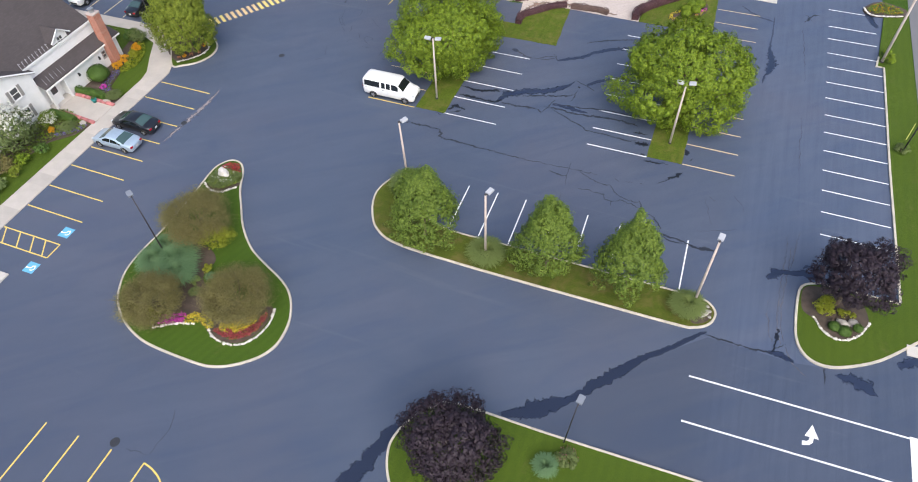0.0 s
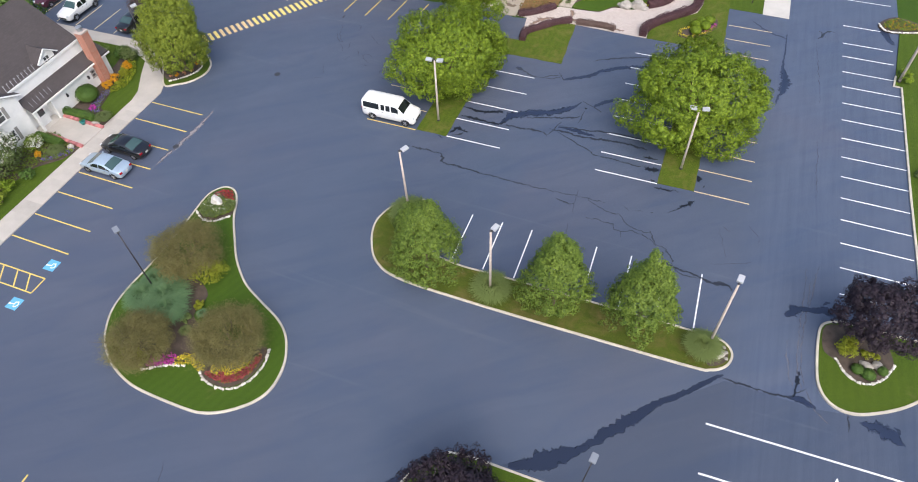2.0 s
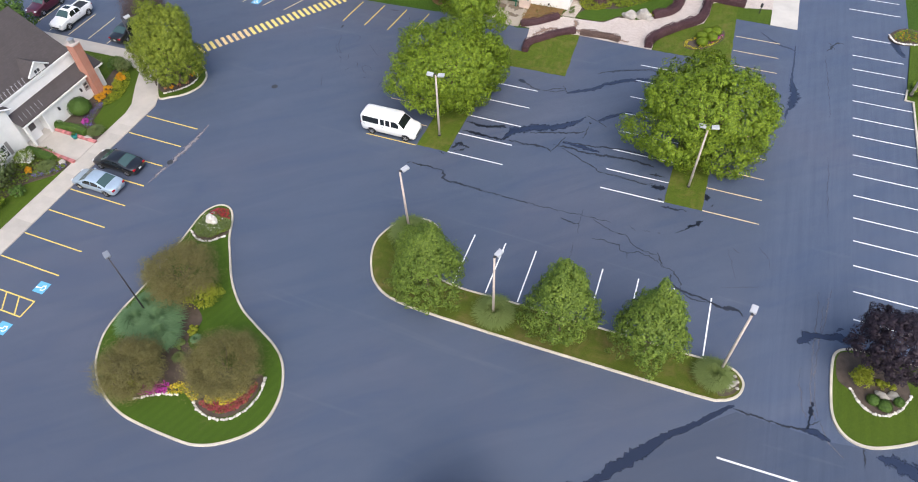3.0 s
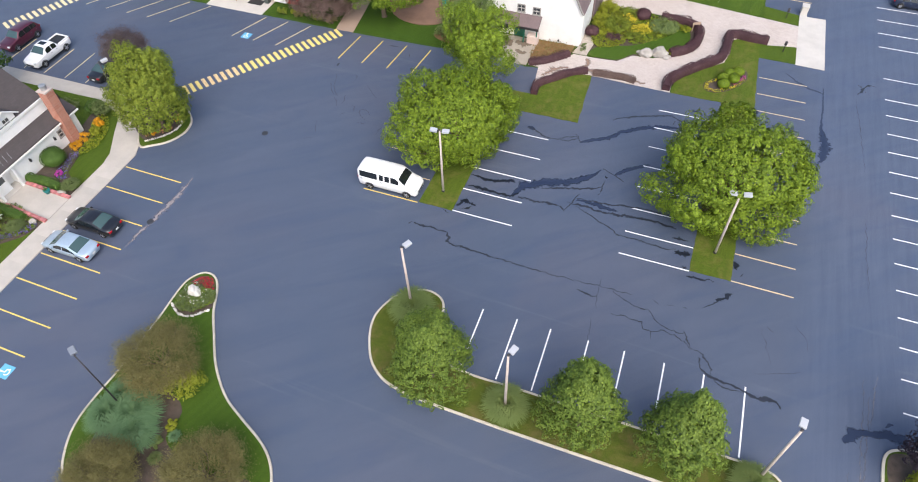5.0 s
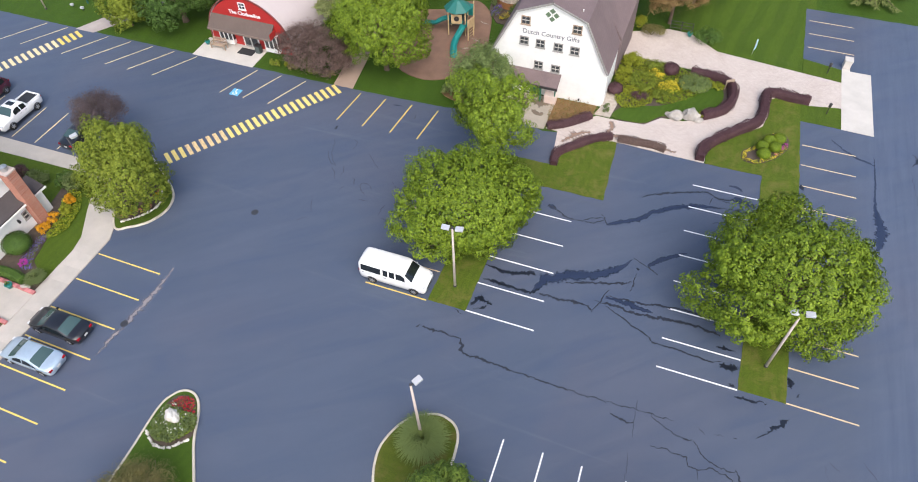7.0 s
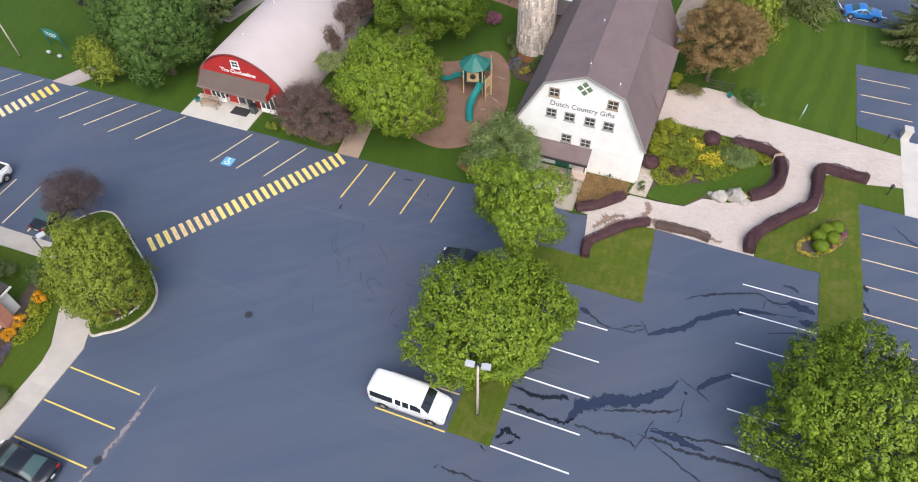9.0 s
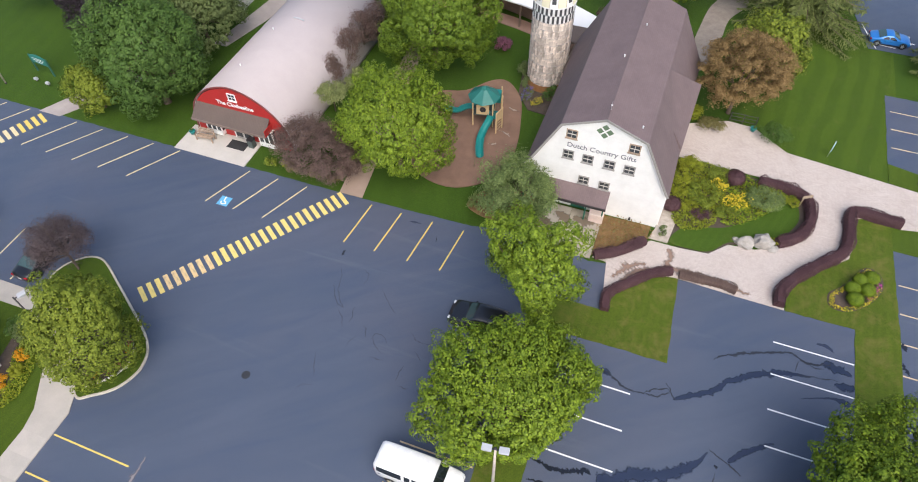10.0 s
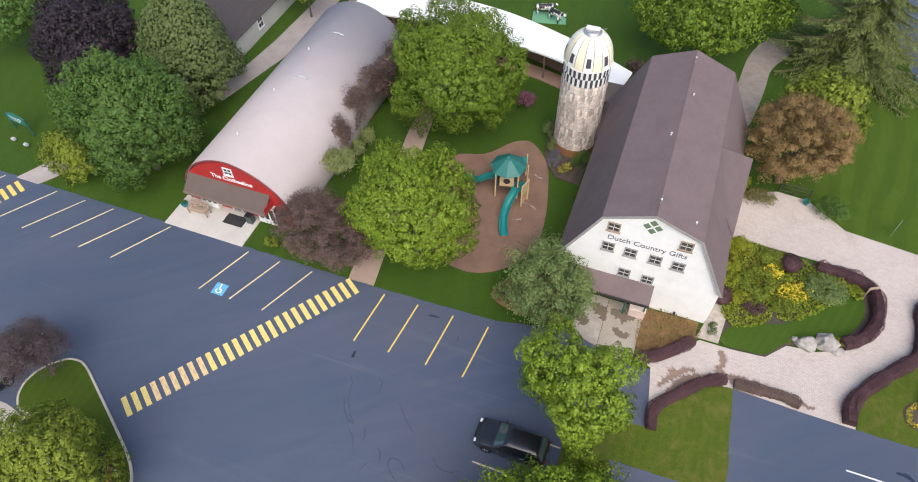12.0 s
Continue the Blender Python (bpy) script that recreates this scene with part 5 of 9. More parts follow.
# ---- plants ----
def leaf_cloud(name, pos, nrm, size, material, rg, slim=0.62, along=None):
    """One mesh of many small folded leaves at pos, facing nrm."""
    n = len(pos)
    nrm = nrm / np.maximum(np.linalg.norm(nrm, axis=1, keepdims=True), 1e-6)
    a = np.cross(nrm, rg.normal(size=(n, 3))) if along is None else along - nrm * np.sum(along * nrm, axis=1, keepdims=True)
    a /= np.maximum(np.linalg.norm(a, axis=1, keepdims=True), 1e-6)
    b = np.cross(nrm, a)
    s = (size * rg.uniform(0.65, 1.3, n))[:, None]
    fold = nrm * s * 0.16
    verts = np.empty((n, 4, 3))
    verts[:, 0], verts[:, 2] = pos - a * s * 0.5, pos + a * s * 0.5
    verts[:, 1], verts[:, 3] = pos + b * s * slim * 0.5 + fold, pos - b * s * slim * 0.5 + fold
    me = bpy.data.meshes.new(name)
    me.vertices.add(4 * n)
    me.vertices.foreach_set("co", verts.reshape(-1).astype(np.float32))
    me.loops.add(4 * n)
    me.loops.foreach_set("vertex_index", np.arange(4 * n, dtype=np.int32))
    me.polygons.add(n)
    me.polygons.foreach_set("loop_start", np.arange(0, 4 * n, 4, dtype=np.int32))
    me.materials.append(material)
    me.update(calc_edges=True)
    return me


def tufted_crown(rg, rx, ry, rz, per, tuft, shape, low, loose):
    """Leaf places of a full crown: boughs swell its outline, leafy tufts sit close together over them, each a small dome of leaves that spread from its tip."""
    boughs, reach = rg.normal(size=(46, 3)), np.clip(rg.normal(0.35, 0.5, 46), -0.6, 1.0)
    boughs /= np.linalg.norm(boughs, axis=1, keepdims=True)
    tuft, per = 0.52 * tuft, int(0.25 * per)
    dims = np.array([rx, ry, rz]) - 0.75 * tuft
    n = int(4 * math.pi * ((dims[0] * dims[1]) ** 1.6 / 3 + (dims[0] * dims[2]) ** 1.6 / 3 + (dims[1] * dims[2]) ** 1.6 / 3) ** (1 / 1.6) * (1 - low) / 2 / (1.7 * tuft * tuft))
    k = np.arange(n) + 0.5
    z = low + (1 - low) * k / n
    a = k * 2.39996 + rg.uniform(0, 6)
    ring = np.sqrt(np.clip(1 - z * z, 0, 1))
    d = np.stack([ring * np.cos(a), ring * np.sin(a), z], 1) + rg.normal(0, 0.32 / math.sqrt(n), (n, 3))
    d /= np.linalg.norm(d, axis=1, keepdims=True)
    apart = np.arccos(np.clip(d @ boughs.T, -1, 1))
    swell = np.maximum(np.max(reach - 10 * apart ** 2, axis=1), -1.5)
    swell += np.array([1.1 * noise.noise(Vector(q) * 1.5 + Vector(boughs[0] * 40)) for q in d])
    c = d * (0.955 + loose * swell + rg.normal(0, 0.02, n) - np.where(rg.random(n) < 0.35, rg.uniform(0.03, 0.14, n), 0))[:, None]
    if shape == "cone":
        up = np.clip((c[:, 2] - low) / (1 - low), 0, 1)
        c[:, :2] *= (1.12 - 0.92 * up ** 1.15)[:, None] / np.maximum(np.linalg.norm(c[:, :2], axis=1, keepdims=True), 0.35) ** 0.6
    c = c * dims
    out = c / np.maximum(np.linalg.norm(c, axis=1, keepdims=True), 1e-6)
    axis = out + np.array([0, 0, 1.1 if shape == "cone" else 0.6])
    axis += rg.normal(0, 0.22, axis.shape)
    axis /= np.linalg.norm(axis, axis=1, keepdims=True)
    size = tuft * rg.uniform(0.65, 1.2, n)
    e = rg.normal(size=(n, per, 3)) + axis[:, None] * 0.45
    e /= np.linalg.norm(e, axis=2, keepdims=True)
    lift = np.sum(e * axis[:, None], axis=2, keepdims=True)
    e = np.where(lift < -0.25, e - 2 * lift * axis[:, None], e)
    lift = np.abs(np.sum(e * axis[:, None], axis=2, keepdims=True))
    squash = rg.uniform(0.80, 1.2, (n, 1, 3))
    spray = np.where(rg.random((n, per, 1)) < 0.06, rg.uniform(1.0, 1.35, (n, per, 1)), 1.0)
    fray = spray * (1 + 0.30 * np.sin(5 * np.arctan2(e[:, :, 1:2], e[:, :, 0:1]) + rg.uniform(0, 6, (n, 1, 1))) * (1 - lift))
    pos = c[:, None] + e * squash * size[:, None, None] * rg.uniform(0.85, 1.04, (n, per, 1)) * fray + axis[:, None] * (lift * size[:, None, None] * (1.8 if shape == "cone" else 1.3))
    nrm = e + out[:, None] * 0.35 + np.array([0, 0, 0.15]) + rg.normal(0, 0.13, e.shape)
    along = e - axis[:, None] * lift + rg.normal(0, 0.25, e.shape)
    inner = rg.normal(size=(n * 7, 3))
    inner /= np.linalg.norm(inner, axis=1, keepdims=True)
    inner = inner[inner[:, 2] > low]
    deep = inner * dims * rg.uniform(0.60, 0.80, (len(inner), 1))
    if shape == "cone":
        deep[:, :2] *= np.clip(1.05 - 0.8 * (deep[:, 2:] / dims[2] - low) / (1 - low), 0.1, 1)
    return c, np.concatenate([pos.reshape(-1, 3), deep]), np.concatenate([nrm.reshape(-1, 3), inner]), np.concatenate([along.reshape(-1, 3), rg.normal(size=deep.shape)])


def crown_points(rg, rx, ry, rz, clumps, per, clump_r, low=-0.55, fuzz=0.0):
    """Leaf places of a thin or low crown: clumps over its outside, leaves over the outside of each clump."""
    clumps = int(clumps * 0.62)
    per = int(per * 1.6)
    dims = np.array([rx, ry, rz]) - 0.6 * clump_r
    d = rg.normal(size=(clumps * 4, 3))
    d /= np.linalg.norm(d, axis=1, keepdims=True)
    d = d[d[:, 2] > low][:clumps]
    lump = 0.90 + rg.normal(0, 0.05, len(d))
    depth = np.where(rg.random(len(d)) < 0.78, rg.uniform(0.82, 1.0, len(d)), rg.uniform(0.4, 0.8, len(d)))
    c = d * (lump * depth)[:, None] * dims
    cr = clump_r * rg.uniform(0.5, 1.35, len(c))
    e = rg.normal(size=(len(c), per, 3))
    e /= np.linalg.norm(e, axis=2, keepdims=True)
    e[:, :, 2] = np.where(e[:, :, 2] < -0.25, -e[:, :, 2], e[:, :, 2])
    shell = rg.uniform(0.72, 1.04, (len(c), per, 1))
    if fuzz:
        shell = np.where(rg.random(shell.shape) < fuzz, rg.uniform(0.9, 1.9, shell.shape), shell)
    pos = c[:, None] + e * (cr[:, None, None] * shell) * np.array([1, 1, 0.85])
    nrm = e * 1.2 + np.array([0, 0, 0.35]) + rg.normal(0, 0.24, e.shape)
    return c, pos.reshape(-1, 3), nrm.reshape(-1, 3)


def tree(name, u, v, z0, crown_z, rx, ry, rz, material, label, clumps, per, leaf, clump_r, seed, shape="round", turn=None, trunk=0.22, limbs=9, category="tree", group="", lean=(0, 0), low=-0.55, bare=0, fuzz=0.0, slim=0.62, loose=0.20):
    """A tapered trunk with limbs and a crown of many leaves; crown_z: the crown's middle over the foot. fuzz: a thin, feathery crown."""
    rg = np.random.default_rng(seed)
    spin = rg.uniform(0, 360)
    t = thing(name, at(u, v, z0, spin if turn is None else turn), label, category, group)
    along = None
    if fuzz or bare:
        c, pos, nrm = crown_points(rg, rx, ry, rz, clumps, per, clump_r, low, fuzz)
        if fuzz >= 0.6:
            along = pos / np.maximum(np.linalg.norm(pos, axis=1, keepdims=True), 0.1) + np.array([0, 0, 0.5]) + rg.normal(0, 0.35, pos.shape)
            nrm = nrm + rg.normal(0, 0.5, nrm.shape)
    else:
        c, pos, nrm, along = tufted_crown(rg, rx, ry, rz, per, clump_r, shape, low, loose)
    shift = np.array([lean[0], lean[1], crown_z])
    part("crown", leaf_cloud("crown", pos + shift, nrm, leaf, material, rg, slim if fuzz or bare else 0.74, along), material, t)
    bm = bmesh.new()
    fork = max(crown_z - rz * 0.55, crown_z * 0.3)
    tube(bm, [(0, 0, -0.1), (0.02, 0, 0.15), (0.05, 0.03, fork * 0.6), (0.02, -0.03, fork), (lean[0] * 0.5, lean[1] * 0.5, crown_z + rz * 0.35)], [trunk * 1.45, trunk * 1.05, trunk * 0.9, trunk * 0.75, trunk * 0.18], 10)
    part("trunk", bm, BARK, t, smooth=True)
    pick = rg.choice(len(c), min(limbs, len(c)), replace=False)
    for i in pick:
        bm = bmesh.new()
        q = c[i] * 0.88 + shift
        f = np.array([0.02, -0.03, fork * rg.uniform(0.8, 1.1)])
        mid = f * 0.45 + q * 0.55 + np.array([0, 0, -0.1 * rz])
        tube(bm, [f, f * 0.8 + mid * 0.2 + np.array([0, 0, 0.1]), mid, q], [trunk * 0.5, trunk * 0.42, trunk * 0.28, 0.015], 6)
        for k in range(bare):
            tip = q + rg.normal(0, 0.4, 3) + np.array([0, 0, 0.5])
            tube(bm, [mid, mid * 0.4 + q * 0.6, tip], [0.035, 0.025, 0.008], 5)
        part("limb", bm, BARK, t, smooth=True)
    return t


def shrub(name, u, v, rx, ry, h, material, label, seed, leaves=2500, leaf=0.12, group="", z0=0.1, turn=0.0, category="shrub", clump=0.22):
    """A low bush: stems and a dense rounded head of leaves that reaches the ground."""
    rg = np.random.default_rng(seed)
    t = thing(name, at(u, v, z0, turn), label, category, group)
    per = 26
    c, pos, nrm = crown_points(rg, rx * 0.86, ry * 0.86, h * 0.52, max(6, leaves // per), per, clump * max(rx, h), -0.8)
    pos[:, 2] = np.maximum(pos[:, 2] + h * 0.46, 0.03)
    part("foliage", leaf_cloud("foliage", pos, nrm, leaf, material, rg), material, t)
    for i in rg.choice(len(c), 5):
        q = c[i] * 0.8 + np.array([0, 0, h * 0.46])
        part("stem", tube(bmesh.new(), [(0, 0, -0.05), q * 0.5 + np.array([0, 0, 0.02]), q], [0.035, 0.025, 0.01], 5), BARK, t)
    return t


def clipped_ball(name, u, v, r, h, material, label, seed, group="", z0=0.05, leaf=0.09):
    """A clipped bush: a close skin of small leaves over a rounded body."""
    rg = np.random.default_rng(seed)
    n = int(2600 * r * r)
    d = rg.normal(size=(n, 3))
    d /= np.linalg.norm(d, axis=1, keepdims=True)
    d[:, 2] = np.where(d[:, 2] < -0.55, -d[:, 2], d[:, 2])
    k = 1 + 0.05 * np.sin(5 * d[:, 0] + seed) * np.cos(4 * d[:, 1]) + rg.normal(0, 0.03, n)
    pos = d * np.array([r, r, h / 2]) * k[:, None] + np.array([0, 0, h * 0.48])
    t = thing(name, at(u, v, z0), label, "shrub", group)
    part("foliage", leaf_cloud("foliage", pos, d + rg.normal(0, 0.35, d.shape), leaf, material, rg), material, t)
    body = bmesh.new()
    bmesh.ops.create_icosphere(body, subdivisions=3, radius=1, matrix=Matrix.Translation((0, 0, h * 0.48)) @ Matrix.Diagonal((r * 0.93, r * 0.93, h * 0.46, 1)))
    for q in body.verts:
        q.co *= 1 + 0.03 * noise.noise(q.co * 3)
        q.co.z = max(q.co.z, 0.0)
    part("twig_core", body, material, t, smooth=True)
    return t


def hedge(points, width, h, material, label, seed, group="", leaf=0.10, density=330, name="hedge"):
    """A clipped hedge along a line: a leafy skin over a close body of twigs."""
    rg = np.random.default_rng(seed)
    p = np.array(rounded(points, 8, False))
    way = np.gradient(p, axis=0)
    way /= np.linalg.norm(way, axis=1, keepdims=True)
    nrm2 = np.stack([-way[:, 1], way[:, 0]], 1)
    step = np.linalg.norm(np.diff(p, axis=0), axis=1)
    run = np.concatenate([[0], np.cumsum(step)])
    t = thing(name, SITE @ Matrix.Translation((p[0][0], p[0][1], 0.03)), label, "hedge", group)
    base = p - p[0]
    n = int(density * run[-1] * (width + 2 * h) / 1.6)
    s = rg.uniform(-0.15, run[-1] + 0.15, n)
    px, py = np.interp(s, run, base[:, 0]), np.interp(s, run, base[:, 1])
    nx, ny = np.interp(s, run, nrm2[:, 0]), np.interp(s, run, nrm2[:, 1])
    a = rg.uniform(-0.15, math.pi + 0.15, n)
    wob = 1 + 0.10 * np.sin(s * 2.3 + seed) + 0.06 * np.sin(s * 5.1) + rg.normal(0, 0.05, n)
    side, up = np.cos(a), np.sin(a)
    side = np.sign(side) * np.abs(side) ** 0.7 * width / 2 * wob
    up = np.abs(up) ** 0.55 * h * wob
    ends = np.clip(np.minimum(s + 0.15, run[-1] + 0.15 - s) / (width * 0.5), 0.12, 1) ** 0.5
    pos = np.stack([px + nx * side * ends, py + ny * side * ends, up * (0.6 + 0.4 * ends)], 1)
    nr = np.stack([nx * np.cos(a), ny * np.cos(a), np.sin(a) + 0.35], 1) + rg.normal(0, 0.4, (n, 3))
    part("foliage", leaf_cloud("foliage", pos, nr, leaf, material, rg), material, t)
    bm = bmesh.new()
    rows = [(-0.5, 0.0), (-0.46, 0.6), (-0.3, 0.92), (0.3, 0.92), (0.46, 0.6), (0.5, 0.0)]
    rings = [[bm.verts.new((b[0] + q[0] * x * width * 0.86, b[1] + q[1] * x * width * 0.86, z * h * 0.92)) for x, z in rows] for b, q in zip(base, nrm2)]
    for r0, r1 in zip(rings, rings[1:]):
        for i in range(len(rows) - 1):
            bm.faces.new((r0[i], r0[i + 1], r1[i + 1], r1[i]))
    bm.faces.new(rings[0])
    bm.faces.new(rings[-1][::-1])
    part("twig_core", bm, material, t)
    return t


def grass_tuft(u, v, r, h, material, label, seed, blades=1500, group="", z0=0.12, category="ornamental grass", width=0.035):
    """A fountain of long arching blades."""
    rg = np.random.default_rng(seed)
    t = thing("ornamental_grass", at(u, v, z0, rg.uniform(0, 360)), label, category, group)
    ang = rg.uniform(0, 2 * math.pi, blades)
    reach = r * np.sqrt(rg.uniform(0.02, 1, blades)) * rg.uniform(0.8, 1.12, blades)
    top = h * rg.uniform(0.7, 1.1, blades) * (1 - 0.35 * (reach / r) ** 2)
    start = rg.uniform(0, 0.28, blades) * r
    seg = 5
    s = np.linspace(0, 1, seg)
    rad = start[:, None] + (reach - start)[:, None] * s[None] ** 1.35
    z = top[:, None] * (1.9 * s - 1.15 * s ** 2.2)[None] * np.ones((blades, 1))
    z = np.maximum(z, 0.02)
    cx, cy = np.cos(ang)[:, None], np.sin(ang)[:, None]
    w = (width * rg.uniform(0.6, 1.3, blades))[:, None] * (1 - 0.8 * s)[None]
    lft = np.stack([cx * rad - cy * w, cy * rad + cx * w, z], 2)
    rgt = np.stack([cx * rad + cy * w, cy * rad - cx * w, z], 2)
    verts = np.stack([lft, rgt], 2).reshape(-1, 3)
    base = (np.arange(blades) * seg * 2)[:, None]
    k = np.arange(seg - 1)[None] * 2
    f = np.stack([base + k, base + k + 1, base + k + 3, base + k + 2], 2).reshape(-1, 4)
    me = bpy.data.meshes.new("blades")
    me.from_pydata(verts.tolist(), [], f.tolist())
    me.materials.append(material)
    part("blades", me, material, t)
    crown = bmesh.new()
    bmesh.ops.create_cone(crown, cap_ends=True, segments=12, radius1=r * 0.4, radius2=r * 0.18, depth=0.2, matrix=Matrix.Translation((0, 0, 0.06)))
    part("root_crown", crown, material, t)
    return t


def flower_patch(name, outline, h, bloom, label, seed, density=60, leaf=0.10, z0=0.12, green=GREEN_LEAF, share=0.6):
    """A low planting over an outline: small green leaves, and blooms above them."""
    rg = np.random.default_rng(seed)
    p = np.array(outline)
    lo, hi = p.min(0), p.max(0)
    n = int(density * np.prod(hi - lo))
    q = rg.uniform(lo, hi, (n, 2))
    inside = np.zeros(n, bool)
    for (x0, y0), (x1, y1) in zip(p, np.roll(p, -1, 0)):
        hit = ((y0 > q[:, 1]) != (y1 > q[:, 1])) & (q[:, 0] < (x1 - x0) * (q[:, 1] - y0) / (y1 - y0 + 1e-9) + x0)
        inside ^= hit
    q = q[inside]
    mid = p.mean(0)
    q = q - mid
    n = len(q)
    hills = 0.65 + 0.35 * np.sin(q[:, 0] * 5 + seed) * np.sin(q[:, 1] * 6)
    z = h * hills * rg.uniform(0.25, 1.0, n)
    t = thing(name, SITE @ Matrix.Translation((mid[0], mid[1], z0)), label, "flowers")
    up = rg.normal(0, 0.5, (n, 3)) + np.array([0, 0, 1])
    is_bloom = rg.random(n) < share
    tagged(part("greenery", leaf_cloud("greenery", np.column_stack([q, z * 0.8])[~is_bloom], up[~is_bloom], leaf * 1.2, green, rg), green, t), kind="stuff")
    tagged(part("blossom", leaf_cloud("blossom", np.column_stack([q, z + 0.03])[is_bloom], up[is_bloom], leaf, bloom, rg, 0.95), bloom, t), kind="stuff")
    return t


def stone_mesh(seed, sx, sy, sz):
    bm = bmesh.new()
    bmesh.ops.create_icosphere(bm, subdivisions=1 if sx < 0.4 else 3, radius=1)
    for q in bm.verts:
        k = 1 + 0.28 * noise.noise(q.co * 1.7 + Vector((seed * 3.1, seed, 0))) + 0.1 * noise.noise(q.co * 4 + Vector((seed, 0, seed)))
        if sx >= 0.3:
            for a in range(9):
                face = Vector((math.sin(seed * 2.1 + a * 2.4), math.cos(seed * 1.3 + a * 2.4), math.sin(a * 1.9 + seed))).normalized()
                out = q.co.dot(face) - 0.74
                if out > 0:
                    q.co -= face * out * 0.92
        q.co = Vector((q.co.x * sx * k, q.co.y * sy * k, max(q.co.z * sz * k, -sz * 0.35)))
    return mesh_of(bm, "stone")


EDGE_STONES = [stone_mesh(i, 0.13, 0.10, 0.09) for i in range(4)]


def stone_edge(points, label, seed, gap=0.19, z0=0.15):
    """A line of small pale stones, one by one."""
    rg = np.random.default_rng(seed)
    p = np.array(rounded(points, 8, False))
    run = np.concatenate([[0], np.cumsum(np.linalg.norm(np.diff(p, axis=0), axis=1))])
    t = thing("stone_edging", SITE @ Matrix.Translation((p[0][0], p[0][1], z0)), label, "stone edging")
    for s in np.arange(0, run[-1], gap):
        x, y = np.interp(s, run, p[:, 0]) - p[0][0], np.interp(s, run, p[:, 1]) - p[0][1]
        k = rg.uniform(0.75, 1.25)
        part("stone", EDGE_STONES[rg.integers(4)], WHITE_STONE, t, m=pose(x + rg.normal(0, 0.02), y + rg.normal(0, 0.02), 0, 0, 0, rg.uniform(0, 360)) @ Matrix.Scale(k, 4))
    return t


def boulder(u, v, sx, sy, sz, seed, label, z0=0.1, turn=0, material=ROCK):
    single("boulder", stone_mesh(seed, sx, sy, sz), material, at(u, v, z0 + sz * 0.3, turn), label, "boulder", "boulders")


# trees of the car park
tree("broadleaf_tree", -23.0, 56.1, 0.02, 4.1, 5.6, 4.8, 4.2, GREEN_LEAF, "broad green tree on the lawn strip", 640, 339, 0.163, 0.84, 11, trunk=0.3, limbs=14, low=-0.85)
tree("broadleaf_tree", -24.3, 65.2, 0.02, 5.2, 3.45, 3.35, 3.9, GREEN_LEAF, "rounded green tree at the end of the lawn strip", 420, 316, 0.159, 0.74, 12, loose=0.34, trunk=0.22)
tree("broadleaf_tree", 0.5, 57.0, 0.02, 4.0, 6.0, 5.4, 4.1, GREEN_LEAF, "very broad green tree between the stalls", 760, 364, 0.163, 0.87, 13, turn=0, trunk=0.34, limbs=16, low=-0.85)
for i, (u, v, r, h) in enumerate(((-16.5, 34.0, 2.75, 3.8), (-6.0, 33.9, 2.45, 3.7), (0.3, 33.9, 2.45, 3.6))):
    tree("young_tree", u, v, 0.1, 3.9, r, r, h, YOUNG_LEAF, "young pyramid-shaped green tree on the long island", 520, 259, 0.137, 0.62, 20 + i, shape="cone", loose=0.34, trunk=0.13, group="young trees on the island", low=-0.72)
tree("purple_tree", -7.2, 16.6, 0.1, 3.5, 2.8, 2.75, 2.8, PURPLE_LEAF, "dark purple rounded tree on the south island", 480, 237, 0.138, 0.59, 31, trunk=0.17, low=-0.8)
tree("purple_tree", 15.5, 37.9, 0.1, 3.8, 2.65, 2.6, 2.4, PURPLE_LEAF, "dark purple rounded tree over the mulch bed", 480, 237, 0.138, 0.59, 32, trunk=0.17, low=-0.7)
tree("broadleaf_tree", -51.6, 50.3, 0.1, 4.4, 3.3, 3.3, 4.1, YELLOW_LEAF, "yellow-green tree on the corner island", 460, 297, 0.15, 0.72, 33, trunk=0.24, low=-0.75)
tree("smoke_tree", -59.6, 56.3, 0.1, 3.4, 2.7, 2.6, 2.3, DUSK_LEAF, "thin mauve-leaved small tree with bare twigs", 240, 90, 0.11, 0.5, 34, trunk=0.10, limbs=22, bare=3, fuzz=0.5, slim=0.45)
# the tear island
tree("spreading_shrub_tree", -34.8, 28.1, 0.1, 1.65, 3.4, 3.2, 1.65, OLIVE_LEAF, "olive-brown spreading shrub on the island", 420, 92, 0.15, 0.45, 41, trunk=0.10, limbs=14, bare=2, category="shrub", low=-0.8, fuzz=0.7, slim=0.22)
tree("spreading_shrub_tree", -33.1, 19.8, 0.1, 1.5, 2.75, 2.7, 1.5, OLIVE_LEAF, "olive-brown spreading shrub beside the magenta flowers", 360, 92, 0.15, 0.42, 42, trunk=0.10, limbs=14, bare=2, category="shrub", low=-0.8, fuzz=0.7, slim=0.22)
tree("spreading_shrub_tree", -26.9, 22.2, 0.1, 1.75, 3.0, 3.0, 1.75, OLIVE_LEAF, "olive-brown spreading shrub behind the flower border", 420, 92, 0.15, 0.45, 43, trunk=0.10, limbs=14, bare=2, category="shrub", low=-0.8, fuzz=0.7, slim=0.22)
shrub("lime_shrub", -32.7, 27.2, 2.3, 1.9, 1.9, LIME_LEAF, "lime-green shrub under the larger one", 44, 2600, 0.14)
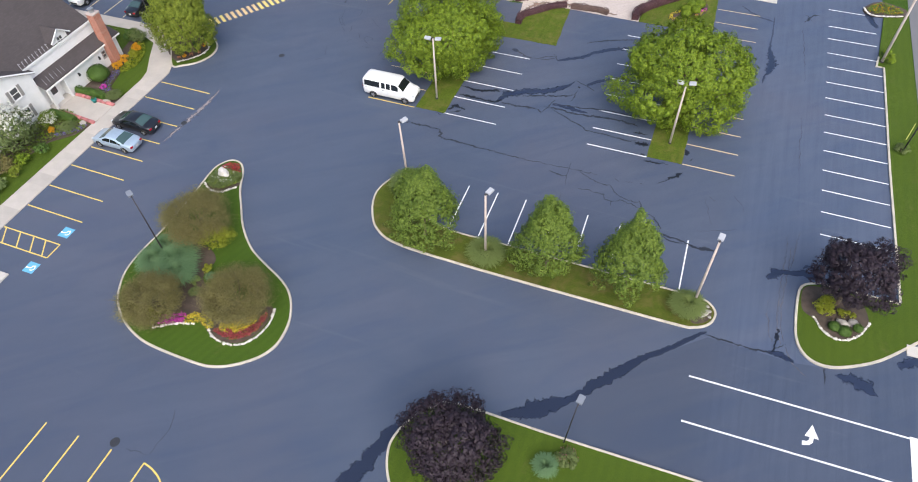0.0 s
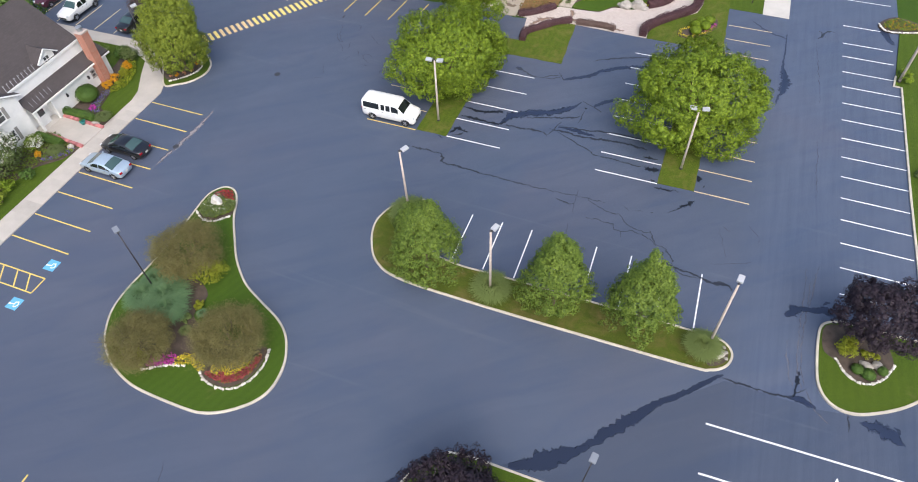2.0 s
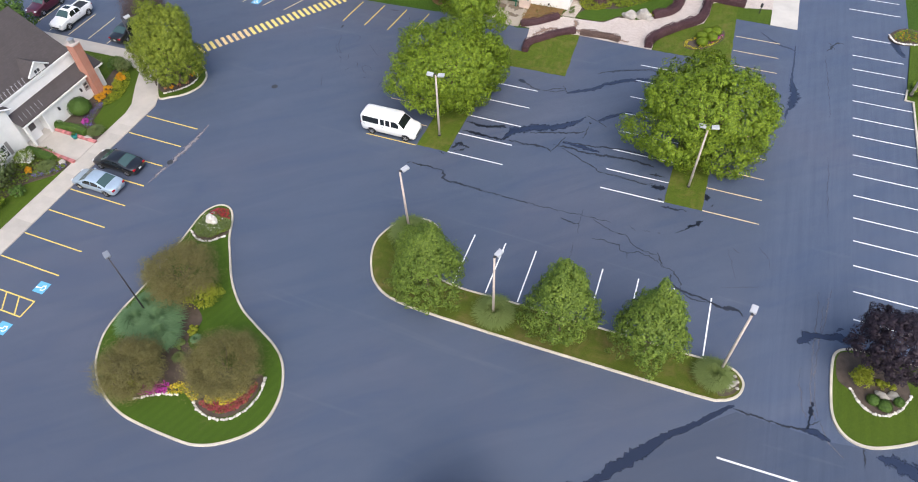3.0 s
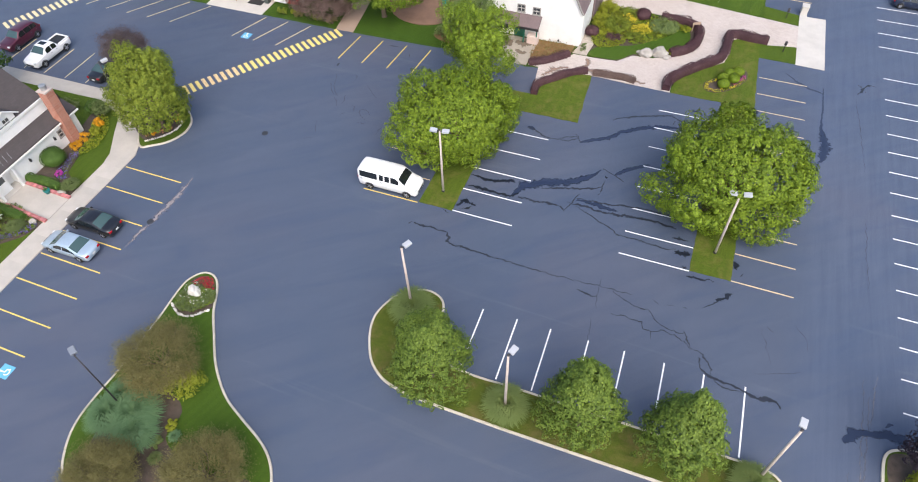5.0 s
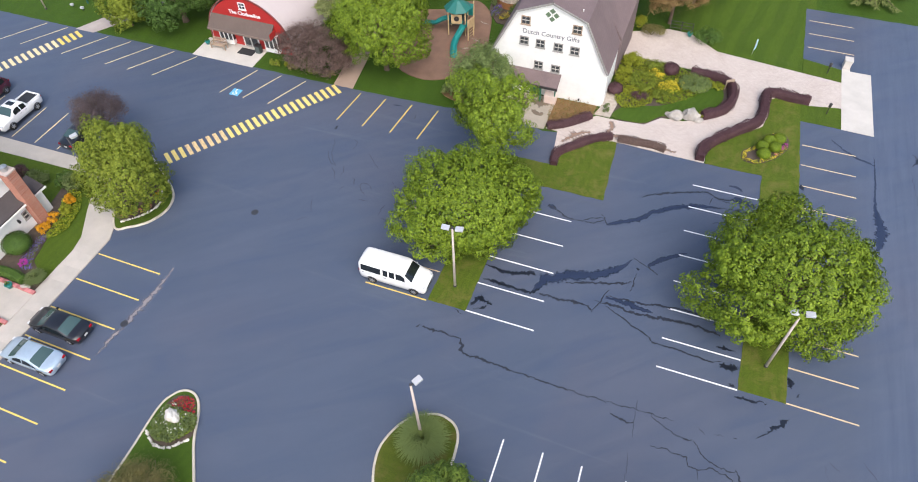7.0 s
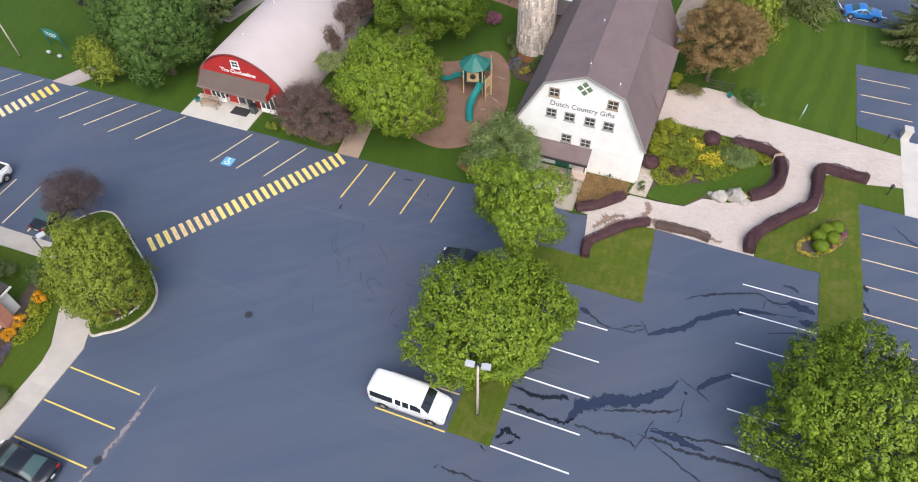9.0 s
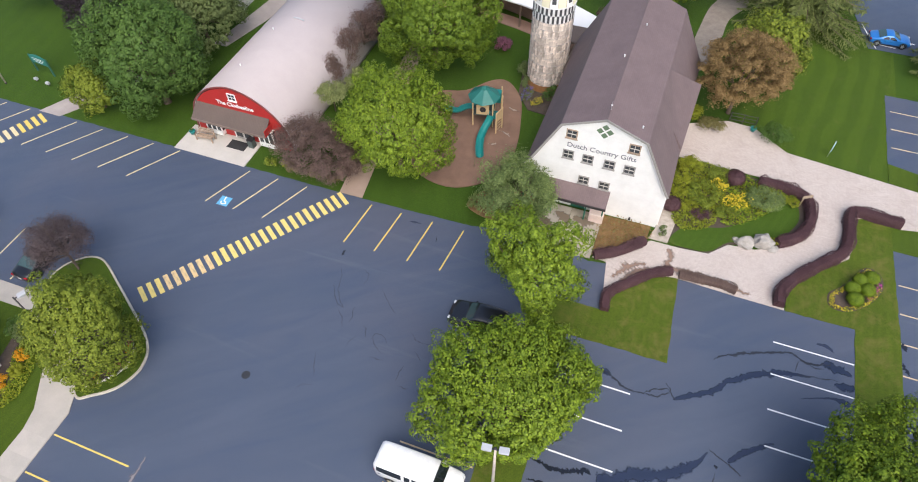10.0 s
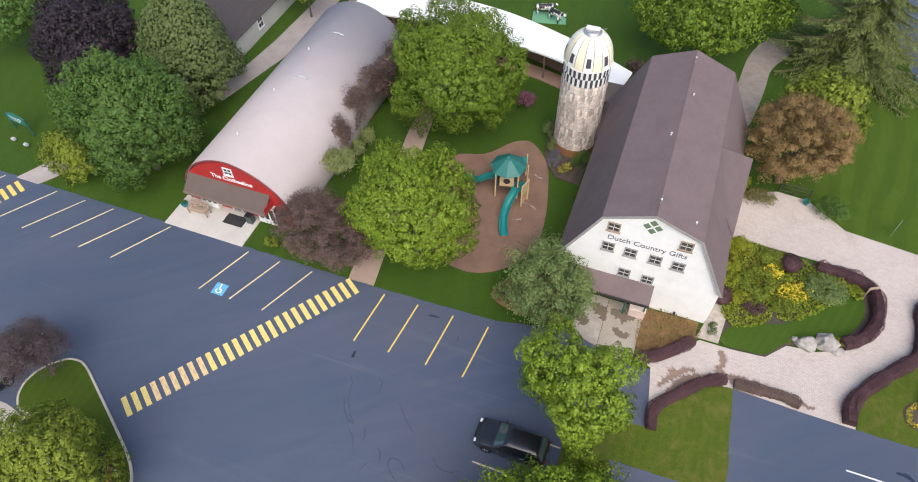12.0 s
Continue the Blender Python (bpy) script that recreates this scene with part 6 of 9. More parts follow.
shrub("lime_shrub", -33.4, 18.9, 1.9, 1.1, 1.5, LIME_LEAF, "lime-green shrub at the bed edge", 45, 2200, 0.14)
for i, (u, v, r) in enumerate(((-34.3, 24.2, 2.1), (-35.8, 23.6, 1.8), (-33.3, 23.1, 1.7), (-35.7, 25.2, 1.5))):
    grass_tuft(u, v, r, 1.8, BLUE_GRASS, "blue-green fountain of ornamental grass on the island", 50 + i, 3000, "grass tufts on the island")
shrub("perennial", -31.7, 24.5, 0.6, 0.6, 0.5, LIME_LEAF, "bright green perennial in the mulch", 55, 700, 0.12)
shrub("perennial", -31.9, 23.1, 0.7, 0.6, 0.5, PALE_GRASS, "pale green perennial in the mulch", 56, 700, 0.12)
grass_tuft(-31.0, 23.9, 0.5, 0.5, BLUE_GRASS, "small blue-green grass clump in the mulch", 57, 500)
grass_tuft(-31.3, 22.2, 0.55, 0.5, GREY_LEAF, "small grey grass clump in the mulch", 58, 500)
shrub("perennial", -30.3, 23.3, 0.5, 0.5, 0.45, LIME_LEAF, "bright green perennial in the mulch", 59, 600, 0.11)
flower_patch("magenta_flowers", rounded([(-32.2, 18.7), (-31.0, 19.25), (-30.45, 19.5), (-30.5, 20.2), (-31.2, 20.1), (-32.2, 19.5)], 4), 0.45, PINK_BLOOM, "bright magenta flowers in the island bed", 60, 260, 0.12, share=0.95)
flower_patch("yellow_flowers", rounded([(-30.3, 19.5), (-29.2, 19.85), (-28.2, 19.6), (-28.1, 20.2), (-29.3, 20.7), (-30.3, 20.3)], 4), 0.55, YELLOW_BLOOM, "yellow flowers in the island bed", 61, 240, 0.11, share=0.7)
flower_patch("red_flower_border", rounded([(-27.9, 19.6), (-26.2, 19.45), (-25.3, 19.9), (-24.75, 20.8), (-24.6, 22.2), (-25.0, 22.3), (-25.2, 21.2), (-25.8, 20.4), (-27.2, 20.1)], 3), 0.3, leaf_material("dull_red_petals", (0.26, 0.030, 0.045), (0.46, 0.13, 0.13)), "dull red flower border along the white stones", 62, 420, 0.12, share=0.8)
flower_patch("yellow_flower_border", rounded([(-27.3, 19.85), (-26.0, 20.15), (-25.2, 21.2), (-25.5, 22.0), (-26.5, 21.1), (-27.6, 20.5)], 3), 0.35, YELLOW_BLOOM, "yellow flowers behind the red border", 63, 420, 0.12, share=0.6)
stone_edge([(-32.4, 18.4), (-30.8, 19.35), (-29.5, 19.75)], "white stones edging the magenta flowers", 64)
stone_edge([(-28.6, 20.0), (-27.7, 19.25), (-26.2, 19.05), (-25.1, 19.5), (-24.4, 20.6), (-24.25, 21.9), (-24.55, 23.1)], "curved line of white edging stones", 65)
flower_patch("red_tip_flowers", rounded([(-37.5, 35.4), (-36.9, 35.95), (-36.1, 35.9), (-35.5, 35.1), (-35.9, 34.7), (-36.6, 35.2), (-37.2, 34.9)], 3), 0.3, RED_BLOOM, "red and pink flowers at the island tip", 66, 260, 0.10, share=0.7)
flower_patch("silver_groundcover", rounded([(-37.7, 33.2), (-37.6, 34.9), (-36.6, 34.9), (-35.2, 34.9), (-34.9, 34.0), (-35.8, 32.8), (-36.9, 32.6)], 3), 0.5, GREY_LEAF, "grey-green groundcover at the island tip", 67, 520, 0.16)
boulder(-36.7, 34.3, 0.6, 0.52, 0.55, 3, "pale rounded boulder in the island tip bed", 0.25, material=WHITE_STONE)
flower_patch("white_tip_flowers", rounded([(-37.6, 33.6), (-37.5, 35.2), (-36.9, 35.1), (-35.6, 34.7), (-35.3, 33.8), (-36.2, 33.2)], 3), 0.5, WHITE_BLOOM, "white and grey-green plants at the island tip", 69, 150, 0.10, share=0.3, green=BLUE_GRASS)
stone_edge([(-37.9, 32.9), (-36.9, 32.3), (-35.8, 32.4), (-34.8, 33.4)], "white stones edging the tip bed", 68)
# the long island
grass_tuft(-10.9, 33.4, 1.75, 1.3, PALE_GRASS, "pale green ornamental grass round the lamp post", 70, 3200, "grass tufts on the long island")
grass_tuft(5.0, 33.6, 1.5, 1.3, PALE_GRASS, "pale green ornamental grass at the island end", 71, 3000, "grass tufts on the long island")
grass_tuft(-20.0, 38.6, 1.9, 1.4, PALE_GRASS, "pale green ornamental grass at the rounded end", 72, 3400, "grass tufts on the long island")
boulder(6.2, 33.6, 0.5, 0.42, 0.38, 5, "pale boulder at the island end", 0.12)
for i, (u, v) in enumerate(((6.7, 33.9), (6.5, 34.3), (6.75, 33.4))):
    boulder(u, v, 0.16, 0.13, 0.12, 6 + i, "small pale stone at the island end", 0.12)
# the south island and the east verge
grass_tuft(-1.6, 18.2, 0.95, 1.0, BLUE_GRASS, "blue-green grass clump on the south island", 73, 1200)
shrub("flowering_shrub", -0.4, 19.1, 1.0, 0.9, 0.9, GREY_LEAF, "mixed shrub with dull pink flowers", 74, 1400, 0.12)
flower_patch("pink_perennials", rounded([(-1.2, 19.3), (-0.6, 20.0), (0.2, 19.6), (0.1, 18.9), (-0.7, 18.7)], 3), 0.9, leaf_material("dusty_pink_petals", (0.22, 0.08, 0.09), (0.45, 0.22, 0.22)), "dusty pink perennials on the south island", 75, 150, 0.1, share=0.4)
shrub("lime_shrub", 14.5, 37.0, 0.95, 1.1, 1.2, LIME_LEAF, "lime-yellow shrub beside the purple tree", 76, 1700, 0.13)
shrub("lime_shrub", 16.1, 36.9, 0.8, 0.5, 0.6, LIME_LEAF, "low yellow-green shrub in the bed", 77, 800, 0.11)
for i, (u, v, r) in enumerate(((15.3, 35.5, 0.42), (16.0, 35.3, 0.48), (16.9, 35.9, 0.36))):
    clipped_ball("clipped_bush", u, v, r, 0.6, DEEP_LEAF, "small round green bush in the stone-ringed bed", 78 + i, "small round bushes")
boulder(15.9, 36.1, 0.5, 0.35, 0.3, 9, "flat grey boulder in the bed", 0.1)
boulder(16.7, 36.3, 0.5, 0.38, 0.3, 10, "brown boulder in the bed", 0.1)
stone_edge([(13.95, 36.0), (14.6, 35.0), (15.35, 34.6), (16.15, 34.7), (17.1, 35.5), (17.75, 36.75)], "white stones ringing the verge bed", 81, z0=0.13)
shrub("verge_shrub", 20.7, 57.6, 0.9, 0.9, 0.7, GREY_LEAF, "low grey-green shrub at the pole foot", 82, 900, 0.12)
shrub("verge_shrub", 20.0, 72.3, 1.0, 1.6, 0.9, GREEN_LEAF, "green shrub beside the tall post", 83, 1400, 0.13)
flower_patch("bed_flowers", rounded([(18.2, 82.0), (18.8, 81.2), (20.6, 81.4), (21.8, 82.0), (21.6, 83), (19.5, 83.7)], 3), 0.35, ORANGE_BLOOM, "orange and violet flowers in the ringed bed", 84, 130, 0.12, z0=0.16, share=0.12)
stone_edge([(17.85, 82.2), (18.5, 80.9), (20.2, 81.0), (22.0, 81.6)], "pale stones ringing the raised bed", 85, z0=0.18)
# the corner island
stone_edge([(-52.0, 47.9), (-51.2, 48.65), (-50.55, 49.45), (-50.2, 50.25), (-50.25, 51.35), (-51.0, 52.2)], "pale stones under the corner tree", 86)
SALMON_BLOOM = leaf_material("salmon_petals", (0.34, 0.13, 0.07), (0.62, 0.34, 0.22))
for i, (u, v, r) in enumerate(((-51.0, 51.5, 0.36), (-50.75, 50.2, 0.30), (-51.2, 49.5, 0.38), (-51.8, 49.0, 0.32), (-52.2, 48.5, 0.28), (-51.1, 52.0, 0.26))):
    shrub("salmon_mum", u, v, r, r, 0.4, SALMON_BLOOM if i % 3 else ORANGE_BLOOM, "low mound of salmon-orange flowers behind the stones", 220 + i, 420, 0.09, "flower mounds under the corner tree")
shrub("garden_shrub", -51.9, 50.6, 0.9, 1.1, 0.9, DEEP_LEAF, "dark green low shrub under the corner tree", 226, 1200, 0.12)
shrub("grey_shrub", -58.6, 49.9, 1.5, 1.1, 1.8, GREY_LEAF, "pale grey-green shrub behind the house corner", 227, 1800, 0.13)
# the north lawn
tree("broadleaf_tree", -65.6, 76.4, -0.03, 6.0, 5.1, 5.1, 6.3, DEEP_LEAF, "large dark green tree beside the red building", 760, 323, 0.168, 0.84, 90, trunk=0.33, limbs=14, low=-0.75)
tree("broadleaf_tree", -71.0, 73.6, -0.03, 2.7, 2.2, 2.4, 2.6, YELLOW_LEAF, "small yellow-green tree beside the path", 110, 116, 0.201, 0.61, 91, trunk=0.09, low=-0.85)
tree("broadleaf_tree", -39.3, 75.4, -0.03, 5.6, 4.5, 4.5, 4.6, GREEN_LEAF, "full round green maple at the play area", 600, 316, 0.159, 0.79, 92, trunk=0.27, limbs=12, low=-0.7)
tree("broadleaf_tree", -42.3, 91.3, -0.03, 6.4, 5.6, 5.4, 5.6, MAPLE_LEAF, "tall full green maple behind the play area", 660, 339, 0.163, 0.84, 93, trunk=0.3, limbs=12, low=-0.8)
tree("smoke_tree", -46.7, 73.7, -0.03, 2.0, 5.3, 3.6, 2.3, MAUVE_LEAF, "mauve-brown smoke bush beside the red building", 560, 70, 0.115, 0.46, 94, turn=-12, trunk=0.10, limbs=26, bare=2, low=-0.8, category="shrub", fuzz=0.5)
for i, (u, v, r) in enumerate(((-50.9, 72.1, 0.9), (-48.7, 72.2, 1.1), (-46.4, 72.1, 1.0), (-44.4, 72.1, 0.9))):
    shrub("low_shrub", u, v, r, r * 0.8, 1.0, OLIVE_LEAF if i % 2 else YELLOW_LEAF, "low olive-green shrub at the foot of the smoke bush", 230 + i, 900, 0.12, "low shrubs before the smoke bush", z0=0.0)
shrub("red_shrub", -64.3, 49.6, 1.0, 0.8, 1.3, HEDGE_LEAF, "dark red shrub behind the white house", 211, 1100, 0.12)
shrub("lime_shrub", -49.3, 72.4, 0.9, 0.6, 0.7, LIME_LEAF, "yellow-flowering low shrub at the lawn edge", 95, 700, 0.12, z0=0.0)
for i, (u, v, r, h) in enumerate(((-50.3, 84.0, 0.9, 2.1), (-50.2, 87.2, 1.4, 2.6), (-50.0, 90.0, 1.5, 2.6), (-49.4, 92.2, 1.7, 2.6), (-49.2, 95.2, 1.9, 2.7), (-48.9, 98.2, 1.9, 2.7))):
    tree("purple_vine_shrub", u, v, -0.03, h + 0.3, r, r * 1.3, h, MAUVE_LEAF, "thin mauve shrub growing against the long building", 90, 46, 0.17, 0.4, 96 + i, turn=0, trunk=0.08, limbs=14, bare=3, category="shrub", group="mauve shrubs along the long building", low=-0.7, fuzz=0.6, slim=0.4)
tree("flowering_tree", -48.9, 80.9, -0.03, 2.3, 1.6, 1.5, 1.0, BLOSSOM_LEAF, "small tree with pale yellow-green flowers and bare stems", 90, 56, 0.17, 0.4, 102, trunk=0.06, limbs=14, bare=1, fuzz=0.3)
for i, (u, v) in enumerate(((-48.9, 84.2), (-48.7, 85.9))):
    shrub("flowering_bush", u, v, 0.9, 1.1, 1.9, BLOSSOM_LEAF, "bush with pale cream flowers beside the long building", 212 + i, 1300, 0.13, z0=0.0)
tree("broadleaf_tree", -28.1, 74.4, -0.03, 2.7, 4.3, 3.7, 2.6, SAGE_LEAF, "grey-green shrub tree before the white barn", 210, 110, 0.17, 0.62, 103, trunk=0.10, limbs=18, bare=3, low=-0.8, fuzz=0.38)
shrub("dry_shrub", -31.5, 73.7, 1.3, 1.2, 1.3, PALE_GRASS, "pale straw-green shrub beside the bed", 104, 1300, 0.13, z0=0.0)
tree("broadleaf_tree", -12.4, 93.6, -0.03, 5.1, 4.9, 4.5, 3.9, RUSSET_LEAF, "russet-brown tree beside the white barn", 600, 84, 0.14, 0.48, 105, trunk=0.2, limbs=16, bare=1, low=-0.7, fuzz=0.16)
tree("broadleaf_tree", -10.4, 98.6, -0.03, 4.6, 3.4, 3.2, 3.2, YELLOW_LEAF, "yellow-green tree behind the russet one", 190, 180, 0.235, 0.88, 106, trunk=0.16, low=-0.7)
tree("broadleaf_tree", -20.8, 110.8, -0.03, 6.0, 8.2, 5.4, 4.8, MAPLE_LEAF, "large green tree behind the white barn", 480, 206, 0.235, 0.94, 107, trunk=0.3, limbs=12)
tree("purple_tree", -77.0, 84.6, -0.03, 5.4, 4.8, 4.7, 4.9, PURPLE_LEAF, "dark purple tree on the far lawn", 420, 168, 0.201, 0.73, 108, trunk=0.2, low=-0.75)
tree("broadleaf_tree", -67.4, 86.6, -0.03, 6.2, 4.7, 4.6, 6.2, GREY_LEAF, "tall grey-green tree beside the grey house", 300, 160, 0.235, 0.83, 109, shape="cone", trunk=0.2, low=-0.85)
tree("broadleaf_tree", -89.5, 87.6, -0.03, 5.0, 4.6, 4.4, 3.8, DEEP_LEAF, "green tree on the far lawn", 240, 199, 0.252, 0.99, 110, trunk=0.22)
tree("broadleaf_tree", -63.8, 102.5, -0.03, 4.0, 2.3, 2.3, 2.0, YELLOW_LEAF, "small yellow-green tree beside the path", 110, 127, 0.21, 0.66, 111, trunk=0.10)
shrub("red_shrub", -27.3, 104.6, 1.3, 1.3, 1.8, HEDGE_LEAF, "reddish shrub behind the white barn", 112, 1200, 0.14, z0=0.0)
shrub("pink_shrub", -36.4, 96.1, 1.3, 1.3, 1.5, leaf_material("dull_pink_blooms", (0.20, 0.07, 0.12), (0.42, 0.18, 0.26)), "round shrub with dull pink blooms on the lawn", 113, 1700, 0.13, z0=0.0)
shrub("white_flowering_shrub", -32.2, 91.0, 0.7, 1.3, 1.1, GREY_LEAF, "shrub with pale flowers beside the silo", 121, 1300, 0.11)
shrub("barn_shrub", -29.0, 89.5, 1.4, 1.4, 1.6, DEEP_LEAF, "dark green shrub at the silo foot", 114, 1700, 0.13)
shrub("barn_shrub", -33.0, 92.5, 0.8, 1.6, 1.3, GREY_LEAF, "grey-green shrub beside the silo", 115, 1300, 0.13)
flower_patch("yellow_flowers", rounded([(-31.0, 88.2), (-30.2, 89.2), (-29.8, 88.6), (-30.4, 87.8)], 3), 0.7, YELLOW_BLOOM, "yellow flowers beside the silo", 116, 220, 0.1, share=0.6)
flower_patch("violet_flowers", rounded([(-32.0, 88.3), (-31.2, 88.7), (-31.2, 90.4), (-32.2, 90.4)], 3), 0.5, VIOLET_BLOOM, "violet flowers beside the play area", 117, 220, 0.1, share=0.5)
shrub("garden_shrub", -13.9, 90.5, 1.9, 1.3, 1.1, OLIVE_LEAF, "olive mounded shrub beside the gate", 118, 2000, 0.13)
shrub("lime_shrub", -15.4, 91.6, 0.9, 1.3, 1.4, LIME_LEAF, "lime-green shrub at the barn wall", 119, 1300, 0.13)
shrub("garden_shrub", -8.0, 91.0, 2.1, 1.6, 1.5, DEEP_LEAF, "dark green mounded shrub beside the gate", 120, 2200, 0.13)


def conifer(u, v, h, r, seed, label):
    """A spruce: whorls of drooping boughs, each a spray of needle tufts."""
    rg = np.random.default_rng(seed)
    t = thing("conifer_tree", at(u, v, -0.03, rg.uniform(0, 360)), label, "tree", "conifers")
    pos, nrm, run = [], [], []
    for k in range(15):
        f = k / 14
        z = h * (0.10 + 0.86 * f)
        reach = r * (1 - f) ** 0.85 + 0.3
        for j in range(int(11 - 5 * f)):
            a = 2 * math.pi * (j + rg.random() * 0.7) / int(11 - 5 * f) + k
            s = np.linspace(0.08, 1, 26)
            ln = reach * rg.uniform(0.75, 1.1)
            line3 = np.stack([np.cos(a) * ln * s, np.sin(a) * ln * s, z - 0.30 * ln * s ** 1.4 + 0.16 * ln * s ** 4], 1)
            part("bough", tube(bmesh.new(), [line3[0], line3[12], line3[-1]], [0.07 * (1 - f) + 0.02, 0.04, 0.01], 5), BARK, t)
            side = np.array([-np.sin(a), np.cos(a), 0])
            for q, ss in zip(line3[2:], s[2:]):
                half = 0.26 * ln * (1 - ss * 0.75) * rg.uniform(0.6, 1.1)
                m = max(4, int(half * 22))
                w = rg.uniform(-1, 1, m) * half
                pts = q + side * w[:, None] + np.column_stack([np.cos(a) * np.abs(w) * -0.25, np.sin(a) * np.abs(w) * -0.25, -0.45 * np.abs(w) + rg.normal(0, 0.05, m)])
                pos.append(pts)
                run.append(np.array([np.cos(a), np.sin(a), -0.25]) * 0.75 + side * np.sign(w)[:, None] * 0.7 + rg.normal(0, 0.15, (m, 3)))
                nrm.append(np.tile([0.2 * np.cos(a), 0.2 * np.sin(a), 1.0], (m, 1)) + rg.normal(0, 0.3, (m, 3)))
    pos, nrm = np.concatenate(pos), np.concatenate(nrm)
    part("crown", leaf_cloud("crown", pos, nrm, 0.46, CONIFER_LEAF, rg, 0.24, np.concatenate(run)), CONIFER_LEAF, t)
    part("trunk", tube(bmesh.new(), [(0, 0, -0.1), (0, 0, h * 0.5), (0.1, 0, h * 0.97)], [0.3, 0.18, 0.03], 9), BARK, t, smooth=True)


conifer(-7.0, 112.6, 15.5, 8.6, 130, "tall olive-green spruce with drooping boughs on the lawn")
conifer(8.6, 107.2, 13.0, 4.6, 131, "tall olive-green spruce beside the far car park")

# hedges and garden planting
hedge([(-8.9, 84.7), (-6.8, 84.6), (-5.3, 84.15), (-4.55, 83.2), (-4.5, 81.1), (-5.3, 79.3), (-6.9, 78.0)], 0.95, 0.85, HEDGE_LEAF, "clipped dark purple hedge round the garden bed", 140, "purple hedges")
hedge([(2.7, 83.6), (0.9, 83.65), (-0.7, 83.8), (-1.35, 83.1), (-1.45, 80.4), (-1.95, 78.6), (-3.6, 76.8), (-5.4, 74.7), (-6.3, 73.1), (-6.35, 71.8)], 0.95, 0.85, HEDGE_LEAF, "long clipped dark purple hedge along the walk", 141, "purple hedges")
hedge([(-18.75, 66.9), (-18.8, 68.5), (-17.4, 70.1), (-16.0, 71.5), (-14.5, 72.3)], 0.8, 0.6, HEDGE_LEAF, "low purple hedge along the lawn", 142, "purple hedges")
hedge([(-13.9, 72.2), (-12.1, 72.3), (-10.6, 72.35), (-9.5, 72.1)], 0.75, 0.55, MAUVE_LEAF, "low faded mauve hedge at the car park edge", 143, "purple hedges")
flower_patch("dry_groundcover", rounded([(-20.8, 72.2), (-18.6, 73.4), (-17.0, 74.7), (-16.9, 76.3), (-20.8, 76.3)], 3), 0.3, leaf_material("ochre_leaves", (0.16, 0.10, 0.03), (0.32, 0.20, 0.08)), "dry ochre and olive groundcover in the barn bed", 193, 60, 0.13, share=0.55, z0=0.05, green=OLIVE_LEAF)
shrub("grey_shrub", -15.9, 76.1, 0.45, 0.8, 0.7, GREY_LEAF, "small grey-green shrub in the gravel", 194, 600, 0.10, z0=0.05)
hedge([(-20.7, 71.8), (-19.0, 72.8), (-17.1, 74.7)], 0.9, 0.6, HEDGE_LEAF, "low purple hedge before the barn bed", 144, "purple hedges")
clipped_ball("clipped_bush", -10.9, 84.1, 0.85, 1.2, HEDGE_LEAF, "round dark purple bush in the garden bed", 145)
clipped_ball("clipped_bush", -15.7, 79.2, 0.8, 1.0, HEDGE_LEAF, "round dark bush at the barn corner", 146)
shrub("purple_shrub", -13.2, 78.9, 1.3, 0.8, 0.8, HEDGE_LEAF, "low purple shrub in the garden bed", 147, 1000, 0.11)
shrub("yellow_shrub", -14.9, 84.4, 1.5, 1.4, 1.3, LIME_LEAF, "bright yellow-green shrub beside the barn", 148, 2200, 0.13)
shrub("garden_shrub", -15.3, 81.6, 1.1, 2.0, 1.2, LIME_LEAF, "green shrub beside the barn wall", 149, 2000, 0.13)
shrub("yellow_shrub", -13.2, 81.4, 2.0, 2.3, 0.9, YELLOW_LEAF, "olive-yellow groundcover shrub in the garden", 150, 2600, 0.13)
shrub("garden_shrub", -8.3, 82.4, 2.3, 1.9, 1.1, SAGE_LEAF, "green leafy shrub mass in the garden", 151, 3200, 0.14)
shrub("garden_shrub", -11.2, 79.9, 1.6, 1.0, 0.6, YELLOW_LEAF, "low yellow-green shrub in the garden", 152, 1100, 0.12)
shrub("garden_shrub", -12.2, 84.2, 1.7, 1.2, 0.9, YELLOW_LEAF, "yellow-green leafy shrub beside the walk", 156, 2000, 0.13)
shrub("garden_shrub", -14.2, 79.6, 1.1, 1.0, 0.7, LIME_LEAF, "lime-green low shrub at the lawn", 157, 1100, 0.12)
shrub("lime_shrub", -6.0, 83.1, 0.9, 0.9, 0.5, LIME_LEAF, "lime-yellow low plant inside the hedge", 158, 700, 0.11)
flower_patch("yellow_flowers", rounded([(-11.6, 80.8), (-10.2, 80.6), (-9.2, 81.6), (-10.2, 82.3), (-11.4, 81.9)], 3), 1.0, YELLOW_BLOOM, "tall yellow flowers in the garden bed", 153, 420, 0.14, share=0.45, z0=0.05)
flower_patch("yellow_flowers", rounded([(-13.0, 82.6), (-12.0, 82.2), (-11.4, 82.9), (-12.2, 83.4)], 3), 1.1, YELLOW_BLOOM, "tall yellow flowers beside the purple bush", 154, 420, 0.16, share=0.6, z0=0.05)
flower_patch("leafy_groundcover", rounded([(-16, 85.3), (-11.6, 85.0), (-11.4, 82.0), (-11.8, 79.2), (-12.4, 77.9), (-14.6, 77.0), (-15.9, 79.6)], 3), 0.5, YELLOW_LEAF, "lime and olive leafy groundcover in the garden bed", 159, 150, 0.16, share=0.4, z0=0.03, green=LIME_LEAF)
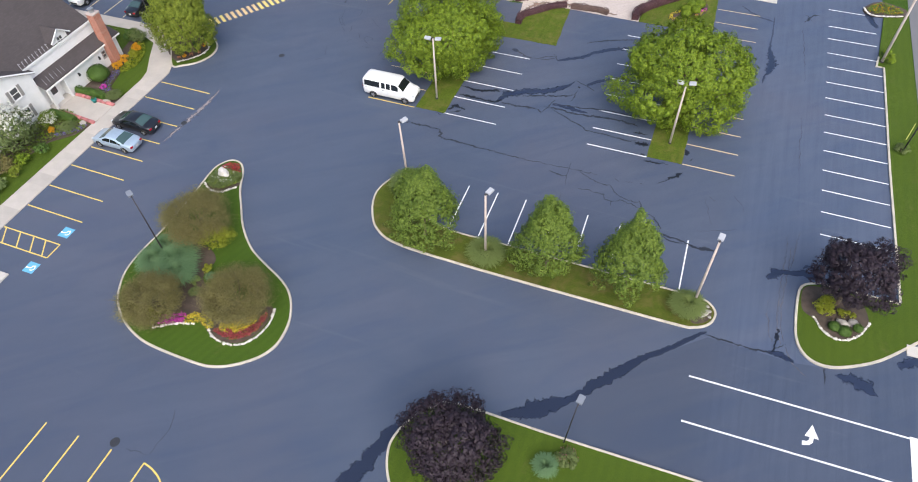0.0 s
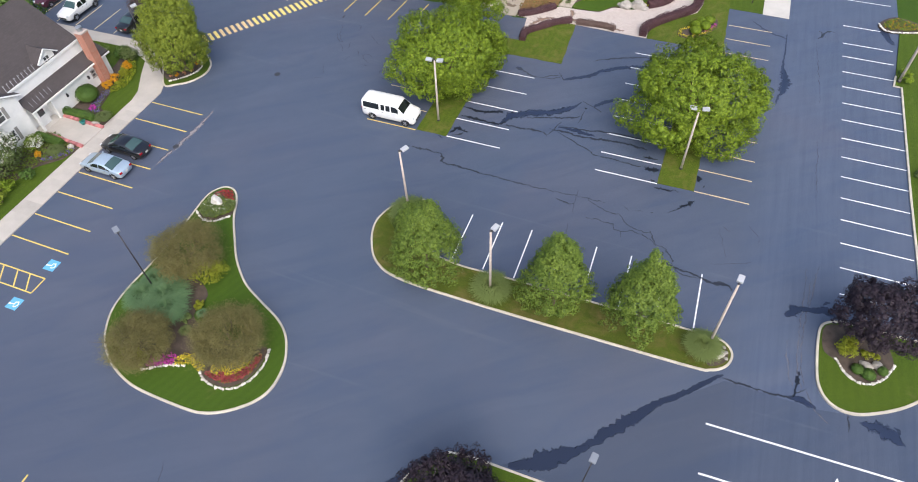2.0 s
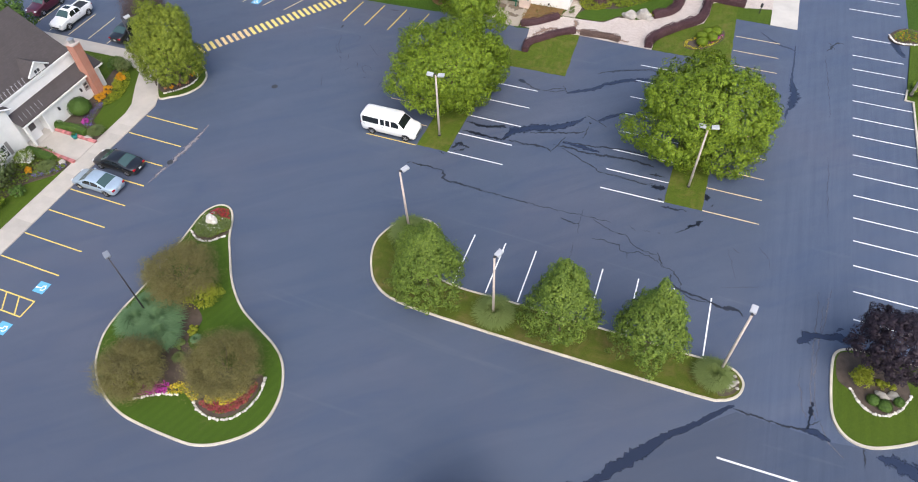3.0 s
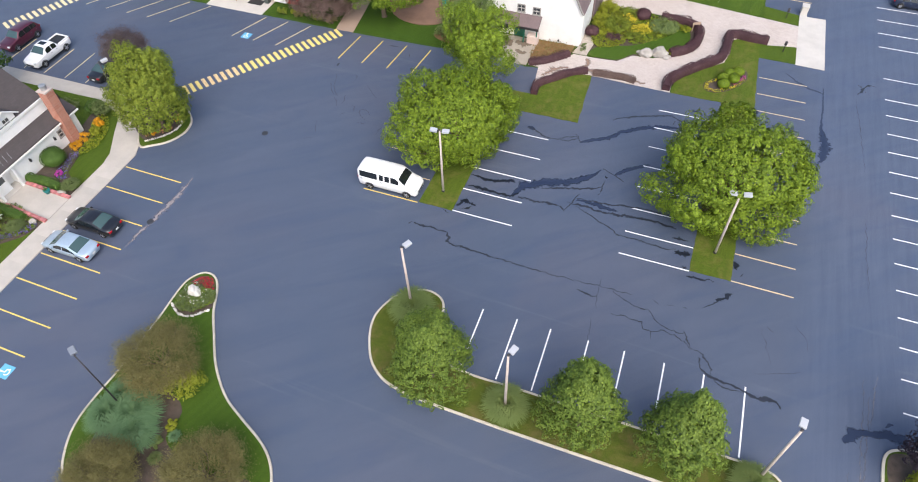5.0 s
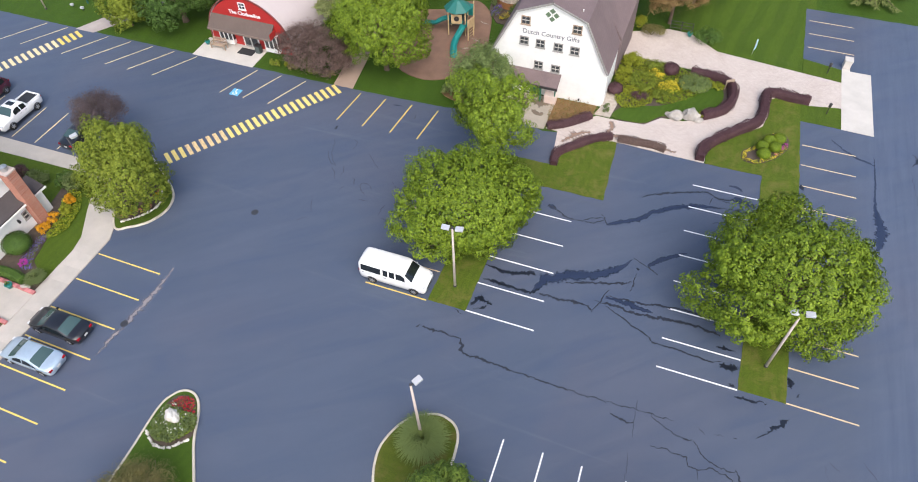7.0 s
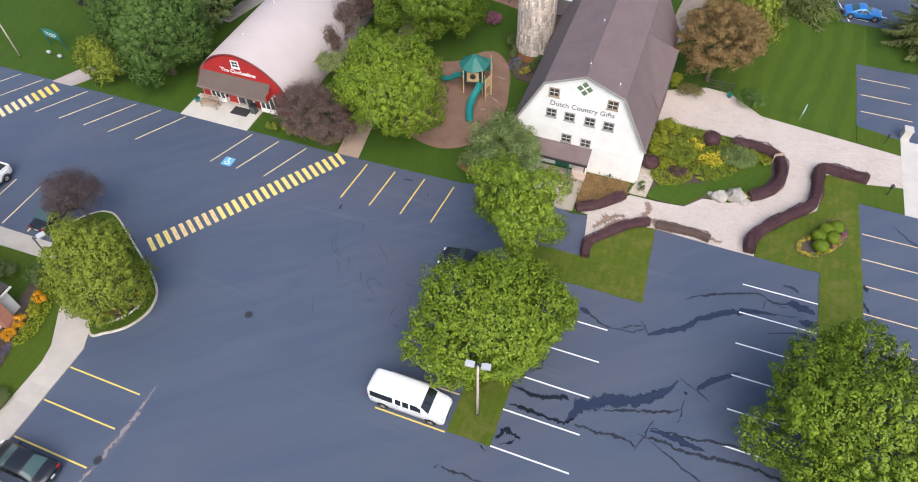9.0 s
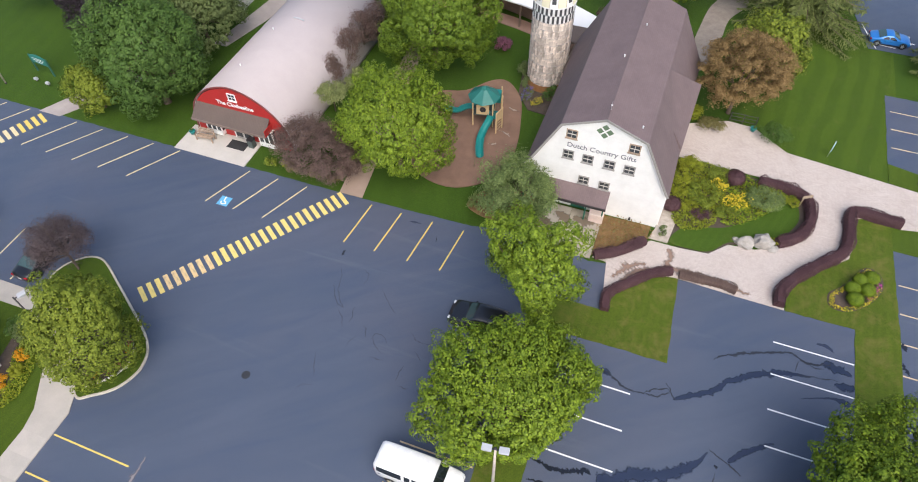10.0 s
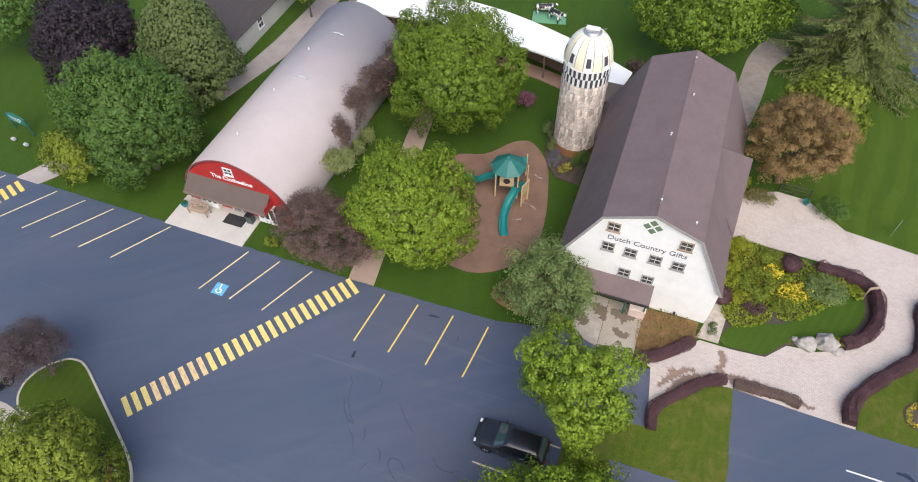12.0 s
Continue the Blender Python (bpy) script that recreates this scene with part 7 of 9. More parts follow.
flower_patch("leafy_groundcover", rounded([(-11.6, 85.0), (-9, 84.8), (-5.4, 83.9), (-6.6, 82.7), (-8.8, 80.1), (-10.6, 78.7), (-11.6, 79.2), (-11.2, 82.0)], 3), 0.5, LIME_LEAF, "mid-green leafy groundcover in the garden bed", 202, 140, 0.16, share=0.3, z0=0.03)
boulder(-8.0, 77.7, 0.95, 0.75, 0.75, 20, "large pale grey boulder at the walk", 0.05)
boulder(-9.3, 77.25, 0.8, 0.6, 0.55, 21, "large grey boulder at the walk", 0.05)
boulder(-10.1, 77.4, 0.35, 0.3, 0.3, 22, "small white stone at the walk", 0.05)
boulder(-7.2, 77.4, 0.5, 0.4, 0.25, 23, "flat grey boulder at the walk", 0.05)
shrub("lime_shrub", -7.0, 78.3, 0.8, 0.6, 0.4, LIME_LEAF, "low lime plant beside the boulders", 155, 600, 0.11)
plank = thing("hedge_sign", at(-5.0, 83.4, 0.03, 30), "small weathered plank sign in the purple hedge", "sign")
part("board", boxed(-0.45, 0.45, -0.03, 0.03, 0.85, 1.15, 0.01), BENCH_WOOD, plank)
for x in (-0.35, 0.35):
    part("post", boxed(x - 0.04, x + 0.04, -0.04, 0.04, 0.0, 0.86), BENCH_WOOD, plank)
for i, (u, v, r) in enumerate(((0.2, 76.75, 0.6), (-0.65, 76.2, 0.56), (-1.2, 75.2, 0.58), (-0.1, 75.4, 0.58), (-1.0, 74.2, 0.62))):
    clipped_ball("clipped_bush", u, v, r, 0.9, GREEN_LEAF, "round clipped green bush in the flower bed", 160 + i, "clipped bushes in the round bed")
flower_patch("yellow_ring_flowers", rounded([(-2.7, 74.3), (-1.9, 75.2), (-1.7, 74.9), (-2.3, 74.2), (-2.3, 73.4), (-1.4, 73.3), (-1.5, 73.05), (-2.65, 73.15)], 3), 0.25, YELLOW_BLOOM, "ring of yellow flowers round the bed", 166, 260, 0.09, share=0.55, z0=0.05)
flower_patch("yellow_ring_flowers", rounded([(-1.5, 73.0), (-0.9, 73.4), (0.2, 74.4), (1.0, 75.9), (0.75, 76.0), (-0.1, 74.7), (-1.0, 73.8), (-1.7, 73.4)], 3), 0.25, YELLOW_BLOOM, "yellow flowers along the bed front", 168, 220, 0.09, share=0.4, z0=0.05)
flower_patch("yellow_ring_flowers", rounded([(-2.0, 75.0), (-1.2, 76.2), (-0.6, 77.4), (0.2, 77.9), (0.2, 77.6), (-0.5, 76.9), (-1.2, 75.7), (-1.8, 74.8)], 3), 0.25, YELLOW_BLOOM, "yellow flowers behind the round bushes", 169, 220, 0.09, share=0.35, z0=0.05)
flower_patch("pink_ring_flowers", rounded([(0.2, 74.6), (0.9, 75.9), (1.1, 76.4), (0.8, 76.6), (0.4, 75.8), (-0.1, 74.7)], 3), 0.3, PINK_BLOOM, "pink flowers at the edge of the round bed", 167, 260, 0.09, share=0.6, z0=0.05)
# planting at the house
clipped_ball("clipped_bush", -58.0, 42.6, 1.1, 1.7, DEEP_LEAF, "large round clipped green bush at the house wall", 170)
hedge([(-58.8, 39.95), (-57.0, 40.2), (-55.2, 40.0)], 0.8, 0.75, DEEP_LEAF, "clipped green hedge along the porch walk", 171)
grass_tuft(-54.4, 40.5, 0.95, 0.8, GREY_LEAF, "grey-green grass clump at the sidewalk", 172, 1300)
shrub("pink_perennial", -56.6, 41.4, 0.5, 0.5, 0.5, PINK_BLOOM, "magenta flowering plant in the bed", 173, 600, 0.10)
flower_patch("leafy_groundcover", rounded([(-56.9, 44.2), (-55.9, 45.6), (-56.6, 48.2), (-58.2, 49.8), (-58.9, 48.8), (-57.6, 46.4)], 3), 0.35, LIME_LEAF, "lime-green leafy border before the orange flowers", 191, 190, 0.13, share=0.4, z0=0.06)
flower_patch("mixed_border", rounded([(-59.2, 36.4), (-54.2, 36.0), (-54.6, 34.4), (-56.2, 32.4), (-57.0, 27.5), (-59.2, 24.4)], 3), 0.45, GREY_LEAF, "mixed green border plants before the house gable", 192, 90, 0.15, share=0.4, z0=0.06)
flower_patch("violet_flowers", rounded([(-56.6, 41.0), (-55.6, 41.2), (-56.4, 42.4), (-56.9, 44.4), (-57.4, 44.2), (-57.2, 42.4)], 3), 0.4, VIOLET_BLOOM, "violet flowers along the bed edge", 174, 200, 0.1, share=0.6, z0=0.08)
shrub("orange_flowers", -57.6, 44.9, 0.75, 0.8, 0.8, ORANGE_BLOOM, "orange flowering clump at the chimney", 175, 1300, 0.10)
shrub("orange_flowers", -57.8, 48.4, 0.75, 0.7, 0.9, ORANGE_BLOOM, "orange flowering clump at the house corner", 176, 1200, 0.10)
shrub("orange_flowers", -57.7, 46.1, 0.7, 0.8, 0.8, ORANGE_BLOOM, "orange flowering clump beside the house wall", 177, 1000, 0.10)
shrub("lime_shrub", -57.3, 47.2, 0.7, 0.8, 0.8, LIME_LEAF, "bright green clump between the orange flowers", 201, 1000, 0.12)
shrub("house_shrub", -59.6, 50.0, 1.3, 1.2, 1.4, DEEP_LEAF, "dark green shrub behind the house corner", 178, 1700, 0.13)
shrub("house_shrub", -62.5, 49.6, 1.6, 1.0, 1.2, GREY_LEAF, "grey-green shrub behind the house", 179, 1700, 0.13)
hedge([(-58.9, 36.15), (-57.0, 36.1), (-55.6, 36.0)], 0.8, 0.75, DEEP_LEAF, "clipped green hedge before the gable", 180)
shrub("white_flowering_shrub", -57.6, 34.8, 1.1, 1.1, 1.6, WHITE_BLOOM, "shrub covered with white flowers before the gable", 181, 900, 0.12)
shrub("leafy_shrub", -57.6, 34.8, 1.15, 1.15, 1.6, GREEN_LEAF, "green shrub among the white flowers", 182, 1500, 0.13)
grass_tuft(-55.4, 34.9, 0.9, 0.8, GREY_LEAF, "grey-green grass clump beside the violet flowers", 183, 1200)
flower_patch("violet_flowers", rounded([(-54.2, 36.0), (-53.9, 35.2), (-55.4, 33.6), (-56.1, 33.7), (-55.0, 35.0)], 3), 0.4, VIOLET_BLOOM, "violet flowers along the sidewalk bed", 184, 200, 0.1, share=0.6, z0=0.08)
shrub("orange_flowers", -56.6, 33.9, 0.5, 0.5, 0.7, ORANGE_BLOOM, "small orange flowering clump", 185, 600, 0.10)
tree("hydrangea_tree", -58.2, 31.0, 0.04, 2.2, 2.4, 2.2, 1.6, GREY_LEAF, "large shrub with grey-white flower heads at the gable", 120, 46, 0.2, 0.5, 186, trunk=0.08, category="shrub", low=-0.8)
tree("hydrangea_tree", -58.6, 31.4, 0.04, 2.5, 2.1, 2.0, 1.6, WHITE_BLOOM, "large shrub covered in white flower heads", 60, 30, 0.2, 0.45, 187, trunk=0.06, category="shrub", low=-0.5)
shrub("house_shrub", -57.0, 27.4, 1.4, 2.4, 1.3, OLIVE_LEAF, "olive and brown mixed shrubs along the house", 188, 2600, 0.14)
shrub("house_shrub", -56.2, 23.8, 1.5, 2.2, 1.2, GREEN_LEAF, "green shrubs along the sidewalk lawn", 189, 2600, 0.14)
for i, (u, v, r, lf) in enumerate(((-55.4, 31.4, 0.9, DEEP_LEAF), (-56.0, 29.6, 1.0, GREEN_LEAF), (-55.5, 26.0, 1.1, SAGE_LEAF), (-55.2, 22.0, 1.2, GREEN_LEAF), (-57.6, 21.0, 1.4, DEEP_LEAF), (-55.3, 28.0, 0.8, YELLOW_LEAF))):
    shrub("house_shrub", u, v, r, r * 1.1, 0.9 + 0.1 * (i % 3), lf, "leafy green shrub along the sidewalk lawn", 195 + i, int(1400 * r * r), 0.12, "shrubs along the sidewalk")
tree("broadleaf_tree", -72.4, 49.4, 0.04, 3.4, 2.6, 2.4, 2.8, DEEP_LEAF, "dark green tree behind the white house", 220, 179, 0.252, 0.94, 190, trunk=0.2)

# ---- buildings ----
def window_unit(parent, m, w, h, trim, bars=(1, 1), glass=GLASS, sill=True, name="window"):
    """A window in a wall: x across, z up, y outwards (negative); frame, glazing bars and panes."""
    f = bmesh.new()
    t = 0.09
    for q in ((-w / 2, w / 2, h / 2 - t, h / 2), (-w / 2, w / 2, -h / 2, -h / 2 + t)):
        box(f, q[0], q[1], -0.05, 0.03, q[2], q[3])
    for x in (-w / 2, w / 2 - t):
        box(f, x, x + t, -0.05, 0.03, -h / 2 + t, h / 2 - t)
    ob = part(name, f, trim, parent, m=m)
    bar = bmesh.new()
    for i in range(1, bars[0] + 1):
        x = -w / 2 + w * i / (bars[0] + 1)
        box(bar, x - 0.02, x + 0.02, -0.03, 0.02, -h / 2 + t, h / 2 - t)
    for i in range(1, bars[1] + 1):
        z = -h / 2 + h * i / (bars[1] + 1)
        box(bar, -w / 2 + t, w / 2 - t, -0.032, 0.018, z - 0.035, z + 0.035)
    part("glazing_bars", bar, trim if trim is TRIM else CONCRETE, ob)
    part("pane", boxed(-w / 2 + t, w / 2 - t, -0.012, 0.004, -h / 2 + t, h / 2 - t), glass, ob)
    if sill:
        part("sill", boxed(-w / 2 - 0.06, w / 2 + 0.06, -0.1, 0.0, -h / 2 - 0.06, -h / 2), trim, ob)
    return ob


def word_mesh(words, size, bold=0.002):
    cu = bpy.data.curves.new("letters", "FONT")
    cu.offset = bold
    cu.body, cu.size, cu.extrude, cu.align_x, cu.align_y = words, size, 0.012, "LEFT", "CENTER"
    tmp = bpy.data.objects.new("letters", cu)
    me = bpy.data.meshes.new_from_object(tmp)
    bpy.data.objects.remove(tmp)
    return me


def lettering(words, size, parent, m, material, width, bold=0.002):
    """Words in the built-in font, a mesh for each letter, spread over the given width."""
    def right(me):
        return max((q.co.x for q in me.vertices), default=0.0)

    def left(me):
        return min((q.co.x for q in me.vertices), default=0.0)

    k = width / right(word_mesh(words, size, bold))
    for i, ch in enumerate(words):
        if ch != " ":
            me = word_mesh(ch, size, bold)
            x = right(word_mesh(words[:i + 1], size, bold)) - right(me)
            part("letter", me, material, parent, m=m @ pose(x * k - width / 2, 0, 0) @ Matrix.Diagonal((k, max(k, 1.0), 1, 1)))


def roof_slab(pts, y0, y1, thick):
    """A roof skin over a line of (x, z) points, carried along y."""
    p = np.array(pts, float)
    way = np.gradient(p, axis=0)
    way /= np.linalg.norm(way, axis=1, keepdims=True)
    low = p - np.stack([-way[:, 1], way[:, 0]], 1) * thick
    return extrude_profile(bmesh.new(), [tuple(q) for q in p] + [tuple(q) for q in low[::-1]], y0, y1)


# the white gambrel barn
BARN = thing("gambrel_barn", at(-22.25, 76.6, 0), "white gambrel barn with brown shingle roof and black lettering", "barn")
half, deep = 5.72, 18.4
gable = [(-half, -0.35), (half, -0.35), (half, 4.0), (3.3, 8.75), (0, 10.1), (-3.3, 8.75), (-half, 4.0)]
part("front_wall", extrude_profile(bmesh.new(), gable, 0.0, 0.25), WHITE_SIDING, BARN, "white clapboard gable wall")
part("back_wall", extrude_profile(bmesh.new(), gable, deep - 0.25, deep), WHITE_SIDING, BARN)
for s in (-1, 1):
    part("side_wall", boxed(s * half - 0.125, s * half + 0.125, 0.25, deep - 0.25, -0.35, 4.0), WHITE_SIDING, BARN)
    part("lower_roof", roof_slab([(s * 5.98, 3.9), (s * 5.75, 4.25), (s * 3.36, 8.92)][::-s], -0.22, deep + 0.22, 0.14), ROOF_BROWN, BARN)
    part("upper_roof", roof_slab([(s * 3.38, 8.93), (s * 0.0, 10.32)][::-s], -0.22, deep + 0.22, 0.14), ROOF_BROWN, BARN)
    part("rake_trim", roof_slab([(s * 5.99, 3.93), (s * 5.76, 4.27), (s * 3.38, 8.94), (0, 10.33)][::-s], -0.26, -0.22, 0.2), GREY_TRIM, BARN)
part("ridge_cap", roof_slab([(-0.16, 10.27), (0, 10.35), (0.16, 10.27)], -0.2, deep + 0.2, 0.03), ROOF_BROWN, BARN)
bm = bmesh.new()
quad = [(3.36, 9.4, 8.86), (6.35, 12.6, 5.7), (6.05, 5.6, 4.1), (4.6, 5.6, 6.4)]
top = [bm.verts.new(q) for q in quad]
low = [bm.verts.new((q[0], q[1], -0.3)) for q in quad]
bm.faces.new(top)
for i in range(4):
    bm.faces.new((top[i], top[(i + 1) % 4], low[(i + 1) % 4], low[i]))
part("side_wing", bm, ROOF_BROWN, BARN, "shingled side wing with a sloping roof")
for x, z in ((-2.45, 8.0), (2.45, 7.95), (-2.5, 5.85), (-0.9, 5.8), (0.85, 5.75), (2.45, 5.7), (-0.92, 3.4), (0.8, 3.3)):
    window_unit(BARN, pose(x, -0.02, z), 0.9, 0.88, GREY_TRIM if z < 7 else BENCH_WOOD, (1, 1))
star = part("barn_star", boxed(-0.02, 0.02, -0.02, -0.01, -0.02, 0.02, m=pose(0, 0, 8.95)), GREY_TRIM, BARN, "green diamond of four painted squares")
for dx, dz in ((-0.38, 0), (0.38, 0), (0, 0.40), (0, -0.40)):
    part("painted_square", boxed(-0.2, 0.2, -0.04, -0.005, -0.2, 0.2, m=pose(dx, 0, 8.95 + dz, 0, 45, 0)), surface("sage_green_paint", (0.13, 0.20, 0.12), 0.6), star)
lettering("Dutch Country Gifts", 0.44, BARN, pose(0.02, -0.012, 6.85, 90, 0, 0), BLACK_TEXT, 5.5, 0.0)
# the low shed behind it, beside the silo
shed = part("rear_shed", boxed(-7.4, -3.6, 18.5, 21.2, -0.3, 3.1), surface("brown_shed_boards", (0.20, 0.14, 0.115), 0.85, vary=0.3, big=1.5), BARN, "low brown shed behind the barn")
part("shed_roof", boxed(-7.6, -3.4, 18.45, 21.4, 3.1, 3.3), ROOF_AWNING, shed)
part("link_roof", boxed(-6.3, -5.86, 13.6, 18.44, 3.05, 3.25), ROOF_AWNING, shed)
part("link_wall", boxed(-6.25, -5.88, 13.65, 18.4, -0.3, 3.05), ROOF_AWNING, shed)
# its entrance canopy
aw = bmesh.new()
box(aw, -6.0, 1.45, -1.35, 0.0, 0, 0.14)
for q in aw.verts:
    q.co.z += 1.9 + (q.co.y + 1.35) * 0.55
canopy = part("canopy", aw, ROOF_BROWN, BARN, "brown shingled entrance canopy")
part("fascia", boxed(-6.02, 1.47, -1.4, -1.35, 1.76, 2.02), DARK_METAL, canopy)
for x in (-5.6, -3.1, -0.2, 1.25):
    part("post", boxed(x - 0.06, x + 0.06, -1.28, -1.16, 0.0, 1.9), GREEN_PAINT, canopy)
door = part("door", boxed(-1.6, -0.4, -0.06, 0.0, 0.0, 2.05), GREEN_PAINT, BARN, "green painted door")
part("door_pane", boxed(-1.4, -0.6, -0.075, -0.06, 1.1, 1.85), GLASS, door)
part("side_light", boxed(-4.8, -2.2, -0.05, 0.0, 0.6, 2.0), GLASS, BARN, "dark shop window")
part("flood_lamp", boxed(3.4, 3.55, -0.2, 0.0, 0.25, 0.4), BLACK_TRIM, BARN)
for x, y, z in ((0.0, 0.9, 10.3), (0.0, 16.9, 10.3)):
    rod = part("lightning_rod", tube(bmesh.new(), [(x, y, z), (x, y, z + 0.9)], [0.02, 0.008], 6), GALV, BARN)
    part("rod_ball", lathe(bmesh.new(), [(0.01, z + 0.42), (0.07, z + 0.47), (0.07, z + 0.53), (0.01, z + 0.58)], 10), TRIM, rod, m=pose(x, y, 0))
for x, y in ((-0.4, 8.0), (2.6, 1.0), (0.5, 13.0)):
    z = 10.32 - abs(x) * 0.415
    part("roof_vent", lathe(bmesh.new(), [(0.05, 0.0), (0.05, 0.16), (0.07, 0.165), (0.07, 0.20), (0.015, 0.22)], 10), TRIM, BARN, m=pose(x, y, z))

# the silo
SILO = thing("silo", at(-30.5, 92.3, 0), "tall stave silo with checkered band and cream dome", "silo")
R_SILO, STAVES, ROW = 1.95, 56, 0.78
part("drum", lathe(bmesh.new(), [(R_SILO - 0.1, 0.0), (R_SILO - 0.1, 10.0)], 48), STAVE, SILO, smooth=True)
bm = bmesh.new()
ang = 2 * math.pi / STAVES * 0.94
for a in (0, 1):
    for k in range(4):
        t = -ang / 2 + ang * k / 3
        rr = R_SILO if a else R_SILO - 0.12
        for z in (0.01, ROW - 0.012):
            bm.verts.new((rr * math.cos(t), rr * math.sin(t), z))
bm.verts.ensure_lookup_table()
vv = bm.verts
for k in range(3):
    bm.faces.new((vv[8 + 2 * k], vv[10 + 2 * k], vv[11 + 2 * k], vv[9 + 2 * k]))
    bm.faces.new((vv[9 + 2 * k], vv[11 + 2 * k], vv[3 + 2 * k], vv[1 + 2 * k]))
    bm.faces.new((vv[2 * k], vv[2 + 2 * k], vv[10 + 2 * k], vv[8 + 2 * k]))
bm.faces.new((vv[0], vv[8], vv[9], vv[1]))
bm.faces.new((vv[6], vv[7], vv[15], vv[14]))
stave_mesh = mesh_of(bm, "stave")
stave_mesh.materials.append(STAVE)
white_stave, black_stave = stave_mesh.copy(), stave_mesh.copy()
white_stave.materials.clear(), black_stave.materials.clear()
white_stave.materials.append(SILO_WHITE), black_stave.materials.append(SILO_BLACK)
rear = bmesh.new()
for r in range(12):
    for k in range(STAVES):
        me = stave_mesh if r < 10 else white_stave if (k + r) % 2 else black_stave
        turn = 360 / STAVES * (k + 0.5 * (r % 2) * (r < 10))
        m = pose(0, 0, 0.15 + r * ROW + (rng.uniform(-0.3, 0.3) * ROW if 0 < r < 9 else 0), 0, 0, turn) @ Matrix.Diagonal((1 + rng.uniform(-0.014, 0.014),) * 2 + (1, 1))
        if not 190 < turn < 350 and r < 10:
            first = len(rear.verts)
            rear.from_mesh(stave_mesh)
            rear.verts.ensure_lookup_table()
            bmesh.ops.transform(rear, matrix=m, verts=rear.verts[first:])
        else:
            part("stave", me, None, SILO, m=m)
tagged(part("rear_staves", rear, STAVE, SILO), kind="stuff")
for r in range(1, 13):
    part("hoop", lathe(bmesh.new(), [(R_SILO + 0.005, -0.012), (R_SILO + 0.03, 0.0), (R_SILO + 0.005, 0.012)], 40, cap=False), GALV, SILO, m=pose(0, 0, 0.15 + r * ROW))
part("rusty_base", lathe(bmesh.new(), [(R_SILO + 0.04, 0.0), (R_SILO + 0.04, 0.85)], 40), RUST, SILO, "rust-brown base ring")
zd, hd = 0.15 + 12 * ROW, 2.55
for k in range(16):
    a0, a1 = 2 * math.pi * k / 16, 2 * math.pi * (k + 1) / 16
    bm = bmesh.new()
    rows = []
    for f in np.linspace(0, 1, 9):
        rr, z = (R_SILO + 0.06) * math.cos(f * 1.30) ** 0.85, hd * math.sin(f * 1.30) / math.sin(1.30)
        rows.append([bm.verts.new((rr * math.cos(a), rr * math.sin(a), z)) for a in (a0 + 0.012, (a0 + a1) / 2, a1 - 0.012)])
    for p, q in zip(rows, rows[1:]):
        for j in (0, 1):
            bm.faces.new((p[j], p[j + 1], q[j + 1], q[j]))
    gore = part("dome_panel", bm, CREAM if k % 2 else SILO_WHITE, SILO, smooth=True, m=pose(0, 0, zd))
    if k % 2 == 0:
        bm = bmesh.new()
        rows = []
        for f in (0.13, 0.25, 0.37):
            rr, z = (R_SILO + 0.085) * math.cos(f * 1.30) ** 0.85, hd * math.sin(f * 1.30) / math.sin(1.30)
            rows.append([bm.verts.new((rr * math.cos(a), rr * math.sin(a), z)) for a in (a0 + 0.10, (a0 + a1) / 2, a1 - 0.10)])
        for p, q in zip(rows, rows[1:]):
            for j in (0, 1):
                bm.faces.new((p[j], p[j + 1], q[j + 1], q[j]))
        part("dark_panel", bm, SILO_BLACK, gore)
part("dome_ring", lathe(bmesh.new(), [(R_SILO + 0.03, zd - 0.06), (R_SILO + 0.1, zd - 0.03), (R_SILO + 0.1, zd + 0.03), (R_SILO + 0.03, zd + 0.06)], 40, cap=False), SILO_WHITE, SILO)
cap = part("dome_cap", lathe(bmesh.new(), [(0.75, zd + hd - 0.22), (0.75, zd + hd), (0.55, zd + hd + 0.14), (0.1, zd + hd + 0.2)], 24), GALV, SILO, "grey metal dome cap")
part("vent_hood", boxed(-0.55, 0.55, -0.14, 0.14, zd + hd + 0.18, zd + hd + 0.42, 0.03), TRIM, cap)
part("vane_rod", tube(bmesh.new(), [(0.5, 0, zd + hd + 0.3), (1.1, 0.1, zd + hd + 0.4)], 0.015, 5), GALV, cap)

# the red arched building
RED = thing("arched_red_barn", at(-55.1, 74.3, 0), "red building with white gothic-arch roof and brown awning", "barn")
ARCH = [(-5.05, 0.0), (-4.85, 2.1), (-4.2, 3.55), (-3.0, 4.75), (-1.6, 5.52), (0, 5.86), (1.6, 5.52), (3.0, 4.75), (4.2, 3.55), (4.85, 2.1), (5.05, 0.0)]
arch = rounded(ARCH, 4, False)
part("front_wall", extrude_profile(bmesh.new(), arch, 0.0, 0.2), RED_SIDING, RED, "red board front wall")
part("back_wall", extrude_profile(bmesh.new(), arch, 23.8, 24.0), surface("dull_red_boards", (0.36, 0.12, 0.11), 0.7), RED)
part("roof", roof_slab([(x * 1.02, z * 1.02) for x, z in arch][::-1], 0.05, 24.1, 0.12), ROOF_WHITE, RED, "smooth white arched roof", smooth=True)
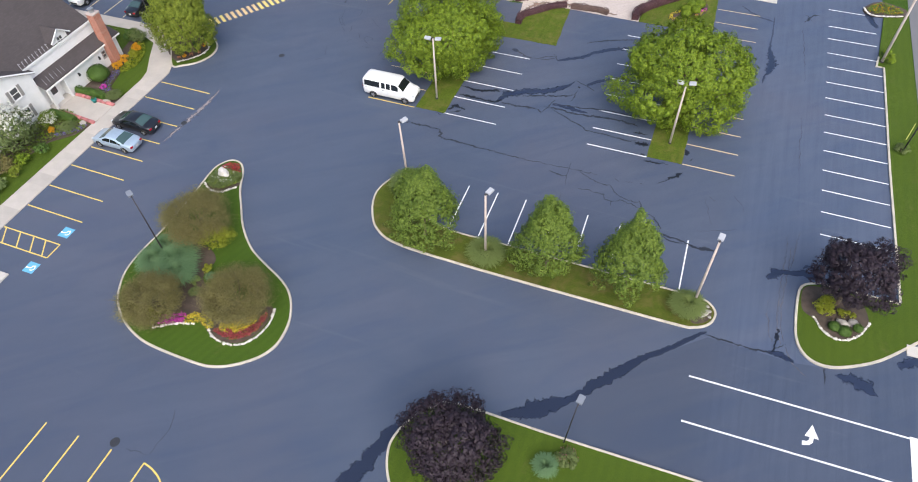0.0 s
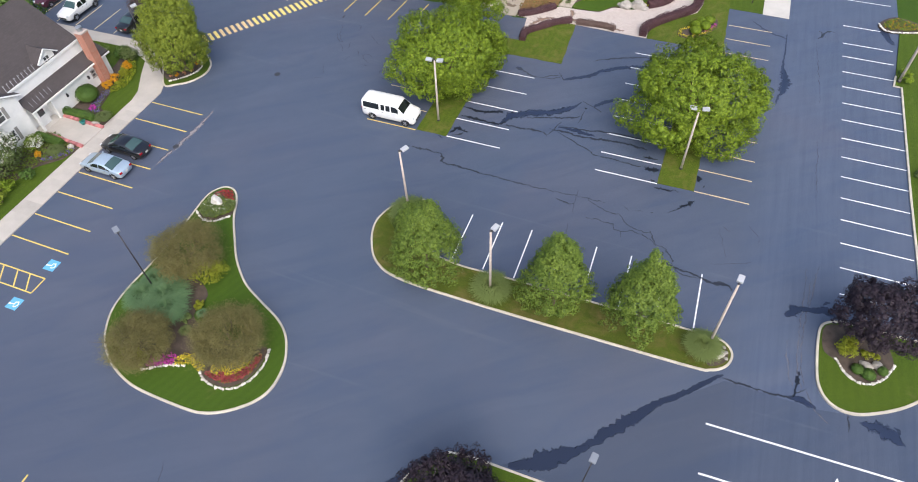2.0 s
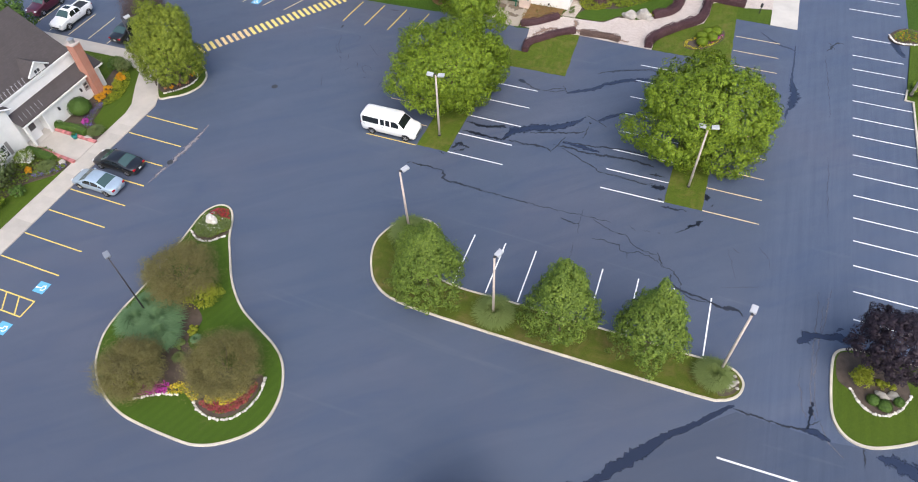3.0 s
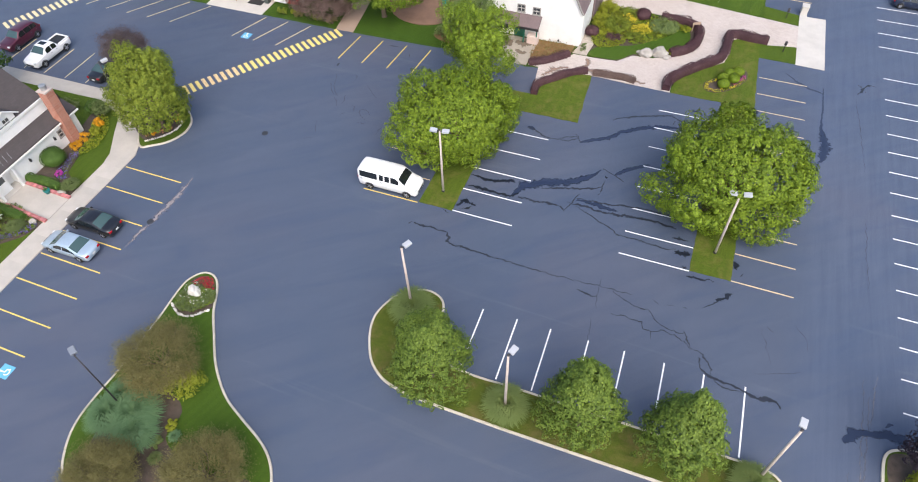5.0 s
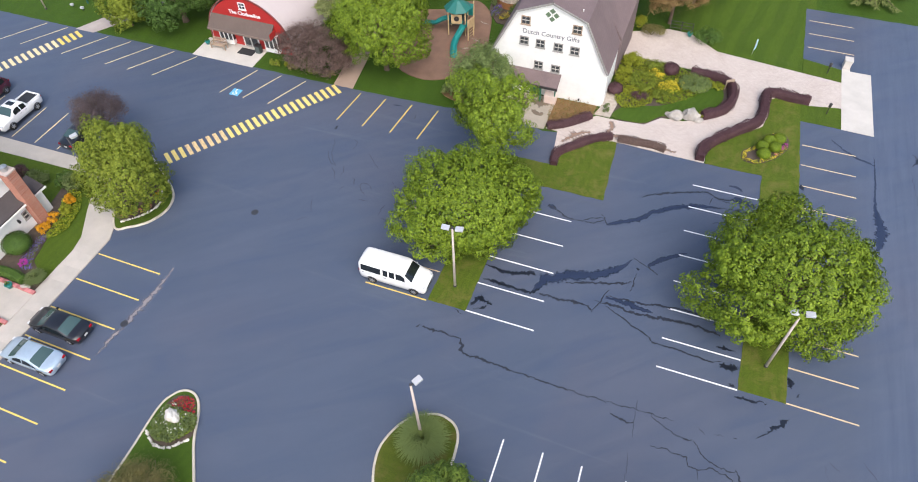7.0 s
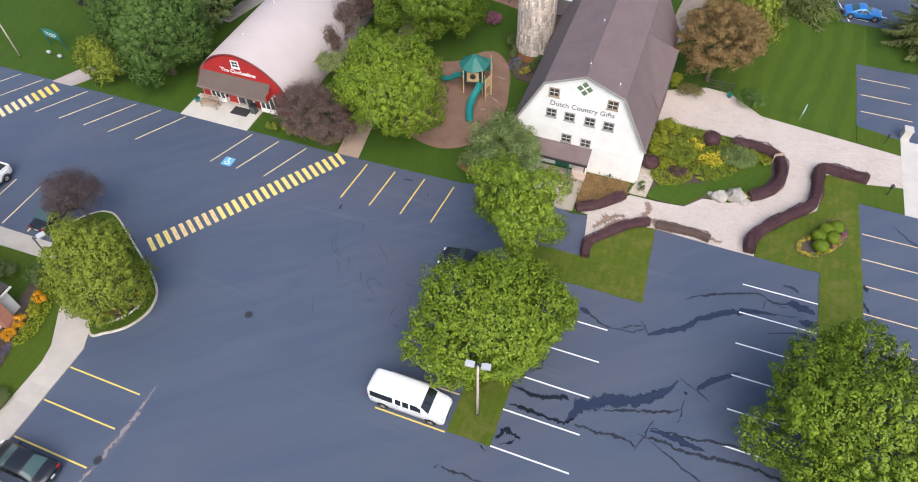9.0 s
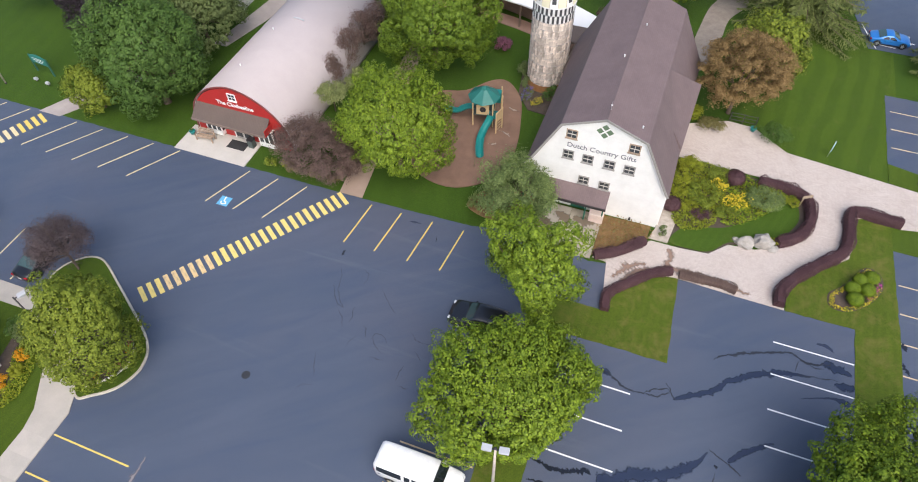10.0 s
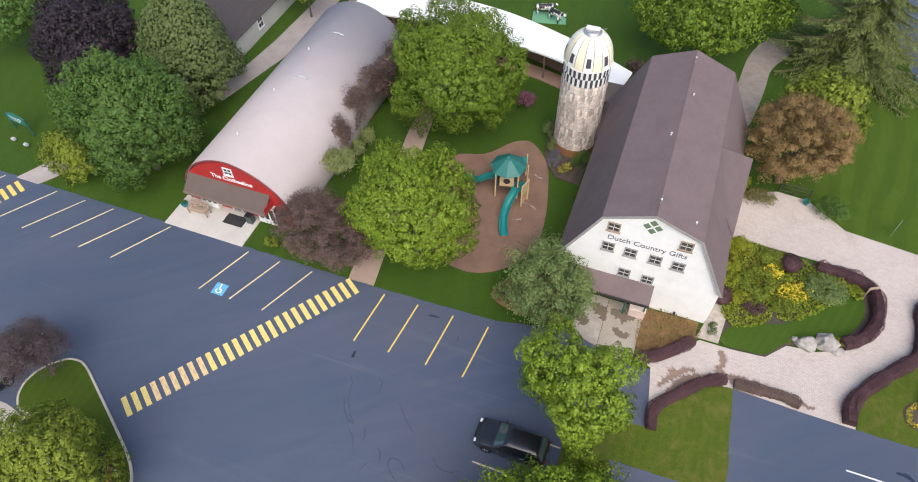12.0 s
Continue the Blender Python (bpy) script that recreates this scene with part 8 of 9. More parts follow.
part("arch_trim", roof_slab([(x * 1.025, z * 1.022) for x, z in arch][::-1], -0.06, 0.05, 0.1), surface("dull_red_trim", (0.20, 0.055, 0.05), 0.6), RED)
part("ridge_seam", boxed(-0.06, 0.06, 1.0, 24.0, 5.8, 6.02), surface("grey_seam_strip", (0.27, 0.25, 0.265), 0.8), RED, "thin roof ridge seam")
for y, side in ((3.2, -0.7), (9.2, -0.8), (15.5, -0.8)):
    part("roof_vent", lathe(bmesh.new(), [(0.05, 5.6), (0.05, 6.2), (0.08, 6.21), (0.02, 6.28)], 10), TRIM, RED, m=pose(side, y, 0))
for y in (11.5, 18.5):
    part("vent_pipe", tube(bmesh.new(), [(0.15, y, 6.18), (0.7, y + 0.1, 6.14), (1.2, y + 0.15, 5.95)], 0.08, 8), LAMP_GREY, RED, smooth=True)
window_unit(RED, pose(0.05, -0.02, 5.05), 0.85, 0.8, TRIM, (1, 1))
lettering("The Clothesline", 0.5, RED, pose(0.1, -0.03, 4.12, 90, 0, 0), TRIM, 3.9, 0.012)
aw = bmesh.new()
box(aw, -4.35, 3.5, -1.25, 0.0, 0, 0.12)
for q in aw.verts:
    q.co.z += 2.35 + (q.co.y + 1.25) * 0.85
    if q.co.x < 0:
        q.co.x += 0.35 * (q.co.y + 1.25) * 0.2
awning = part("awning", aw, ROOF_AWNING, RED, "brown shingled awning")
part("fascia", boxed(-4.37, 3.52, -1.3, -1.25, 2.22, 2.46), surface("tan_fascia", (0.20, 0.15, 0.125), 0.7), awning)
part("end_panel", boxed(3.5, 3.56, -1.2, 0.0, 2.3, 3.0), RED_SIDING, awning)
for x in (-2.9, 2.85):
    bay = part("bay_window", boxed(x - 0.85, x + 0.85, -0.5, 0.0, 0.25, 0.7), TRIM, RED, "white bay window")
    for dx in (-0.8, -0.27, 0.27, 0.8):
        part("mullion", boxed(x + dx - 0.05, x + dx + 0.05, -0.46, -0.36, 0.7, 2.2), TRIM, bay)
    part("pane", boxed(x - 0.76, x + 0.76, -0.4, -0.38, 0.7, 2.2), GLASS, bay)
    for s in (-1, 1):
        part("side_pane", boxed(x + s * 0.8 - 0.01, x + s * 0.8 + 0.01, -0.36, 0.0, 0.7, 2.2), GLASS, bay)
    part("head_rail", boxed(x - 0.86, x + 0.86, -0.5, 0.0, 2.2, 2.3), TRIM, bay)
dr = part("doorway", boxed(-1.0, 1.0, -0.06, 0.0, 0.05, 2.2), TRIM, RED, "white framed double door")
for s in (-1, 1):
    leaf = part("door_leaf", boxed(s * 0.45 - 0.42, s * 0.45 + 0.42, -0.09, -0.06, 0.06, 2.1), GREY_TRIM, dr)
    part("pane", boxed(s * 0.45 - 0.33, s * 0.45 + 0.33, -0.1, -0.09, 0.3, 2.0), GLASS, leaf)
    part("handle", tube(bmesh.new(), [(s * 0.1, -0.14, 0.95), (s * 0.1, -0.14, 1.25)], 0.015, 6), CHROME, leaf)

# the curved covered walk with a white roof
WALK = thing("covered_walk", at(0, 0, 0), "curved covered walk with bright white roof and brown wall", "covered walk")
outer = rounded([(-58.0, 105.6), (-50.0, 106.6), (-41.8, 105.9), (-33.75, 103.3), (-27.2, 100.1)], 6, False)
inner = rounded([(-57.5, 101.0), (-50.0, 101.7), (-40.0, 101.0), (-34.1, 99.9), (-27.8, 97.5)], 6, False)
n_in = len(inner)
bm = bmesh.new()
a = [bm.verts.new((*p, 3.05)) for p in inner]
b = [bm.verts.new((*p, 3.35)) for p in outer]
a2 = [bm.verts.new((*p, 2.87)) for p in inner]
b2 = [bm.verts.new((*p, 3.17)) for p in outer]
for i in range(n_in - 1):
    bm.faces.new((a[i], a[i + 1], b[i + 1], b[i]))
    bm.faces.new((a2[i], b2[i], b2[i + 1], a2[i + 1]))
    bm.faces.new((a[i], a2[i], a2[i + 1], a[i + 1]))
    bm.faces.new((b[i], b[i + 1], b2[i + 1], b2[i]))
part("roof", bm, ROOF_BRIGHT, WALK, "bright white sheet roof")
wall_line = [(0.35 * p[0] + 0.65 * q[0], 0.35 * p[1] + 0.65 * q[1]) for p, q in zip(inner, outer)]
part("back_wall", strip(wall_line, 0.2, 0.0, 3.0), surface("brown_board_wall", (0.20, 0.13, 0.10), 0.85, vary=0.3, big=1.5), WALK, "brown board wall")
part("floor_slab", strip([(0.8 * p[0] + 0.2 * q[0], 0.8 * p[1] + 0.2 * q[1]) for p, q in zip(inner, outer)], 1.8, -0.1, 0.04), surface("reddish_walk_floor", (0.30, 0.19, 0.15), 0.85, vary=0.25), WALK, "reddish walk floor")
for i in range(1, n_in, 3):
    part("post", boxed(inner[i][0] - 0.08, inner[i][0] + 0.08, inner[i][1] + 0.2, inner[i][1] + 0.36, 0.0, 2.9), surface("brown_post", (0.2, 0.14, 0.11), 0.8), WALK)
# a pale house end behind the red building
BACK = thing("rear_building", at(-55.5, 101.5, 0), "low building with bright white roof behind the arch", "building")
part("wall", boxed(-4, 4.5, 2.5, 12, 0, 3.2), surface("pinkish_wall", (0.42, 0.30, 0.28), 0.8), BACK)
part("roof", slab([(-4.4, 2.2), (4.9, 2.2), (4.9, 12.4), (-4.4, 12.4)], 3.2, 3.5), ROOF_BRIGHT, BACK, "bright white flat roof")


# the white house
def gable_roof(x0, x1, y0, y1, z_eave, z_ridge, over=0.3, thick=0.18):
    """Ridge along y."""
    xm = (x0 + x1) / 2
    return roof_slab([(x0 - over, z_eave - over * (z_ridge - z_eave) / (xm - x0)), (xm, z_ridge), (x1 + over, z_eave - over * (z_ridge - z_eave) / (xm - x0))][::-1], y0 - over, y1 + over, -thick)


HOUSE = thing("white_house", at(-60.0, 41.0, 0.0), "white clapboard house with dark shingle roof and brick chimney", "house")
part("main_wall", boxed(-10.5, 0.0, -12.0, 5.0, 0.0, 4.85), WHITE_SIDING, HOUSE, "white clapboard main walls")
part("gable_wall", extrude_profile(bmesh.new(), [(-10.5, 4.85), (0, 4.85), (-5.25, 8.5)], 4.8, 5.0), WHITE_SIDING, HOUSE)
main = part("main_roof", gable_roof(-10.5, 0.0, -12.0, 5.0, 4.9, 8.65, 0.08), ROOF_DARK, HOUSE, "dark shingle main roof")
part("eave_trim", boxed(0.06, 0.14, -4.4, 5.1, 4.62, 4.86), TRIM, main, "white eave board")
# front wing with its gable
part("wing_wall", boxed(-2.0, 0.55, -13.6, -4.2, 0.0, 4.7), WHITE_SIDING, HOUSE, "white clapboard wing wall")
bm = extrude_profile(bmesh.new(), [(-13.6, 4.7), (-4.2, 4.7), (-8.9, 7.0)], -0.2, 0.0)
bmesh.ops.transform(bm, matrix=Matrix(((0, 1, 0, 0.55), (1, 0, 0, 0), (0, 0, 1, 0), (0, 0, 0, 1))), verts=bm.verts)
part("wing_gable", bm, WHITE_SIDING, HOUSE)
bm = gable_roof(-13.6, -4.2, -6.5, 0.55, 4.7, 7.05, 0.35)
bmesh.ops.transform(bm, matrix=Matrix(((0, 1, 0, 0), (1, 0, 0, 0), (0, 0, 1, 0), (0, 0, 0, 1))), verts=bm.verts)
wing_roof = part("wing_roof", bm, ROOF_DARK, HOUSE, "dark shingle wing roof")
for s in (-1, 1):
    bm = bmesh.new()
    tube(bm, [(0.93, -8.9 + s * 5.05, 4.45), (0.93, -8.9, 7.0)], 0.09, 4)
    part("rake_board", bm, TRIM, wing_roof, "white rake board")
for y, z, h in ((-6.6, 3.75, 1.25), (-6.6, 1.35, 1.4), (-10.4, 3.75, 1.25), (-10.4, 1.35, 1.4)):
    win = window_unit(HOUSE, pose(0.57, y, z, 0, 0, 90), 0.95, h, TRIM, (0, 1))
    for s in (-1, 1):
        part("shutter", boxed(s * 0.66 - 0.16, s * 0.66 + 0.16, -0.05, 0.0, -h / 2, h / 2), GREY_TRIM, win)
# porch lean-to along the front
bm = bmesh.new()
box(bm, 0.0, 1.45, -4.2, 6.6, 0, 0.14)
for q in bm.verts:
    q.co.z += 2.62 + (1.45 - q.co.x) * 0.5
porch_roof = part("porch_roof", bm, ROOF_DARK, HOUSE, "dark shingle porch roof")
part("gutter", boxed(1.45, 1.55, -4.25, 6.65, 2.5, 2.64), TRIM, porch_roof, "white gutter")
part("porch_wall", boxed(0.0, 1.1, -1.6, 6.3, 0.0, 2.75), WHITE_SIDING, HOUSE, "white porch wall")
part("alcove_floor", boxed(0.0, 1.2, -4.1, -1.6, 0.0, 0.14), CONCRETE, HOUSE)
for y in (-1.75, -3.9):
    part("porch_post", boxed(1.05, 1.3, y - 0.1, y + 0.1, 0.1, 2.6), TRIM, HOUSE, "white porch post")
hdoor = part("house_door", boxed(0.55, 0.62, -3.5, -2.4, 0.12, 2.2), TRIM, HOUSE, "white entrance door")
part("door_pane", boxed(0.62, 0.635, -3.3, -2.6, 1.2, 2.0), GLASS, hdoor)
window_unit(HOUSE, pose(1.12, 4.0, 1.55, 0, 0, 90), 0.55, 0.8, GREY_TRIM, (0, 1))
for y in (0.1, 3.2):
    lamp = part("wall_lantern", boxed(1.1, 1.16, y - 0.06, y + 0.06, 1.35, 1.75), BLACK_TRIM, HOUSE, "black wall lantern")
    part("lantern_body", lathe(bmesh.new(), [(0.05, 1.4), (0.10, 1.46), (0.10, 1.66), (0.03, 1.78)], 8), BLACK_TRIM, lamp, m=pose(1.24, y, 0))
# dormer
bm = bmesh.new()
box(bm, -2.4, 0.0, -0.1, 1.9, 4.8, 5.5)
part("dormer_wall", bm, WHITE_SIDING, HOUSE, "white dormer wall")
bm = extrude_profile(bmesh.new(), [(-0.1, 5.5), (1.9, 5.5), (0.9, 6.2)], -2.4, 0.0)
bmesh.ops.transform(bm, matrix=Matrix(((0, 1, 0, 0), (1, 0, 0, 0), (0, 0, 1, 0), (0, 0, 0, 1))), verts=bm.verts)
part("dormer_gable", bm, WHITE_SIDING, HOUSE)
bm = gable_roof(-0.1, 1.9, -3.4, 0.0, 5.5, 6.25, 0.28, 0.1)
bmesh.ops.transform(bm, matrix=Matrix(((0, 1, 0, 0), (1, 0, 0, 0), (0, 0, 1, 0), (0, 0, 0, 1))), verts=bm.verts)
dormer = part("dormer_roof", bm, ROOF_DARK, HOUSE, "small gabled dormer roof")
for s in (-1, 1):
    part("rake_board", tube(bmesh.new(), [(0.3, 0.9 + s * 1.3, 5.26), (0.3, 0.9, 6.24)], 0.07, 4), TRIM, dormer, "white rake board")
window_unit(HOUSE, pose(0.02, 0.9, 5.0, 0, 0, 90), 0.8, 0.95, TRIM, (1, 1))
for i in range(9):
    guard = tube(bmesh.new(), [(0.1, -4.4 + 0.45 * i, 4.95), (-0.3, -4.25 + 0.45 * i, 5.35), (-0.25, -4.1 + 0.45 * i, 5.25)], 0.02, 5)
    part("snow_guard", guard, LAMP_GREY, main)
for i in range(6):
    part("snow_guard", tube(bmesh.new(), [(1.25, -3.7 + 0.5 * i, 2.95), (0.7, -3.5 + 0.5 * i, 3.3)], 0.014, 5), LAMP_GREY, porch_roof)
chim = part("chimney", boxed(0.9, 1.85, 4.35, 5.25, 0.0, 6.0, 0.02), BRICK, HOUSE, "red brick chimney")
part("cap", boxed(0.85, 1.9, 4.3, 5.3, 6.0, 6.12), surface("pale_chimney_cap", (0.5, 0.42, 0.38), 0.8), chim)
part("flue", lathe(bmesh.new(), [(0.26, 6.12), (0.26, 6.45), (0.32, 6.47), (0.32, 6.56), (0.05, 6.66)], 14), GALV, chim, "round metal flue", m=pose(1.38, 4.8, 0))

# low brick edging walls along the porch walk
def low_wall(u0, v0, u1, v1):
    w = thing("edging_wall", at(u0, v0, 0.05, math.degrees(math.atan2(v1 - v0, u1 - u0))), "low red block wall along the porch walk", "garden wall", "edging walls")
    ln = math.hypot(u1 - u0, v1 - v0)
    me = mesh_of(boxed(-0.145, 0.145, -0.15, 0.15, 0, 0.14, 0.015), "block")
    for r in range(2):
        for i in range(int(ln / 0.3)):
            part("block", me, RED_STONE, w, m=pose(0.15 + 0.3 * i + 0.07 * r, 0, 0.145 * r, 0, 0, rng.uniform(-3, 3)))


low_wall(-58.7, 39.55, -53.5, 39.35)
low_wall(-58.4, 36.75, -53.5, 36.4)
boulder(-54.7, 39.6, 0.4, 0.3, 0.3, 30, "pale rounded stone by the low wall")
boulder(-54.6, 36.0, 0.4, 0.3, 0.3, 31, "pale rounded stone by the low wall")

# the grey house beyond the trees
GREYH = thing("grey_house", at(-67.2, 92.5, 0), "grey clapboard house with dark roof", "house")
part("wall", boxed(-7.5, 0.0, 0.0, 13.0, 0.0, 2.7), GREY_SIDING, GREYH)
part("gable_wall", extrude_profile(bmesh.new(), [(-7.5, 2.7), (0, 2.7), (-3.75, 5.3)], 0.0, 0.2), GREY_SIDING, GREYH)
part("roof", gable_roof(-7.5, 0.0, 0.0, 13.0, 2.75, 5.4, 0.4), ROOF_DARK, GREYH, "dark shingle roof")
window_unit(GREYH, pose(0.02, 5.2, 1.6, 0, 0, 90), 1.0, 1.3, TRIM, (1, 1))
REDH = thing("red_house", at(-62.5, 110.5, 0), "small red house with white door behind the path", "house")
part("wall", boxed(-4.0, 4.0, 0.0, 7.0, 0, 2.8), RED_SIDING, REDH)
part("roof", gable_roof(-4.0, 4.0, 0.0, 7.0, 2.8, 5.0, 0.4), ROOF_BROWN, REDH)
part("door", boxed(-0.5, 0.5, -0.06, 0.0, 0, 2.05), TRIM, REDH, "white door")

# ---- vehicles ----
def grid_mesh(rows, close=False):
    """A smooth skin through rows of points."""
    bm = bmesh.new()
    v = [[bm.verts.new(q) for q in r] for r in rows]
    for r0, r1 in zip(v, v[1:]):
        n = len(r0)
        for j in range(n if close else n - 1):
            bm.faces.new((r0[j], r0[(j + 1) % n], r1[(j + 1) % n], r1[j]))
    if close:
        bm.faces.new(v[0][::-1]), bm.faces.new(v[-1])
    return bm


def wheel(parent, x, y, r, side):
    w = part("wheel", lathe(bmesh.new(), [(r * 0.62, -0.11), (r * 0.92, -0.115), (r, -0.08), (r, 0.08), (r * 0.92, 0.115), (r * 0.62, 0.11)], 24), RUBBER, parent, smooth=True, m=pose(x, y, r, 90 * -side, 0, 0))
    part("rim", lathe(bmesh.new(), [(0.03, 0.125), (r * 0.2, 0.12), (r * 0.5, 0.10), (r * 0.64, 0.112), (r * 0.64, 0.04), (0.02, 0.04)], 20, cap=False), ALLOY, w, smooth=True)
    for k in range(5):
        part("spoke", boxed(r * 0.12, r * 0.62, -0.035, 0.035, 0.10, 0.128, m=pose(0, 0, 0, 0, 0, 72 * k)), ALLOY, w)


def vehicle(name, m, label, category, colour, metal, length, width, height, belt, roofline, windscreen, rear, windows, sill=0.24, wheel_r=0.33, lean=0.24, axles=(0.19, 0.80), screen=None, bed=None, boxy=0.0):
    """A road vehicle, nose along +x. roofline: (x, z) along the top from tail to nose; windscreen, rear: the stretch of x that each covers; windows: stretches of x at the sides."""
    paint = car_paint(name + "_paint", colour, metal)
    screen = screen or TEAL_GLASS
    v = thing(name, m, label, category, "parked vehicles")
    hw = width / 2
    fine = np.linspace(0, length, 241)
    line = np.interp(fine, *np.array(roofline).T)
    soft = np.hanning(25 - int(12 * boxy))
    pad = len(soft) // 2
    line = np.convolve(np.pad(line, pad, "edge"), soft / soft.sum(), "valid")[:241]

    def top(x):
        return float(np.interp(x, fine, line))

    def half(x):
        f = abs(2 * x / length - 1)
        return hw * (1 - (0.05 - 0.02 * boxy) * f ** 3 - (0.17 - 0.10 * boxy) * f ** 14)

    def edge(x):
        """Half-width and height where side and roof meet."""
        z = top(x) - 0.07
        return half(x) * 0.985 * (1 - lean * max(0.0, z - belt) / (height - belt)), z

    def skin(x, y, lift=0.0):
        """Height of the top at x, y."""
        e = max(edge(x)[0] - 0.06, 0.1)
        return top(x) + 0.03 - 0.06 * min(1.2, abs(y) / e) ** 3 + lift

    rows = []
    for x in np.concatenate([[0.0, 0.03, 0.08], np.linspace(0.16, length - 0.16, 44), [length - 0.08, length - 0.03, length]]):
        w, (we, ze) = half(x), edge(x)
        end = max(0.0, 1 - min(x, length - x) / 0.16)
        low = sill + 0.12 * end
        zb = min(belt - 0.02, ze - 0.03)
        side = [(x, 0.0, low), (x, w * 0.86, low), (x, w * 0.965, low + 0.09), (x, w, low + (zb - low) * 0.5), (x, w * 0.985, zb), (x, we, ze), (x, we - 0.06, skin(x, we - 0.06)), (x, we * 0.55, skin(x, we * 0.55)), (x, 0.0, skin(x, 0))]
        side = [(q[0], q[1] * (1 - 0.06 * end), q[2] - 0.05 * end * (q[2] > low + 0.1)) for q in side]
        rows.append(side + [(q[0], -q[1], q[2]) for q in side[-2:0:-1]])
    part("body", grid_mesh(rows, True), paint, v, smooth=True)

    def glazed(name, x0, x1, label):
        rows = []
        for x in np.linspace(x0, x1, 8):
            e = edge(x)[0] - 0.10
            rows.append([(x, y, skin(x, y, 0.012)) for y in np.linspace(-e, e, 9)])
        part(name, grid_mesh(rows), screen, v, label, smooth=True)

    glazed("windscreen", *windscreen, "wide sloping windscreen")
    if rear:
        glazed("rear_window", *rear, "sloping rear window")
    for s in (-1, 1):
        for x0, x1 in windows:
            rows = []
            for x in np.linspace(x0, x1, 6):
                we, ze = edge(x)
                wb, zb = half(x) * 0.985, belt - 0.02
                if ze - zb < 0.16:
                    continue
                f0, f1 = 0.12, 1 - 0.07 / (ze - zb)
                rows.append([(x, s * (wb + (we - wb) * f + 0.010), zb + (ze - zb) * f) for f in (f0, (f0 + f1) / 2, f1)])
            part("side_window", grid_mesh(rows), CAR_GLASS, v, "dark side window", smooth=True)
        y = s * (half(windscreen[1]) + 0.06)
        part("mirror", boxed(windscreen[1] - 0.42, windscreen[1] - 0.28, y - 0.09, y + 0.09, belt - 0.02, belt + 0.12, 0.025), paint, v)
        nose, tail = top(length - 0.22), top(0.1)
        yl = half(length - 0.2) * 0.78
        part("headlight", boxed(length - 0.40, length - 0.05, s * yl - 0.13, s * yl + 0.13, nose - 0.16, nose - 0.02, 0.03), CLEAR_LENS, v, "clear headlight")
        yl = half(0.1) * 0.80
        part("taillight", boxed(-0.012, 0.22, s * yl - 0.14, s * yl + 0.14, min(tail, belt) - 0.22, min(tail, belt) - 0.06, 0.02), RED_LENS, v, "red tail light")
        for f in axles:
            x = f * length
            wheel(v, x, s * (hw - 0.10), wheel_r, s)
            part("wheel_arch", tube(bmesh.new(), [(x + (wheel_r + 0.05) * math.cos(a), s * (hw - 0.02), wheel_r + (wheel_r + 0.05) * math.sin(a)) for a in np.linspace(0.1, math.pi - 0.1, 9)], 0.035, 5), BLACK_TRIM, v)
        for x0, x1 in windows[:2]:
            part("door_handle", boxed(x0 + 0.08, x0 + 0.26, s * hw * 0.99 - 0.02, s * hw * 0.99 + 0.02, belt - 0.17, belt - 0.13), CHROME, v)
    part("number_plate", boxed(-0.03, 0.02, -0.15, 0.15, sill + 0.28, sill + 0.44), PLATE, v, "plain number plate")
    part("grille", boxed(length - 0.06, length + 0.015, -hw * 0.5, hw * 0.5, sill + 0.18, sill + 0.38, 0.02), BLACK_TRIM, v, "dark front grille")
    part("underside", boxed(0.3, length - 0.3, -hw * 0.8, hw * 0.8, sill - 0.06, sill + 0.05), BLACK_TRIM, v)
    if bed:
        z = top((bed[0] + bed[1]) / 2)
        part("load_bed", boxed(bed[0], bed[1], -hw * 0.72, hw * 0.72, z - 0.05, z + 0.04), BLACK_TRIM, v, "open dark load bed")
        for s in (-1, 1):
            part("bed_rail", boxed(bed[0] - 0.1, bed[1], s * hw * 0.83 - 0.07, s * hw * 0.83 + 0.07, z - 0.05, z + 0.12, 0.02), paint, v)
        part("tailgate", boxed(bed[0] - 0.16, bed[0] - 0.06, -hw * 0.85, hw * 0.85, z - 0.3, z + 0.12, 0.02), paint, v)
    return v


SEDAN = dict(roofline=[(0, 0.88), (0.25, 0.98), (0.75, 1.04), (1.75, 1.40), (2.35, 1.45), (2.85, 1.41), (3.75, 1.00), (4.5, 0.84), (4.85, 0.62)], windscreen=(2.95, 3.70), rear=(0.80, 1.62), windows=((0.98, 1.42), (1.48, 2.28), (2.36, 3.22)))
SUV = dict(roofline=[(0, 1.05), (0.1, 1.20), (0.5, 1.72), (1.2, 1.80), (2.7, 1.80), (3.45, 1.20), (4.5, 1.06), (4.8, 0.80)], windscreen=(2.82, 3.40), rear=(0.16, 0.46), windows=((0.55, 1.25), (1.32, 2.15), (2.22, 2.98)))
vehicle("sedan", at(-46.75, 34.75, 0, 180), "silver-blue sedan parked in a stall by the sidewalk", "car", (0.42, 0.52, 0.62), 0.35, 4.85, 1.84, 1.45, 0.93, **SEDAN)
vehicle("sedan", at(-46.7, 37.55, 0, 180), "black sedan parked in a stall by the sidewalk", "car", (0.012, 0.013, 0.018), 0.3, 4.9, 1.86, 1.45, 0.93, **SEDAN)
